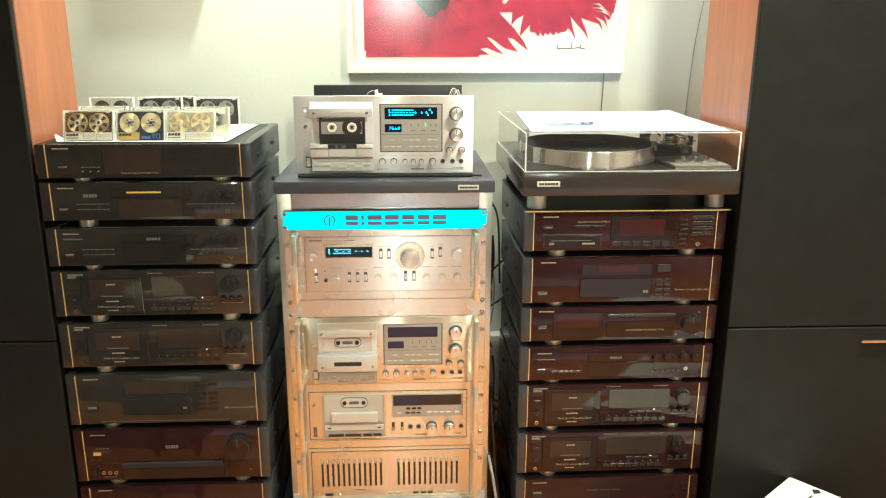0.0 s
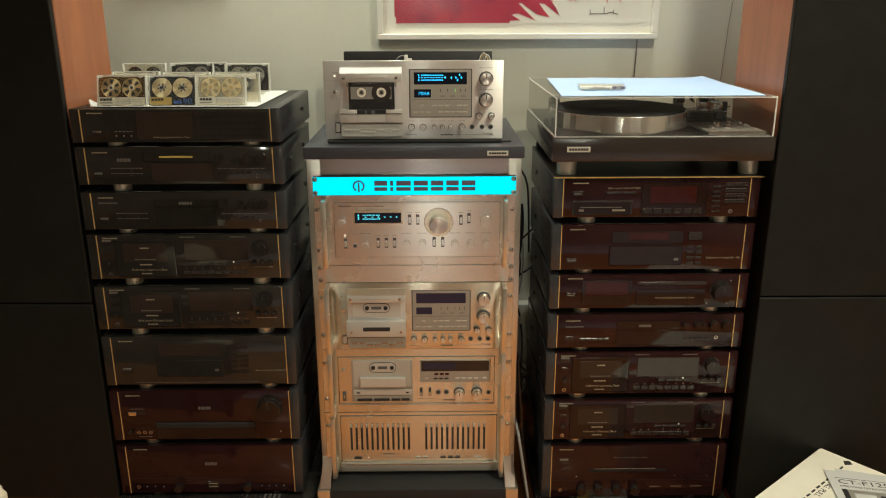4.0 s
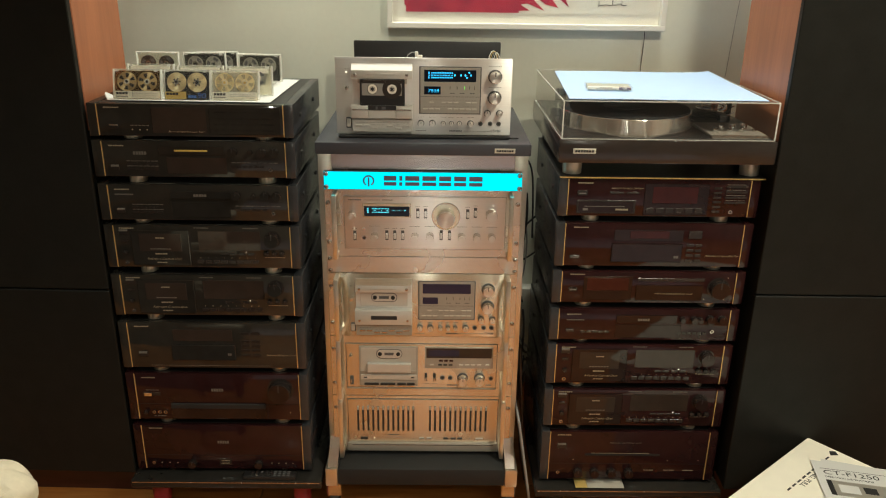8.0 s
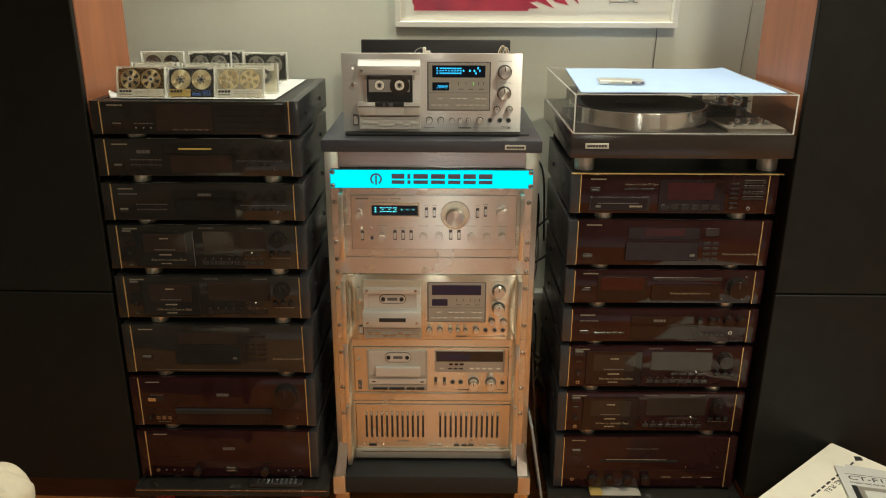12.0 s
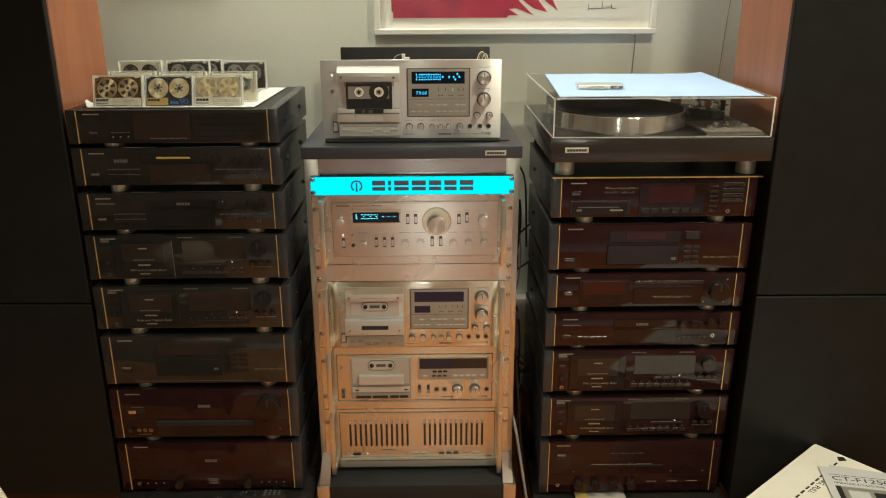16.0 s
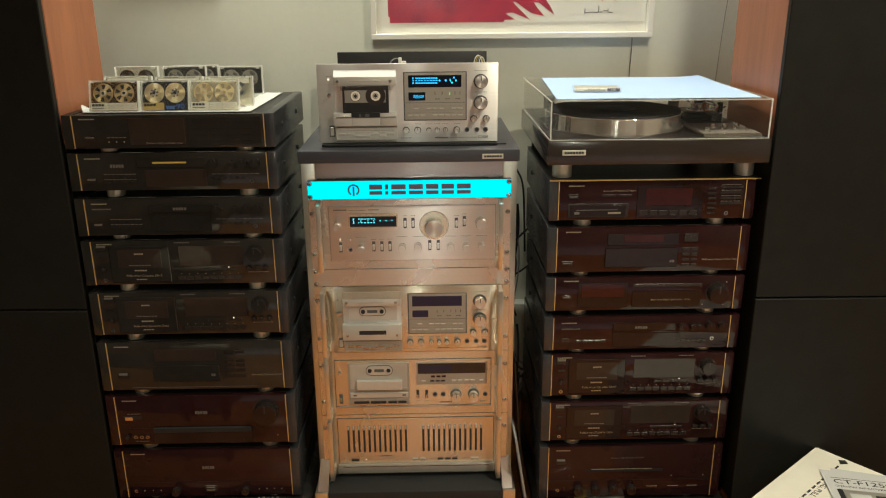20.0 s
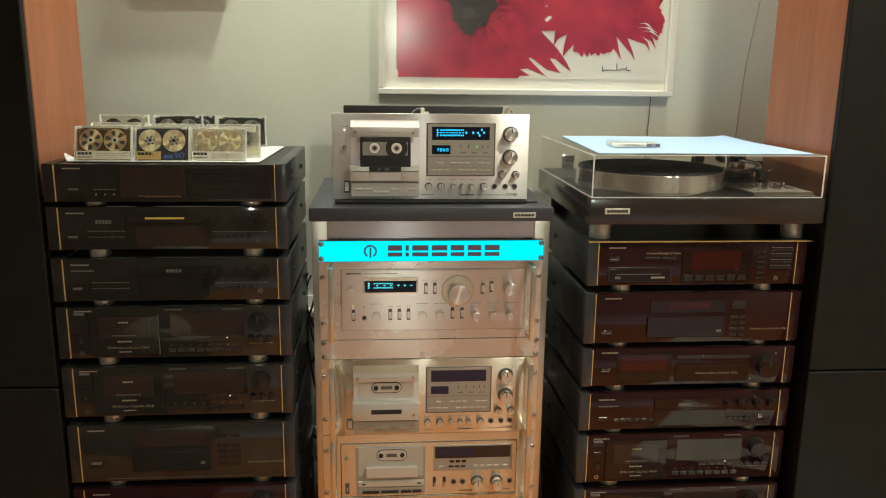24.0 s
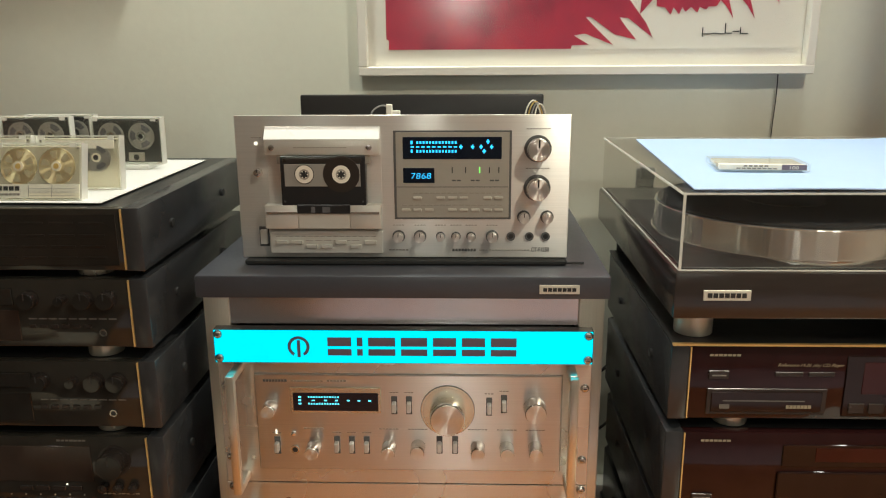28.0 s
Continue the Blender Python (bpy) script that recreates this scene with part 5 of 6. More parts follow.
        f.bars("print", us[0], 0.80, v + 0.035, 0.0010, 16, "darkprint", base=0.0018)
    for v in (0.77, 0.50):
        f.knob(0.903, v, 0.0145, 0.020, "spun", "alu", skirt=True, name="level_knob")
        f.bars("print", 0.868, 0.94, v + 0.135, 0.0014, 8, "darkprint")
    for u in (0.865, 0.935):
        f.knob(u, 0.295, 0.0072, 0.012, "spun", "alu", skirt=True)
    for u, r in ((0.485, 0.0078), (0.550, 0.0078), (0.613, 0.0058), (0.660, 0.0058), (0.706, 0.0058), (0.770, 0.0078)):
        f.knob(u, 0.155, r * 0.9, 0.011, "spun", "alu", skirt=True)
        f.bars("print", u - 0.018, u + 0.018, 0.235, 0.0012, 4, "darkprint")
    for u in (0.827, 0.883, 0.932):
        f.jack(u, 0.155, 0.0056, "darkprint")
    f.bars("print", 0.453, 0.515, 0.055, 0.0022, 6, "darkprint")
    f.bars("maker_mark", 0.648, 0.722, 0.055, 0.0034, 8, "darkprint")
    f.bars("print", 0.73, 0.885, 0.055, 0.0014, 16, "darkprint")
    f.say("CT-F1250", 0.889, 0.046, 0.0056, "darkprint", wide=0.72)
    return d, f


DZ0, DZ1, DY = 1.0315, 1.2135, 0.040
deck, fd = silver_deck("cassette_deck", "silver cassette deck playing a black tape on the rack", -0.2095, 0.2095, DY, DZ0, DZ1, True)
part("chassis", B(-0.196, 0.200, DY + 0.0065, DY + 0.25, DZ0 + 0.004, DZ1 - 0.030, 0.002), "satin", deck)
part("base_tray", B(-0.2055, 0.2085, DY - 0.009, DY + 0.25, DZ0 - 0.0085, DZ0 - 0.001, 0.002), "rubber", deck, "black base tray")
part("tray_pin", R((0.219, DY - 0.008, DZ0 - 0.005), 0.0018, 0.022, "x", 8), "rubber", deck)
for k, c in enumerate(("labelwhite", "labelgold", "greycable", "labelwhite")):
    part("ribbon_wire", tube([(0.150 + k * 0.004, DY + 0.03, DZ1 - 0.03), (0.157 + k * 0.004, DY + 0.032, DZ1 + 0.006), (0.168 + k * 0.003, DY + 0.034, DZ1 + 0.013 - k * 0.002), (0.180 + k * 0.002, DY + 0.04, DZ1 - 0.02)], 0.0010, 6), c, deck)
part("loose_wire", tube([(-0.045, DY + 0.03, DZ1 - 0.03), (-0.040, DY + 0.03, DZ1 + 0.001), (-0.022, DY + 0.032, DZ1 + 0.008), (-0.018, DY + 0.034, DZ1 - 0.02)], 0.0011, 6), "greycable", deck)
part("wire_plug", B(-0.022, -0.014, DY + 0.028, DY + 0.034, DZ1 - 0.012, DZ1 + 0.011, 0.001), "labelwhite", deck)
part("wire_plug", B(-0.016, -0.004, DY + 0.030, DY + 0.034, DZ1 - 0.01, DZ1 + 0.003, 0.001), "labelwhite", deck)
cover = thing("black_cover_panel", (0.0, 0.40, 1.0225), "matt black panel standing upright behind the deck", "panel")
part("panel", B(-0.201, 0.208, 0.396, 0.404, 1.0228, 1.2165, 0.0035, 2), "satin", cover)
part("foot_strip", B(-0.19, 0.198, 0.386, 0.414, 1.0227, 1.031, 0.002), "rubber", cover)

dk1, f1 = silver_deck("rack_cassette_deck", "silver cassette deck with unlit meters mounted in the rack", -0.2085, 0.2075, -0.0060, 0.5085, 0.6843, False)
rack_panel(dk1, 0.5075, 0.6853)
handles(dk1, 0.5130, 0.6830, 0.2155)
part("body", B(-0.205, 0.205, 0.0015, 0.30, 0.515, 0.678, 0.002), "satin", dk1)

# second deck in the rack, with a framed tape door
d2 = thing("framed_cassette_deck", (0, 0, 0.3297), "silver cassette deck with glazed tape door and two big knobs", "cassette deck")
rack_panel(d2, 0.3297, 0.5075)
handles(d2, 0.3420, 0.5130, 0.2155)
part("body", B(-0.2, 0.2, 0.0015, 0.28, 0.338, 0.500, 0.002), "satin", d2)
f2 = Face(-0.200, 0.1965, -0.0062, 0.357, 0.486, d2)
part("plate_gap", B(-0.2012, 0.1977, -0.0036, -0.0029, 0.3515, 0.4872), "darkprint", d2)
part("front_plate", B(-0.200, 0.1965, -0.0062, -0.0028, 0.357, 0.486, 0.001), "alu2", d2, "inset brushed front plate")
f2.pad("plate_edge", 0.0, 1.0, -0.030, -0.004, "greypanel", 0.002)
f2.knob(0.03, 0.72, 0.0045, 0.008, "spun")
f2.pad("power_switch", 0.022, 0.045, 0.06, 0.27, "darkprint", 0.001)
part("switch_lever", B(f2.x(0.029), f2.x(0.038), -0.016, -0.0066, f2.z(0.14), f2.z(0.21), 0.001), "chrome", d2)
dr = f2.pad("tape_door", 0.085, 0.475, 0.05, 0.95, "greypanel", 0.004, 0.001, "glazed tape door frame")
f2.pad("door_recess", 0.098, 0.462, 0.36, 0.93, "greykey", 0.0046, 0.0004, parent=dr)
f2.pad("recess_step", 0.098, 0.462, 0.36, 0.41, "greypanel", 0.0060, 0.0004, parent=dr)
part("window_rim", pill(f2.x(0.200), f2.x(0.372), f2.z(0.69), f2.z(0.91), f2.y - 0.0058, f2.y - 0.0045), "darkprint", dr)
part("tape_window", pill(f2.x(0.204), f2.x(0.368), f2.z(0.705), f2.z(0.895), f2.y - 0.0063, f2.y - 0.0059), "creamplastic", dr)
for u in (0.225, 0.345):
    part("spindle", R((f2.x(u), f2.y - 0.0068, f2.z(0.80)), 0.0052, 0.003, "y", 20), "rubber", dr)
part("tape_label", B(f2.x(0.255), f2.x(0.315), f2.y - 0.0070, f2.y - 0.0060, f2.z(0.77), f2.z(0.83)), "darkprint", dr)
part("head_cover", B(f2.x(0.14), f2.x(0.43), f2.y - 0.014, f2.y - 0.0042, f2.z(0.40), f2.z(0.60), 0.0012), "creamplastic", dr, "pale head cover block")
f2.pad("key_bar", 0.095, 0.468, 0.21, 0.32, "creamplastic", 0.0075, 0.0008, parent=dr)
for u in (0.115, 0.43):
    f2.pad("arrow_mark", u, u + 0.022, 0.25, 0.275, "ink", 0.0079, 0, parent=dr)
f2.pad("key_frame", 0.095, 0.468, 0.075, 0.185, "greypanel", 0.0055, 0.0006, parent=dr)
for a, b in ((0.118, 0.215), (0.225, 0.325), (0.338, 0.395), (0.402, 0.455)):
    f2.pad("transport_key", a, b, 0.085, 0.130, "ink", 0.0085, 0.0006, parent=dr)
mp2 = f2.pad("meter_panel", 0.522, 0.975, 0.46, 0.95, "greypanel", 0.002, 0.0008, "framed meter panel")
f2.pad("meter_window", 0.532, 0.965, 0.70, 0.92, "displaybr", 0.003, parent=mp2)
f2.pad("meter_window", 0.545, 0.75, 0.74, 0.88, "offwin", 0.0034, parent=mp2)
for u in (0.555, 0.61, 0.645, 0.68, 0.75, 0.79, 0.83, 0.87, 0.925):
    f2.pad("key", u, u + 0.026, 0.53, 0.56, "ink" if 0.6 < u < 0.7 else "creamplastic", 0.0038, 0.0005, parent=mp2)
for u in (0.615, 0.650, 0.684):
    f2.pad("key", u, u + 0.026, 0.62, 0.66, "display", 0.0036, 0.0005, parent=mp2)
for u in (0.528, 0.585):
    f2.pad("switch_slot", u - 0.008, u + 0.010, 0.16, 0.34, "ink", 0.0008)
    part("switch_lever", B(f2.x(u - 0.005), f2.x(u + 0.007), -0.018, -0.0066, f2.z(0.21), f2.z(0.27), 0.001), "chrome", d2)
    f2.bars("print", u - 0.02, u + 0.022, 0.10, 0.0013, 3, "darkprint")
for u in (0.640, 0.692):
    f2.jack(u, 0.24, 0.0062, "darkprint")
for u in (0.775, 0.888):
    f2.knob(u, 0.24, 0.0125, 0.026, "spun", "alu", skirt=True, name="level_knob")
f2.jack(0.965, 0.23, 0.0056, "darkprint")
f2.bars("maker_mark", 0.672, 0.75, 0.065, 0.0034, 8, "darkprint")
f2.bars("print", 0.93, 0.968, 0.07, 0.005, 5, "darkprint")

# power amplifier with slotted front
pa = thing("power_amplifier", (0, 0, 0.1519), "champagne power amplifier with two groups of vertical slots", "amplifier")
rack_panel(pa, 0.1519, 0.3297)
handles(pa, 0.1600, 0.3340, 0.2155)
part("body", B(-0.2, 0.2, 0.0015, 0.33, 0.160, 0.322, 0.002), "satin", pa)
fp = Face(-0.198, 0.203, -0.0062, 0.1853, 0.3145, pa)
part("plate_gap", B(-0.2012, 0.2062, -0.0036, -0.0029, 0.1640, 0.3207), "darkprint", pa)
part("front_plate", B(-0.200, 0.205, -0.0062, -0.0028, 0.1650, 0.3195, 0.001), "alu2", pa, "inset champagne front plate")
for g0, g1 in ((0.062, 0.435), (0.548, 0.925)):
    for k in range(12):
        u = g0 + (g1 - g0) * k / 11
        sl = fp.pad("vent_slot", u - 0.0065, u + 0.0065, 0.28, 0.88, "ink", 0.0006, 0)
        part("slot_slider", B(fp.x(u) - 0.0020, fp.x(u) + 0.0020, -0.0105, -0.0066, fp.z(0.80), fp.z(0.875), 0.0006), "creamplastic", sl)
fp.pad("power_key", 0.075, 0.125, 0.075, 0.125, "ink", 0.003)
fp.dot(0.17, 0.10, 0.0014, "whiteled")
fp.bars("maker_mark", 0.265, 0.34, 0.185, 0.0032, 8, "darkprint")
fp.bars("print", 0.25, 0.36, 0.14, 0.0012, 10, "darkprint")
fp.dot(0.435, 0.10, 0.0016, "darkprint")
for u in (0.475, 0.525, 0.64, 0.69, 0.735):
    fp.pad("key", u, u + 0.035, 0.085, 0.118, "ink" if u > 0.6 else "greypanel", 0.0035)
fp.dot(0.82, 0.10, 0.0016, "darkprint")
fp.pad("key", 0.86, 0.91, 0.09, 0.115, "greypanel", 0.0035)
lip = part("bottom_lip", B(-0.202, 0.207, -0.016, -0.0063, 0.1630, 0.1870, 0.002, 2), "greypanel", pa)
part("lip_highlight", B(-0.190, 0.195, -0.0168, -0.0155, 0.1815, 0.1850, 0.0004), "chrome", lip)

# ---- turntable ----
tt = thing("turntable", (0.55, 0.15, 0.96), "dark plinth direct drive turntable with clear lid closed", "turntable")
TX0, TX1, TY0, TY1, TZ = 0.308, 0.801, -0.110, 0.405, 1.0565
part("plinth", B(TX0, TX1, TY0, TY1, 1.0025, TZ, 0.003, 2), "plinth", tt, "dark walnut plinth")
part("top_deck", B(TX0 + 0.010, TX1 - 0.010, TY0 + 0.012, TY1 - 0.010, TZ + 0.0002, TZ + 0.0022, 0.0008), "satin", tt, "satin black deck plate")
for fx in (0.352, 0.772):
    for fy in (-0.040, 0.335):
        # Back pair gets black in place of metal, for the dark beneath the plinth.
        ft = part("foot", R((fx, fy, 0.9826), 0.0225, 0.0394, "z", 32, None, 0.0015), "rubber" if fy > 0.1 else "footmetal", tt, "metal foot, the rear pair blackened to stay dark")
        part("foot_pad", R((fx, fy, 0.9632), 0.0215, 0.0016, "z", 24), "rubber", ft)
part("maker_plate", B(0.3395, 0.3910, TY0 - 0.0018, TY0 + 0.0002, 1.0245, 1.0365, 0.0005), "plate", tt, "small silver name plate")
bm = bmesh.new()
for k in range(7):
    block(bm, 0.3440 + k * 0.0062, 0.3490 + k * 0.0062, TY0 - 0.0024, TY0 - 0.0017, 1.0280, 1.0332)
part("maker_mark", bm, "ink", tt)
PX, PY = 0.487, 0.068
bm = R((PX, PY, TZ + 0.0225), 0.1615, 0.0400, "z", 128, 0.1600, 0.002)
trng = random.Random(8)
turned = [trng.uniform(-0.00016, 0.00016) for k in range(129)]
for v in bm.verts:
    dx, dy = v.co.x - PX, v.co.y - PY
    q = 1 + turned[round((math.atan2(dy, dx) / math.tau + 0.5) * 128)] / 0.16
    v.co.x, v.co.y = PX + dx * q, PY + dy * q
plat = part("platter", bm, "platter", tt, "polished metal platter")
for face in plat.data.polygons:
    face.use_smooth = False
part("platter_lip", R((PX, PY, TZ + 0.0053), 0.1627, 0.0055, "z", 96), "chrome", plat)
part("slip_mat", R((PX, PY, TZ + 0.0442), 0.1560, 0.0032, "z", 96, None, 0.001), "mat", plat, "black rubber mat")
part("mat_label_ring", R((PX, PY, TZ + 0.0462), 0.050, 0.0010, "z", 48, None, 0.0003), "rubber", plat)
part("spindle", R((PX, PY, TZ + 0.054), 0.0036, 0.018, "z", 14), "chrome", plat)
part("control_plate", B(0.654, 0.782, -0.092, 0.056, TZ + 0.0024, TZ + 0.0100, 0.0015), "softprint", tt, "grey control plate")
part("plate_edge", B(0.654, 0.782, -0.0950, -0.0922, TZ + 0.0024, TZ + 0.0100), "chrome", tt)
for bx_, by_, br, bh in ((0.682, -0.072, 0.0058, 0.008), (0.700, -0.056, 0.0066, 0.012), (0.714, -0.074, 0.0052, 0.008), (0.729, -0.050, 0.0066, 0.012), (0.744, -0.070, 0.0058, 0.009), (0.757, -0.046, 0.0070, 0.012), (0.708, -0.028, 0.0052, 0.007), (0.772, -0.072, 0.0048, 0.006)):
    part("control_button", R((bx_ - 0.006, by_ + 0.022, TZ + 0.0100 + bh / 2), br, bh, "z", 18, None, 0.001), "chrome", tt)
part("speed_lamp", R((0.676, -0.068, TZ + 0.0104), 0.0022, 0.0012, "z", 10), "ink", tt)
part("arm_board", B(0.668, 0.786, 0.060, 0.236, TZ + 0.0024, TZ + 0.0085, 0.0015), "satin", tt, "black arm board")
part("arm_base", R((0.722, 0.150, TZ + 0.0170), 0.040, 0.016, "z", 40, 0.037, 0.002), "satin", tt)
part("height_ring", R((0.722, 0.150, TZ + 0.0285), 0.031, 0.0066, "z", 36, None, 0.001), "chrome", tt)
part("arm_pillar", R((0.722, 0.150, TZ + 0.0400), 0.017, 0.016, "z", 28, None, 0.001), "chrome", tt)
for dx in (-0.019, 0.019):
    part("gimbal_post", B(0.722 + dx - 0.0035, 0.722 + dx + 0.0035, 0.143, 0.157, TZ + 0.032, TZ + 0.064, 0.0012), "chrome", tt)
part("gimbal_ring", R((0.722, 0.150, TZ + 0.0535), 0.0125, 0.026, "x", 24, None, 0.001), "satin", tt)
arm = part("tonearm", tube([(0.723, 0.215, TZ + 0.0535), (0.722, 0.150, TZ + 0.0535), (0.727, 0.060, TZ + 0.0530), (0.712, 0.005, TZ + 0.0520), (0.690, -0.026, TZ + 0.0505)], 0.0043, 12), "chrome", tt, "S-shaped silver tonearm")
part("counterweight", R((0.723, 0.216, TZ + 0.0535), 0.0165, 0.032, "y", 32, None, 0.002), "satin", arm)
part("weight_dial", R((0.723, 0.196, TZ + 0.0535), 0.0150, 0.006, "y", 32), "plate", arm)
part("collar", R((0.692, -0.022, TZ + 0.0506), 0.0056, 0.012, "y", 18, None, 0.0008), "chrome", arm)
part("head_shell", B(0.677, 0.697, -0.062, -0.030, TZ + 0.0455, TZ + 0.0500, 0.001), "satin", arm)
part("cartridge", B(0.680, 0.694, -0.058, -0.038, TZ + 0.0330, TZ + 0.0452, 0.001), "rubber", arm)
part("finger_lift", tube([(0.697, -0.050, TZ + 0.048), (0.705, -0.052, TZ + 0.050), (0.712, -0.053, TZ + 0.055)], 0.0010, 6), "chrome", arm)
part("arm_rest", B(0.740, 0.752, 0.070, 0.082, TZ + 0.0088, TZ + 0.0560, 0.002), "satin", tt)
part("lift_lever", tube([(0.760, 0.150, TZ + 0.030), (0.766, 0.120, TZ + 0.036), (0.768, 0.100, TZ + 0.042)], 0.0020, 8), "chrome", tt)
part("anti_skate_dial", R((0.766, 0.170, TZ + 0.0200), 0.0125, 0.022, "z", 28, None, 0.001), "chrome", tt)
# lid
LX_0, LX_1, LY_0, LY_1, LZ0, LZ1, TH = 0.3125, 0.7930, -0.106, 0.400, TZ + 0.0005, 1.1400, 0.0032
lid = part("dust_cover", B(LX_0, LX_1, LY_0, LY_1, LZ1, LZ1 + TH), "lid", tt, "clear acrylic dust cover")
lid.visible_shadow = False
for nm, box in (("cover_front", (LX_0, LX_1, LY_0, LY_0 + TH, LZ0, LZ1)), ("cover_back", (LX_0, LX_1, LY_1 - TH, LY_1, LZ0, LZ1)), ("cover_side", (LX_0, LX_0 + TH, LY_0 + TH, LY_1 - TH, LZ0, LZ1)), ("cover_side", (LX_1 - TH, LX_1, LY_0 + TH, LY_1 - TH, LZ0, LZ1))):
    o = part(nm, B(*box), "lid", lid)
    o.visible_shadow = False
for box in ((LX_0, LX_1, LY_0 - 0.0012, LY_0, LZ1 + 0.0014, LZ1 + TH), (LX_0, LX_1, LY_0 - 0.0012, LY_0, LZ0, LZ0 + 0.0014), (LX_0 - 0.0008, LX_0 + 0.0020, LY_0 - 0.0014, LY_0, LZ0 + 0.0016, LZ1 + 0.0012), (LX_1 - 0.0022, LX_1 + 0.0008, LY_0 - 0.0014, LY_0, LZ0 + 0.0016, LZ1 + 0.0012), (LX_0 - 0.0012, LX_0, LY_0, LY_1, LZ1 + 0.0006, LZ1 + TH), (LX_1, LX_1 + 0.0012, LY_0, LY_1, LZ1 + 0.0006, LZ1 + TH), (LX_0, LX_1, LY_1, LY_1 + 0.0012, LZ1 + 0.0006, LZ1 + TH), (LX_0 - 0.0008, LX_0, LY_0 + 0.001, LY_1, LZ0, LZ0 + 0.0014)):
    o = part("cover_rim", B(*box), "lidedge", lid)
    o.visible_shadow = False
for fx in (0.385, 0.735):
    hg = part("hinge", B(fx - 0.016, fx + 0.016, LY_1 + 0.0014, LY_1 + 0.012, 1.045, 1.092, 0.002), "chrome", lid)
    part("hinge_clip", B(fx - 0.012, fx + 0.012, LY_1 - 0.016, LY_1 - TH - 0.0004, 1.075, 1.094, 0.0015), "satin", hg)
# pale blue cloth on the lid
bm = bmesh.new()
nx_, ny_ = 26, 20
layers = []
for low in (0.0014, 0.0):
    rows = []
    for j in range(ny_ + 1):
        v = j / ny_
        line = []
        for i in range(nx_ + 1):
            u = i / nx_
            xl, xr = 0.326 + 0.030 * v, 0.772 + 0.016 * v - 0.03 * max(0, v - 0.8) * u
            lift = 0.0008 + 0.0016 * max(0, noise.noise(Vector((u * 3, v * 3, 1.7)))) + 0.004 * max(0, (u - 0.86) / 0.14) ** 2 * max(0, (v - 0.7) / 0.3)
            line.append(bm.verts.new((xl + (xr - xl) * u, -0.094 + 0.452 * v + 0.004 * math.sin(7 * u) * v, LZ1 + TH + lift + low)))
        rows.append(line)
    layers.append(rows)
for rows, flip in zip(layers, (False, True)):
    for a, b in zip(rows, rows[1:]):
        for i in range(nx_):
            q = (a[i], a[i + 1], b[i + 1], b[i])
            bm.faces.new(q[::-1] if flip else q)
top, bot = layers
edge_top = top[0] + [r[-1] for r in top[1:]] + top[-1][-2::-1] + [r[0] for r in top[-2:0:-1]]
edge_bot = bot[0] + [r[-1] for r in bot[1:]] + bot[-1][-2::-1] + [r[0] for r in bot[-2:0:-1]]
for k in range(len(edge_top)):
    n = (k + 1) % len(edge_top)
    bm.faces.new((edge_top[k], edge_bot[k], edge_bot[n], edge_top[n]))
solo("blue_paper", bm, "bluepaper", "pale blue paper sheet lying on the turntable lid", "paper")
cz = LZ1 + TH + 0.0052
tc = thing("cassette_case", (0.44, 0.04, cz), "clear cassette case with handwritten white spine card", "cassette case")
cm = Matrix.Translation((0.436, 0.012, cz)) @ Matrix.Rotation(radians(-6), 4, "Z") @ Matrix.Diagonal((1, 1, 0.66, 1))


def laid(bm, m):
    bm.transform(m)
    return bm


part("card", laid(B(-0.0500, 0.0500, 0.001, 0.010, 0.0005, 0.0105, 0.0006), cm), "labelwhite", tc, "white inlay card")
part("dark_corner", laid(B(0.022, 0.050, -0.0006, 0.0006, 0.0012, 0.0112), cm), "signink", tc)
part("tape_body", laid(B(-0.0500, 0.0500, 0.0115, 0.0600, 0.0010, 0.0095, 0.0015), cm), "cassclear", tc)
o = part("shell", laid(B(-0.0545, 0.0545, -0.002, 0.066, -0.0005, 0.0125, 0.0012), cm), "case", tc)
o.visible_shadow = False
ink = bmesh.new()
for k in range(5):
    block(ink, -0.022 + k * 0.006, -0.018 + k * 0.006, 0.0000, 0.0008, 0.0066, 0.0096)
for k in range(8):
    block(ink, -0.030 + k * 0.006, -0.0255 + k * 0.006, 0.0000, 0.0008, 0.0024, 0.0046)
part("handwriting_bars", laid(ink, cm), "softprint", tc)
words("lettering", "100", (0, 0, 0), 0.0058, "labelwhite", tc, m=cm @ Matrix.Translation((0.029, -0.001, 0.0030)) @ Matrix.Rotation(radians(90), 4, "X"))

# ---- cassettes on the left stack ----
TOP = 1.1185
bm = B(-0.722, -0.346, -0.036, 0.318, TOP, TOP + 0.0008)
bm.transform(Matrix.Translation((-0.545, 0.13, 0)) @ Matrix.Rotation(radians(-1.5), 4, "Z") @ Matrix.Translation((0.545, -0.13, 0)))
for k in range(6):
    a, b = k / 6, (k + 1) / 6
    curl = [(-0.722 - 0.016 * q, TOP + 0.0009 + 0.012 * q * q) for q in (a, b)]
    vs = [bm.verts.new((x, y, z)) for x, z in curl for y in (-0.034 + 0.03 * a, 0.03 - 0.03 * a)]
    bm.faces.new((vs[0], vs[1], vs[3], vs[2]))
solo("paper_sheet", bm, "paper", "white paper sheet under the cassettes", "paper")


def sector(r0, r1, a0, a1, n=4):
    """Outline of a piece of a ring between two angles."""
    arc = [math.radians(a0 + (a1 - a0) * k / n) for k in range(n + 1)]
    return [(r1 * math.cos(q), r1 * math.sin(q)) for q in arc] + [(r0 * math.cos(q), r0 * math.sin(q)) for q in arc[::-1]]


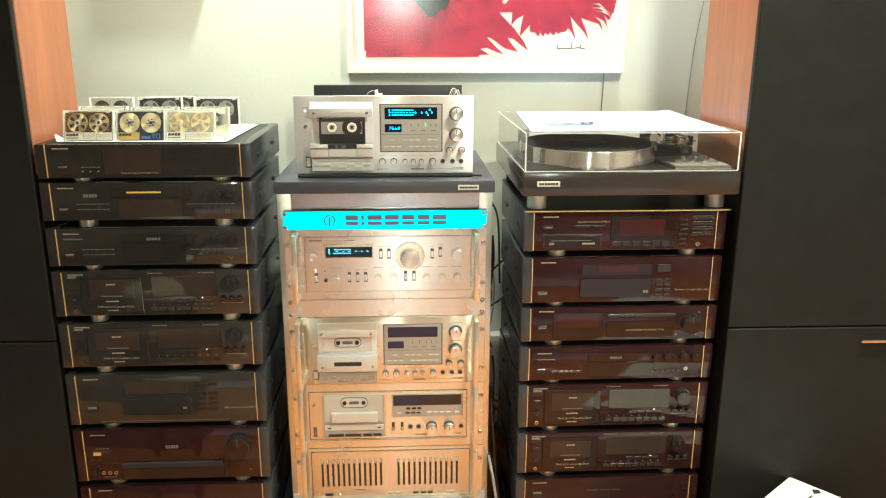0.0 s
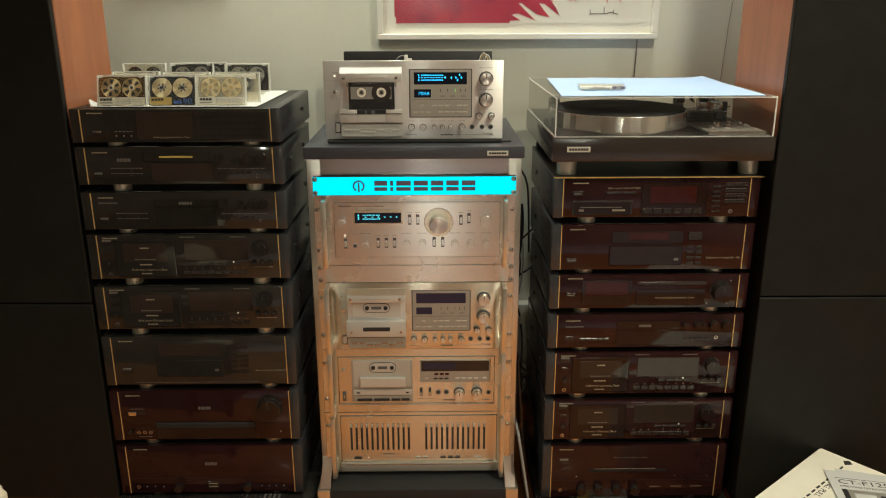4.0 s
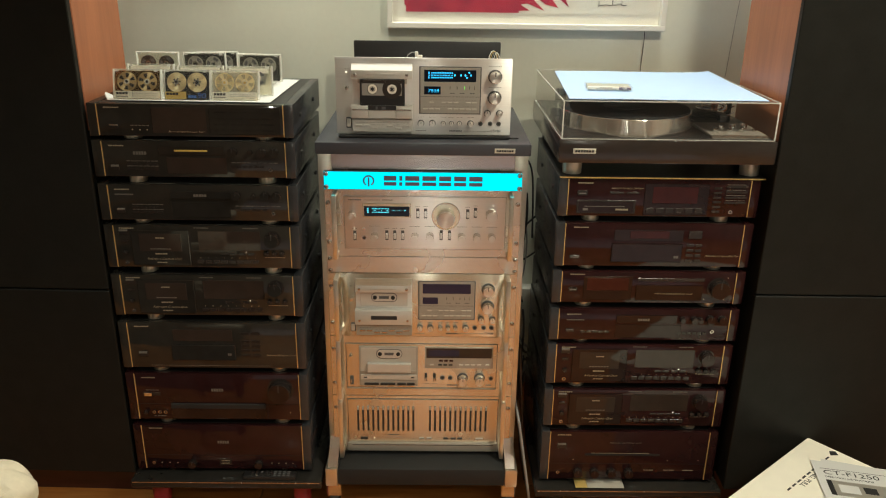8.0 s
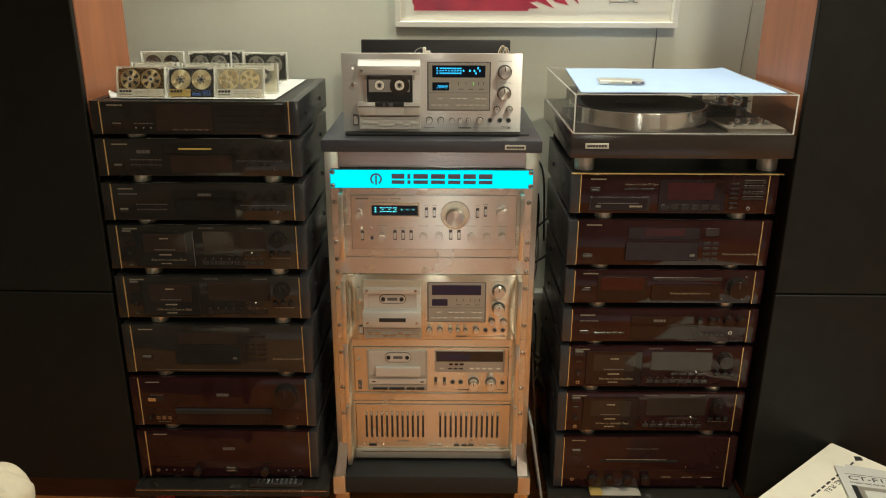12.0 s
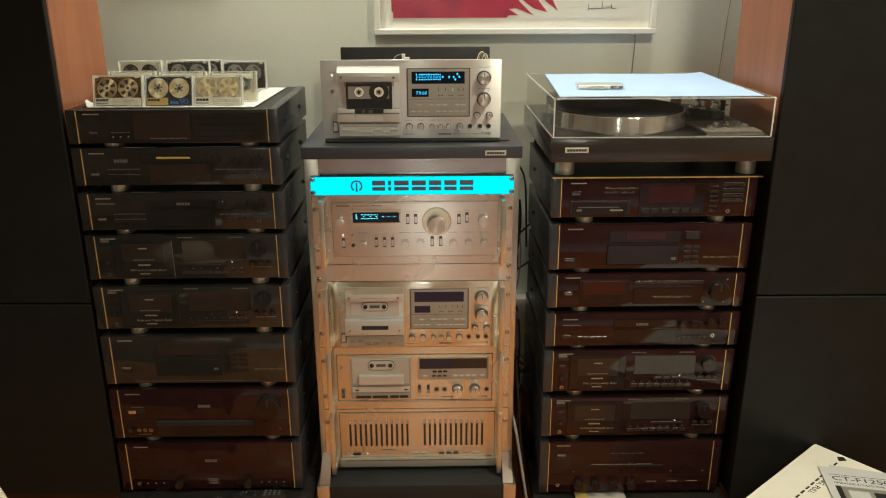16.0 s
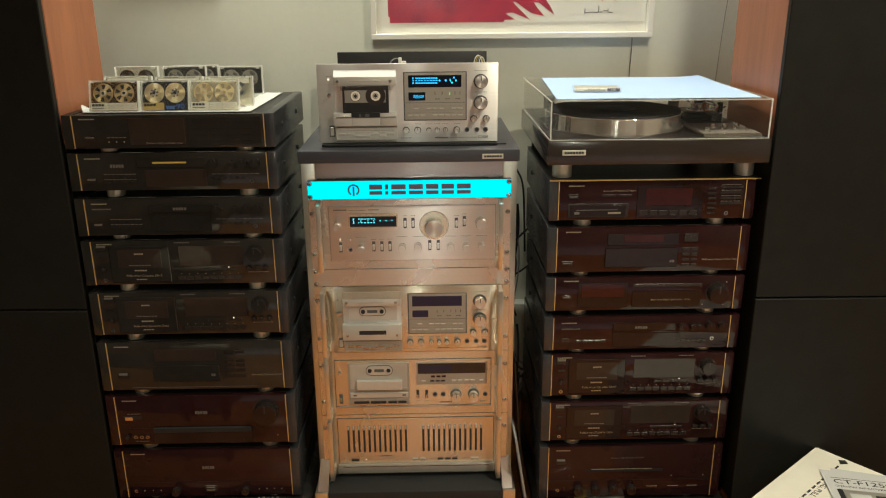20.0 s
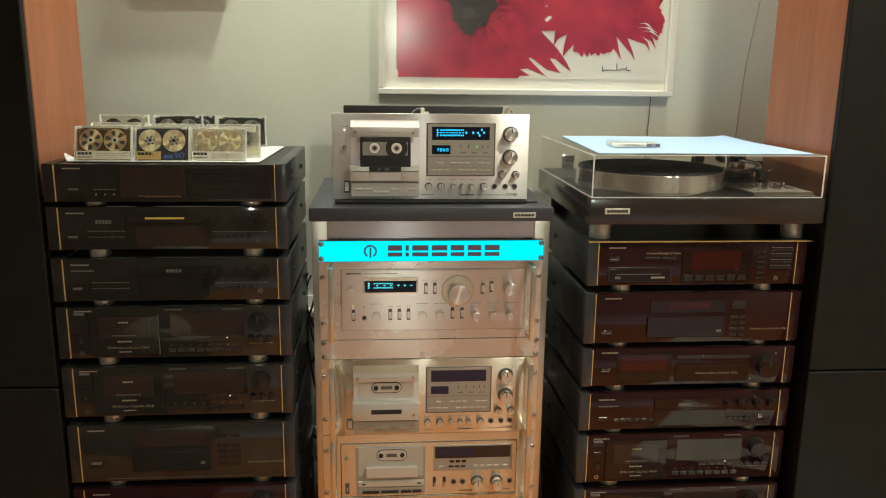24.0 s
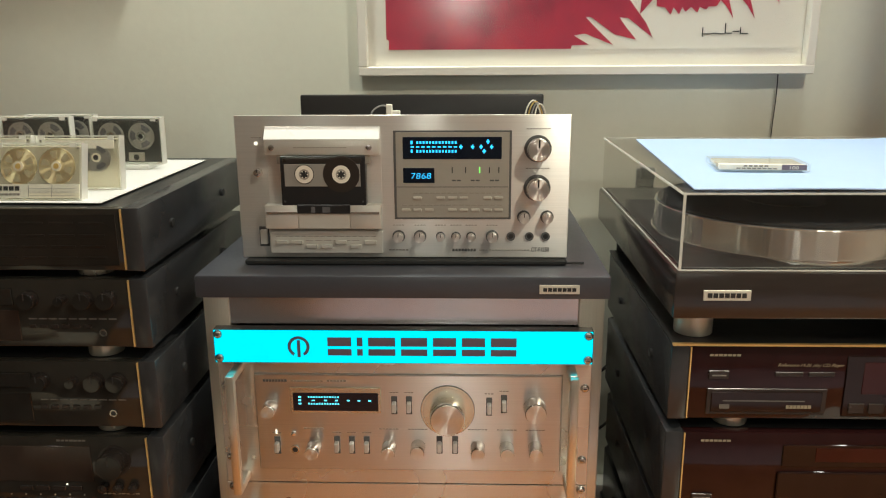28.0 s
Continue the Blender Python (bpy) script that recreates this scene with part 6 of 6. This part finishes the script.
TAPE = {
    "smoke": ("cassmoke", "reelbronze", "casscream", "tapebrown", 0.0222, "smoky cassette with gold open reels and pale label"),
    "black": ("cassblack", "reelgold", "labelgold", "cassblack", 0.0222, "black cassette with gold reels and blue and gold label"),
    "clear": ("cassclear", "reelgold", "labelwhite", "goldshade", 0.0222, "clear cassette with gold reels in its case"),
    "white": ("cassclear", "reelsteel", "labelwhite", "tapewin", 0.0180, "white cassette in clear case standing behind"),
    "dark": ("cassblack", "reelsteel", "cassblack", "tapewin", 0.0200, "black cassette with silver reels in clear case"),
    "glassy": ("case", "tapebrown", "case", "tapewin", 0.0200, "transparent cassette with dark tape packs"),
}


def cassette(x, y, style, lean=6, turn=0.0, z=TOP + 0.0012, w=0.109, h=0.0695):
    """A cassette standing in its clear case, seen from its face."""
    body, reel, label, gap, rr, said = TAPE[style]
    c = thing("cassette", (x, y, z), said, "cassette", "cassettes on the stack")
    m = Matrix.Translation((x, y, z)) @ Matrix.Rotation(radians(turn), 4, "Z") @ Matrix.Rotation(radians(-lean), 4, "X")
    hw = w / 2
    shell = part("shell", laid(B(-hw + 0.0032, hw - 0.0032, 0.0032, 0.0125, 0.0030, h - 0.0032, 0.0015), m), body, c)
    shell.visible_shadow = style != "glassy"
    for sx in (-hw + 0.0062, hw - 0.0062):
        for sz in (h - 0.0066,):
            part("shell_screw", laid(R((sx, 0.0029, sz), 0.0012, 0.0008, "y", 10), m), "ink" if style in ("white", "smoke", "clear") else "steel", shell)
    for sx in (-0.0232, 0.0232):
        rz = h * 0.595
        spot = m @ Matrix.Translation((sx, 0.0022, rz))
        rl = part("reel", laid(R((0, 0, 0), rr, 0.0012, "y", 40), m.to_3x3().to_4x4()), reel, c)
        rl.location = spot.translation
        PLACE[rl] = Matrix.Translation(spot.translation)
        part("hub", laid(R((sx, 0.0010, rz), 0.0060, 0.0014, "y", 20), m), "casscream" if style in ("smoke", "clear", "white") else "steel", rl)
        part("hub_hole", laid(R((sx, 0.0002, rz), 0.0034, 0.0008, "y", 12), m), "labelgold" if style == "clear" else "ink", rl)
        if style != "black":
            n = 3 if style in ("dark", "white", "glassy") else 6
            for k in range(n):
                a0 = 360.0 * k / n + 20 + 400 * sx
                bm = plate(sector(0.0092, rr * 0.84, a0, a0 + (56 if n == 3 else 27)), 0.0010, 0.0020)
                bm.transform(m @ Matrix.Translation((sx, 0, rz)))
                part("reel_opening", bm, gap, rl)
        else:
            for k in range(6):
                bm = plate(sector(0.0062, 0.0094, 60 * k, 60 * k + 24), 0.0010, 0.0020)
                bm.transform(m @ Matrix.Translation((sx, 0, rz)))
                part("reel_opening", bm, gap, rl)
    if style in ("smoke", "black", "clear"):
        part("label", laid(B(-hw + 0.0034, hw - 0.0034 if style != "black" else -0.002, 0.0008, 0.0030, 0.0032, h * 0.285), m), label, c, "pale paper label" if style != "black" else "gold paper label")
        mark = bmesh.new()
        for k in range(4):
            block(mark, -hw + 0.0065 + k * 0.0070, -hw + 0.0120 + k * 0.0070, 0.0002, 0.0010, h * 0.175, h * 0.25)
        part("maker_mark", laid(mark, m), "ink", c)
        if style == "black":
            words("lettering", "90", (0, 0, 0), 0.0120, "labelblue2", c, m=m @ Matrix.Translation((0.024, 0.0008, 0.0055)) @ Matrix.Rotation(radians(90), 4, "X"), wide=1.2)
            lab = bmesh.new()
            for k in range(3):
                block(lab, 0.003 + k * 0.0065, 0.0085 + k * 0.0065, 0.0010, 0.0020, 0.0055, 0.0120)
            part("print", laid(lab, m), "labelblue2", c)
        else:
            part("label_tint", laid(B(-0.012, hw - 0.0036, 0.0003, 0.0007, 0.0034, h * 0.13), m), "casscream", c)
            lines = bmesh.new()
            for k in range(3):
                block(lines, -0.010, 0.046, 0.0000, 0.0006, 0.0060 + k * 0.0042, 0.0063 + k * 0.0042)
            for k in range(6):
                block(lines, -hw + 0.0065 + k * 0.0046, -hw + 0.0104 + k * 0.0046, 0.0002, 0.0007, 0.0062, 0.0088)
            for xa in (-0.0105, 0.018):
                block(lines, xa, xa + 0.0004, 0.0000, 0.0006, 0.0040, h * 0.27)
            part("print", laid(lines, m), "softprint", c)
    if style == "white":
        part("label", laid(B(-hw + 0.008, hw - 0.008, 0.0012, 0.0030, h * 0.76, h * 0.92), m), "labelwhite", c)
    if style == "dark":
        part("corner_label", laid(B(0.002, 0.026, 0.0010, 0.0028, 0.0050, h * 0.25), m), "greypanel", c)
        part("label_mark", laid(R((0.014, 0.0006, h * 0.15), 0.0042, 0.0008, "y", 16), m), "ink", c)
    case = bmesh.new()
    block(case, -hw, hw, -0.0012, 0.0, 0, h)
    block(case, -hw, hw, 0.0150, 0.0162, 0, h)
    o = part("case_front", laid(case, m), "case", c)
    o.visible_shadow = False
    rim = bmesh.new()
    block(rim, -hw, -hw + 0.0014, 0.0001, 0.0149, 0.0, h)
    block(rim, hw - 0.0014, hw, 0.0001, 0.0149, 0.0, h)
    block(rim, -hw + 0.0015, hw - 0.0015, 0.0001, 0.0149, 0.0, 0.0014)
    block(rim, -hw + 0.0015, hw - 0.0015, 0.0001, 0.0149, h - 0.0014, h)
    for sx in (-1, 1):
        block(rim, sx * (hw - 0.010) - 0.004, sx * (hw - 0.010) + 0.004, -0.0022, -0.0013, h - 0.0060, h - 0.0005)
    o = part("case_rim", laid(rim, m), "caserim", c)
    o.visible_shadow = False


cassette(-0.6570, -0.029, "smoke", 15)
cassette(-0.5425, -0.031, "black", 15, w=0.106)
cassette(-0.4330, -0.030, "clear", 15)
cassette(-0.6490, 0.046, "white", 8, z=TOP + 0.0030)
cassette(-0.5310, 0.044, "white", 8, z=TOP + 0.0012)
cassette(-0.4150, 0.040, "white", 8, z=TOP + 0.0012)
for k in range(3):
    flat = thing("cassette_case", (-0.694 + 0.122 * k, 0.242, TOP + 0.001), "clear cassette case lying flat under a standing cassette", "cassette case", "flat cassette cases")
    part("case", B(-0.752 + 0.122 * k, -0.636 + 0.122 * k, 0.208, 0.277, TOP + 0.0011, TOP + 0.0080, 0.001), "caserim", flat)
BACK = TOP + 0.0084
cassette(-0.6940, 0.235, "glassy", 2, z=BACK)
cassette(-0.5720, 0.233, "dark", 2, z=BACK)
cassette(-0.5480, 0.262, "dark", 2, z=BACK)
cassette(-0.4260, 0.215, "dark", 2, turn=-3, z=BACK)

# ---- carton and manual at the right ----
BC, BA, BS = (1.0004, -0.1214), 219.8, 0.9880
bmx = Matrix.Translation((BC[0], BC[1], 0.0165)) @ Matrix.Rotation(radians(BA), 4, "Z") @ Matrix.Scale(BS, 4)
carton = thing("carton", (BC[0], BC[1], 0), "white cardboard carton with black tear-strip print", "box")
part("box_body", laid(B(0, 0.56, 0, 0.46, -0.0166, 0.2655, 0.003), bmx), "carton", carton)
part("lid_flap", laid(B(-0.004, 0.562, -0.004, 0.228, 0.2659, 0.2700, 0.001), bmx), "carton", carton)
part("lid_flap", laid(B(-0.002, 0.560, 0.231, 0.463, 0.2659, 0.2700, 0.001), bmx), "carton", carton)
dash = bmesh.new()
for k in range(9):
    block(dash, 0.040 + k * 0.024, 0.056 + k * 0.024, 0.0685, 0.0730, 0.2699, 0.2705)
part("tear_strip_dashes", laid(dash, bmx), "ink", carton)
arrow = bmesh.new()
av_ = [arrow.verts.new((x, y, 0.2706)) for x, y in ((0.014, 0.059), (0.030, 0.071), (0.014, 0.083), (0.003, 0.071))]
arrow.faces.new(av_)
part("arrow_print", laid(arrow, bmx), "ink", carton)
words("lettering", "OPENING, PULL", (0, 0, 0), 0.013, "ink", carton, m=bmx @ Matrix.Translation((0.078, 0.0780, 0.2703)))
manual = thing("instruction_manual", (1.04, -0.29, 0.2843), "white printed operating manual lying on the carton", "booklet")
mm = Matrix.Translation((0.9599, -0.2222, 0.2843)) @ Matrix.Rotation(radians(-11), 4, "Z") @ Matrix.Rotation(radians(1), 4, "Y") @ Matrix.Scale(BS, 4)
part("pages", laid(B(0.0, 0.205, -0.29, 0.0, 0.0, 0.004, 0.0005), mm), "paper", manual)
part("cover", laid(B(-0.002, 0.207, -0.292, 0.002, 0.0042, 0.0048), mm), "paper", manual)
words("lettering", "CT-F1250", (0, 0, 0), 0.0165, "ink", manual, m=mm @ Matrix.Translation((0.017, -0.050, 0.0049)), wide=1.36)
words("lettering", "OPERATING INSTRUCTIONS", (0, 0, 0), 0.0062, "ink", manual, m=mm @ Matrix.Translation((0.017, -0.064, 0.0049)))
part("rule", laid(B(0.014, 0.19, -0.0285, -0.0275, 0.0048, 0.0052), mm), "ink", manual)
part("cover_photo", laid(B(0.016, 0.150, -0.131, -0.074, 0.0048, 0.0052), mm), "greypanel", manual, "grey picture of a cassette deck")
part("photo_edge", laid(B(0.016, 0.028, -0.131, -0.074, 0.0053, 0.0056), mm), "ink", manual)
part("photo_detail", laid(B(0.040, 0.085, -0.118, -0.088, 0.0053, 0.0056), mm), "paper", manual)
part("photo_detail", laid(B(0.095, 0.125, -0.112, -0.088, 0.0053, 0.0056), mm), "ink", manual)

sheet = thing("loose_leaflet", (0.98, -0.22, 0.2835), "white printed leaflet sticking out under the manual", "leaflet")
lm = Matrix.Translation((0.9905, -0.2084, 0.2835)) @ Matrix.Rotation(radians(-18), 4, "Z") @ Matrix.Scale(BS, 4)
part("page", laid(B(0.0, 0.20, -0.28, 0.0, 0.0, 0.0007), lm), "paper", sheet)
lines = bmesh.new()
for k in range(7):
    block(lines, 0.028 + k * 0.010, 0.036 + k * 0.010, -0.022, -0.016, 0.0006, 0.0009)
part("print", laid(lines, lm), "darkprint", sheet)

# Unseen rugs, added to tone what the metal and lacquer fronts reflect.
solo("rug", B(-0.60, 1.90, -4.2, -1.90, 0.0, 0.010, 0.004), "mauverug", "unseen mauve grey rug added behind the camera to tint metal reflections", "rug")
solo("rug", B(-2.4, -0.62, -3.9, -0.88, 0.0, 0.011, 0.004), "rug", "unseen dark rug added at the left to darken lacquer reflections", "rug")

# ---- upholstered stool at the left ----
seat = thing("upholstered_stool", (-0.694, -0.75, 0), "cream upholstered stool with rounded pad on dark legs", "stool")
part("seat_pad", B(-0.86, -0.528, -0.86, -0.640, 0.430, 0.500, 0.032, 5), "cream", seat)
part("seat_frame", B(-0.84, -0.56, -0.84, -0.66, 0.395, 0.4295, 0.004, 2), "satin", seat)
for fx in (-0.82, -0.58):
    for fy in (-0.82, -0.68):
        part("leg", R((fx, fy, 0.1972), 0.016, 0.3945, "z", 16, 0.021), "satin", seat)
cus = thing("knotted_cushion", (-0.75, -0.725, 0.50), "beige soft cushion with gathered folds on the stool", "cushion")
bm = bmesh.new()
bmesh.ops.create_uvsphere(bm, u_segments=64, v_segments=40, radius=1.0)
for v in bm.verts:
    a = math.atan2(v.co.y, v.co.x)
    squash = math.copysign(abs(v.co.z) ** 0.75, v.co.z)
    wave = 0.35 * v.co.z
    crease = sum(dp * math.exp(-((a - at_ - wave) / wd) ** 2) for at_, wd, dp in ((-0.55, 0.07, -0.12), (-1.35, 0.08, -0.14), (0.5, 0.09, -0.10), (-2.2, 0.1, -0.08), (1.6, 0.1, -0.1)))
    fold = 1 + 0.03 * math.sin(5 * a + 3 * v.co.z) + 0.04 * noise.noise(v.co * 2.3) + crease
    v.co = Vector((-0.752 + 0.094 * v.co.x * fold, -0.725 + 0.088 * v.co.y * fold, 0.551 + 0.050 * squash * (1 + 0.6 * crease)))
part("cushion_body", bm, "beige", cus)

# ---- cables and odds and ends behind ----
def cable(points, r=0.003, mat="cable", label="thin black cable hanging behind the hi-fi"):
    return solo("cable", tube(points, r, 8), mat, label, "cable", "loose cables")


Wy = WALL - 0.006
cable([(0.262, Wy, 0.93), (0.285, Wy, 0.90), (0.31, Wy, 0.86), (0.33, Wy - 0.01, 0.80), (0.34, Wy, 0.60)])
cable([(0.262, Wy, 0.80), (0.30, Wy, 0.76), (0.315, Wy, 0.70), (0.29, Wy - 0.02, 0.55), (0.27, Wy - 0.02, 0.40)], 0.0045)
cable([(0.26, 0.42, 0.70), (0.285, 0.42, 0.62), (0.29, 0.42, 0.52), (0.27, 0.42, 0.44)], 0.006)
cable([(0.40, Wy, 0.72), (0.33, Wy - 0.01, 0.66), (0.28, Wy - 0.01, 0.60), (0.262, Wy, 0.50)])
cable([(0.44, Wy, 0.64), (0.35, Wy - 0.02, 0.56), (0.29, Wy - 0.02, 0.52)], 0.0028)
cable([(-0.30, Wy, 0.63), (-0.31, Wy, 0.55), (-0.29, Wy - 0.03, 0.42), (-0.275, Wy - 0.06, 0.30), (-0.30, Wy - 0.08, 0.15), (-0.33, Wy - 0.1, 0.01)], 0.0055, "greycable", "grey mains cable hanging behind the stack")
cable([(-0.27, Wy, 0.56), (-0.30, Wy - 0.02, 0.50), (-0.34, Wy - 0.01, 0.47), (-0.36, Wy, 0.40)], 0.0045)
cable([(-0.26, Wy, 0.50), (-0.29, Wy - 0.02, 0.46), (-0.35, Wy - 0.01, 0.52)], 0.0035)
cable([(-0.265, Wy - 0.02, 0.36), (-0.29, Wy - 0.04, 0.27), (-0.28, Wy - 0.06, 0.20), (-0.30, Wy - 0.08, 0.02)], 0.005)
cable([(0.634, Wy, 1.245), (0.6345, Wy, 1.20), (0.632, Wy, 1.10), (0.633, Wy, 0.80)], 0.0010)
for k in range(6):
    a = 0.6 * k
    cable([(0.26 + 0.01 * k, 0.44 - 0.02 * k, 0.33 - 0.012 * k), (0.29 + 0.012 * math.sin(a), 0.40 - 0.03 * k, 0.30 - 0.02 * k + 0.02 * math.cos(a)), (0.33, 0.38, 0.28 - 0.02 * k), (0.37 + 0.01 * k, 0.42, 0.31 - 0.02 * k)], 0.0038, "cable" if k % 3 else "greycable", "tangled cable behind the rack")
for k in range(4):
    cable([(-0.255, 0.42 - 0.02 * k, 0.36 - 0.03 * k), (-0.285, 0.40, 0.335 - 0.03 * k), (-0.32, 0.43, 0.36 - 0.035 * k)], 0.0038, "cable" if k % 2 else "greycable", "tangled cable behind the rack")
crng = random.Random(21)
for side, count in ((1, 7), (-1, 6)):
    for k in range(count):
        top, drop, ph = crng.uniform(0.34, 0.80), crng.uniform(0.16, 0.30), crng.uniform(0, 6.28)
        xm, ym = side * crng.uniform(0.276, 0.292), crng.uniform(0.27, 0.37)
        pts = [(xm + 0.014 * math.sin(ph + 4.2 * q), ym + 0.03 * math.cos(ph + 2.5 * q), top - drop * q + 0.02 * math.sin(ph * 2 + 6 * q)) for q in [n / 11 for n in range(12)]]
        cable(pts, crng.choice((0.0020, 0.0026, 0.0034)), "greycable" if k % 3 == 0 else "cable", "looped signal cable hanging beside the rack")
plug = thing("wall_socket", (-0.303, WALL, 0.64), "white plug in a wall socket behind the stack", "wall socket")
part("face_plate", B(-0.335, -0.268, WALL - 0.009, WALL, 0.615, 0.685, 0.002, 2), "frame", plug)
part("plug_body", B(-0.314, -0.292, WALL - 0.045, WALL - 0.0092, 0.632, 0.652, 0.003, 2), "labelwhite", plug)
strip = thing("power_strip", (0.30, 0.44, 0.375), "white power strip fixed low on the wall behind the rack", "power strip")
part("body", B(0.258, 0.52, WALL - 0.045, WALL - 0.001, 0.395, 0.44, 0.004, 2), "frame", strip)
solo("baseboard", B(-0.79, 0.75, WALL - 0.014, WALL - 0.0005, 0.0, 0.10, 0.002), "veneer", "wooden baseboard along the wall", "baseboard", kind="structure")
for xa, ya, tall, lean, tip, mat, lab in ((0.303, 0.00, 0.295, 9.0, 0, "greycable", "thin pale board leaning beside the stack"), (0.298, 0.13, 0.42, 4.0, 4, "sidegloss", "thin black board leaning beside the stack")):
    bm = B(-0.003, 0.003, -0.07, 0.07, 0, tall, 0.001)
    bm.transform(Matrix.Translation((xa, ya, 0)) @ Matrix.Rotation(radians(-lean), 4, "Y") @ Matrix.Rotation(radians(-tip), 4, "X"))
    low = min(v.co.z for v in bm.verts)
    bm.transform(Matrix.Translation((0, 0, 0.001 - low)))
    solo("leaning_board", bm, mat, lab, "board", "boards leaning beside the stack")

# ---- floor planks ----
PW, made = 0.115, {}
y = WALL - 0.002
prng = random.Random(11)
while y - PW > YB:
    x = XL + 0.002 - prng.uniform(0.0, 0.9)
    while x < XR:
        ln = 1.45
        a, b = max(x, XL + 0.002), min(x + ln, XR - 0.002)
        if b - a > 0.05:
            key = round(b - a, 3)
            if key not in made:
                bm = B(-(key - 0.003) / 2, (key - 0.003) / 2, -PW / 2 + 0.001, PW / 2 - 0.001, -0.012, 0.0, 0.0012)
                made[key] = finish("plank", bm, "floorwood", False)
            p = new("plank", made[key])
            p.parent = floor
            p.location = ((a + b) / 2, y - PW / 2, 0.0)
        x += ln
    y -= PW
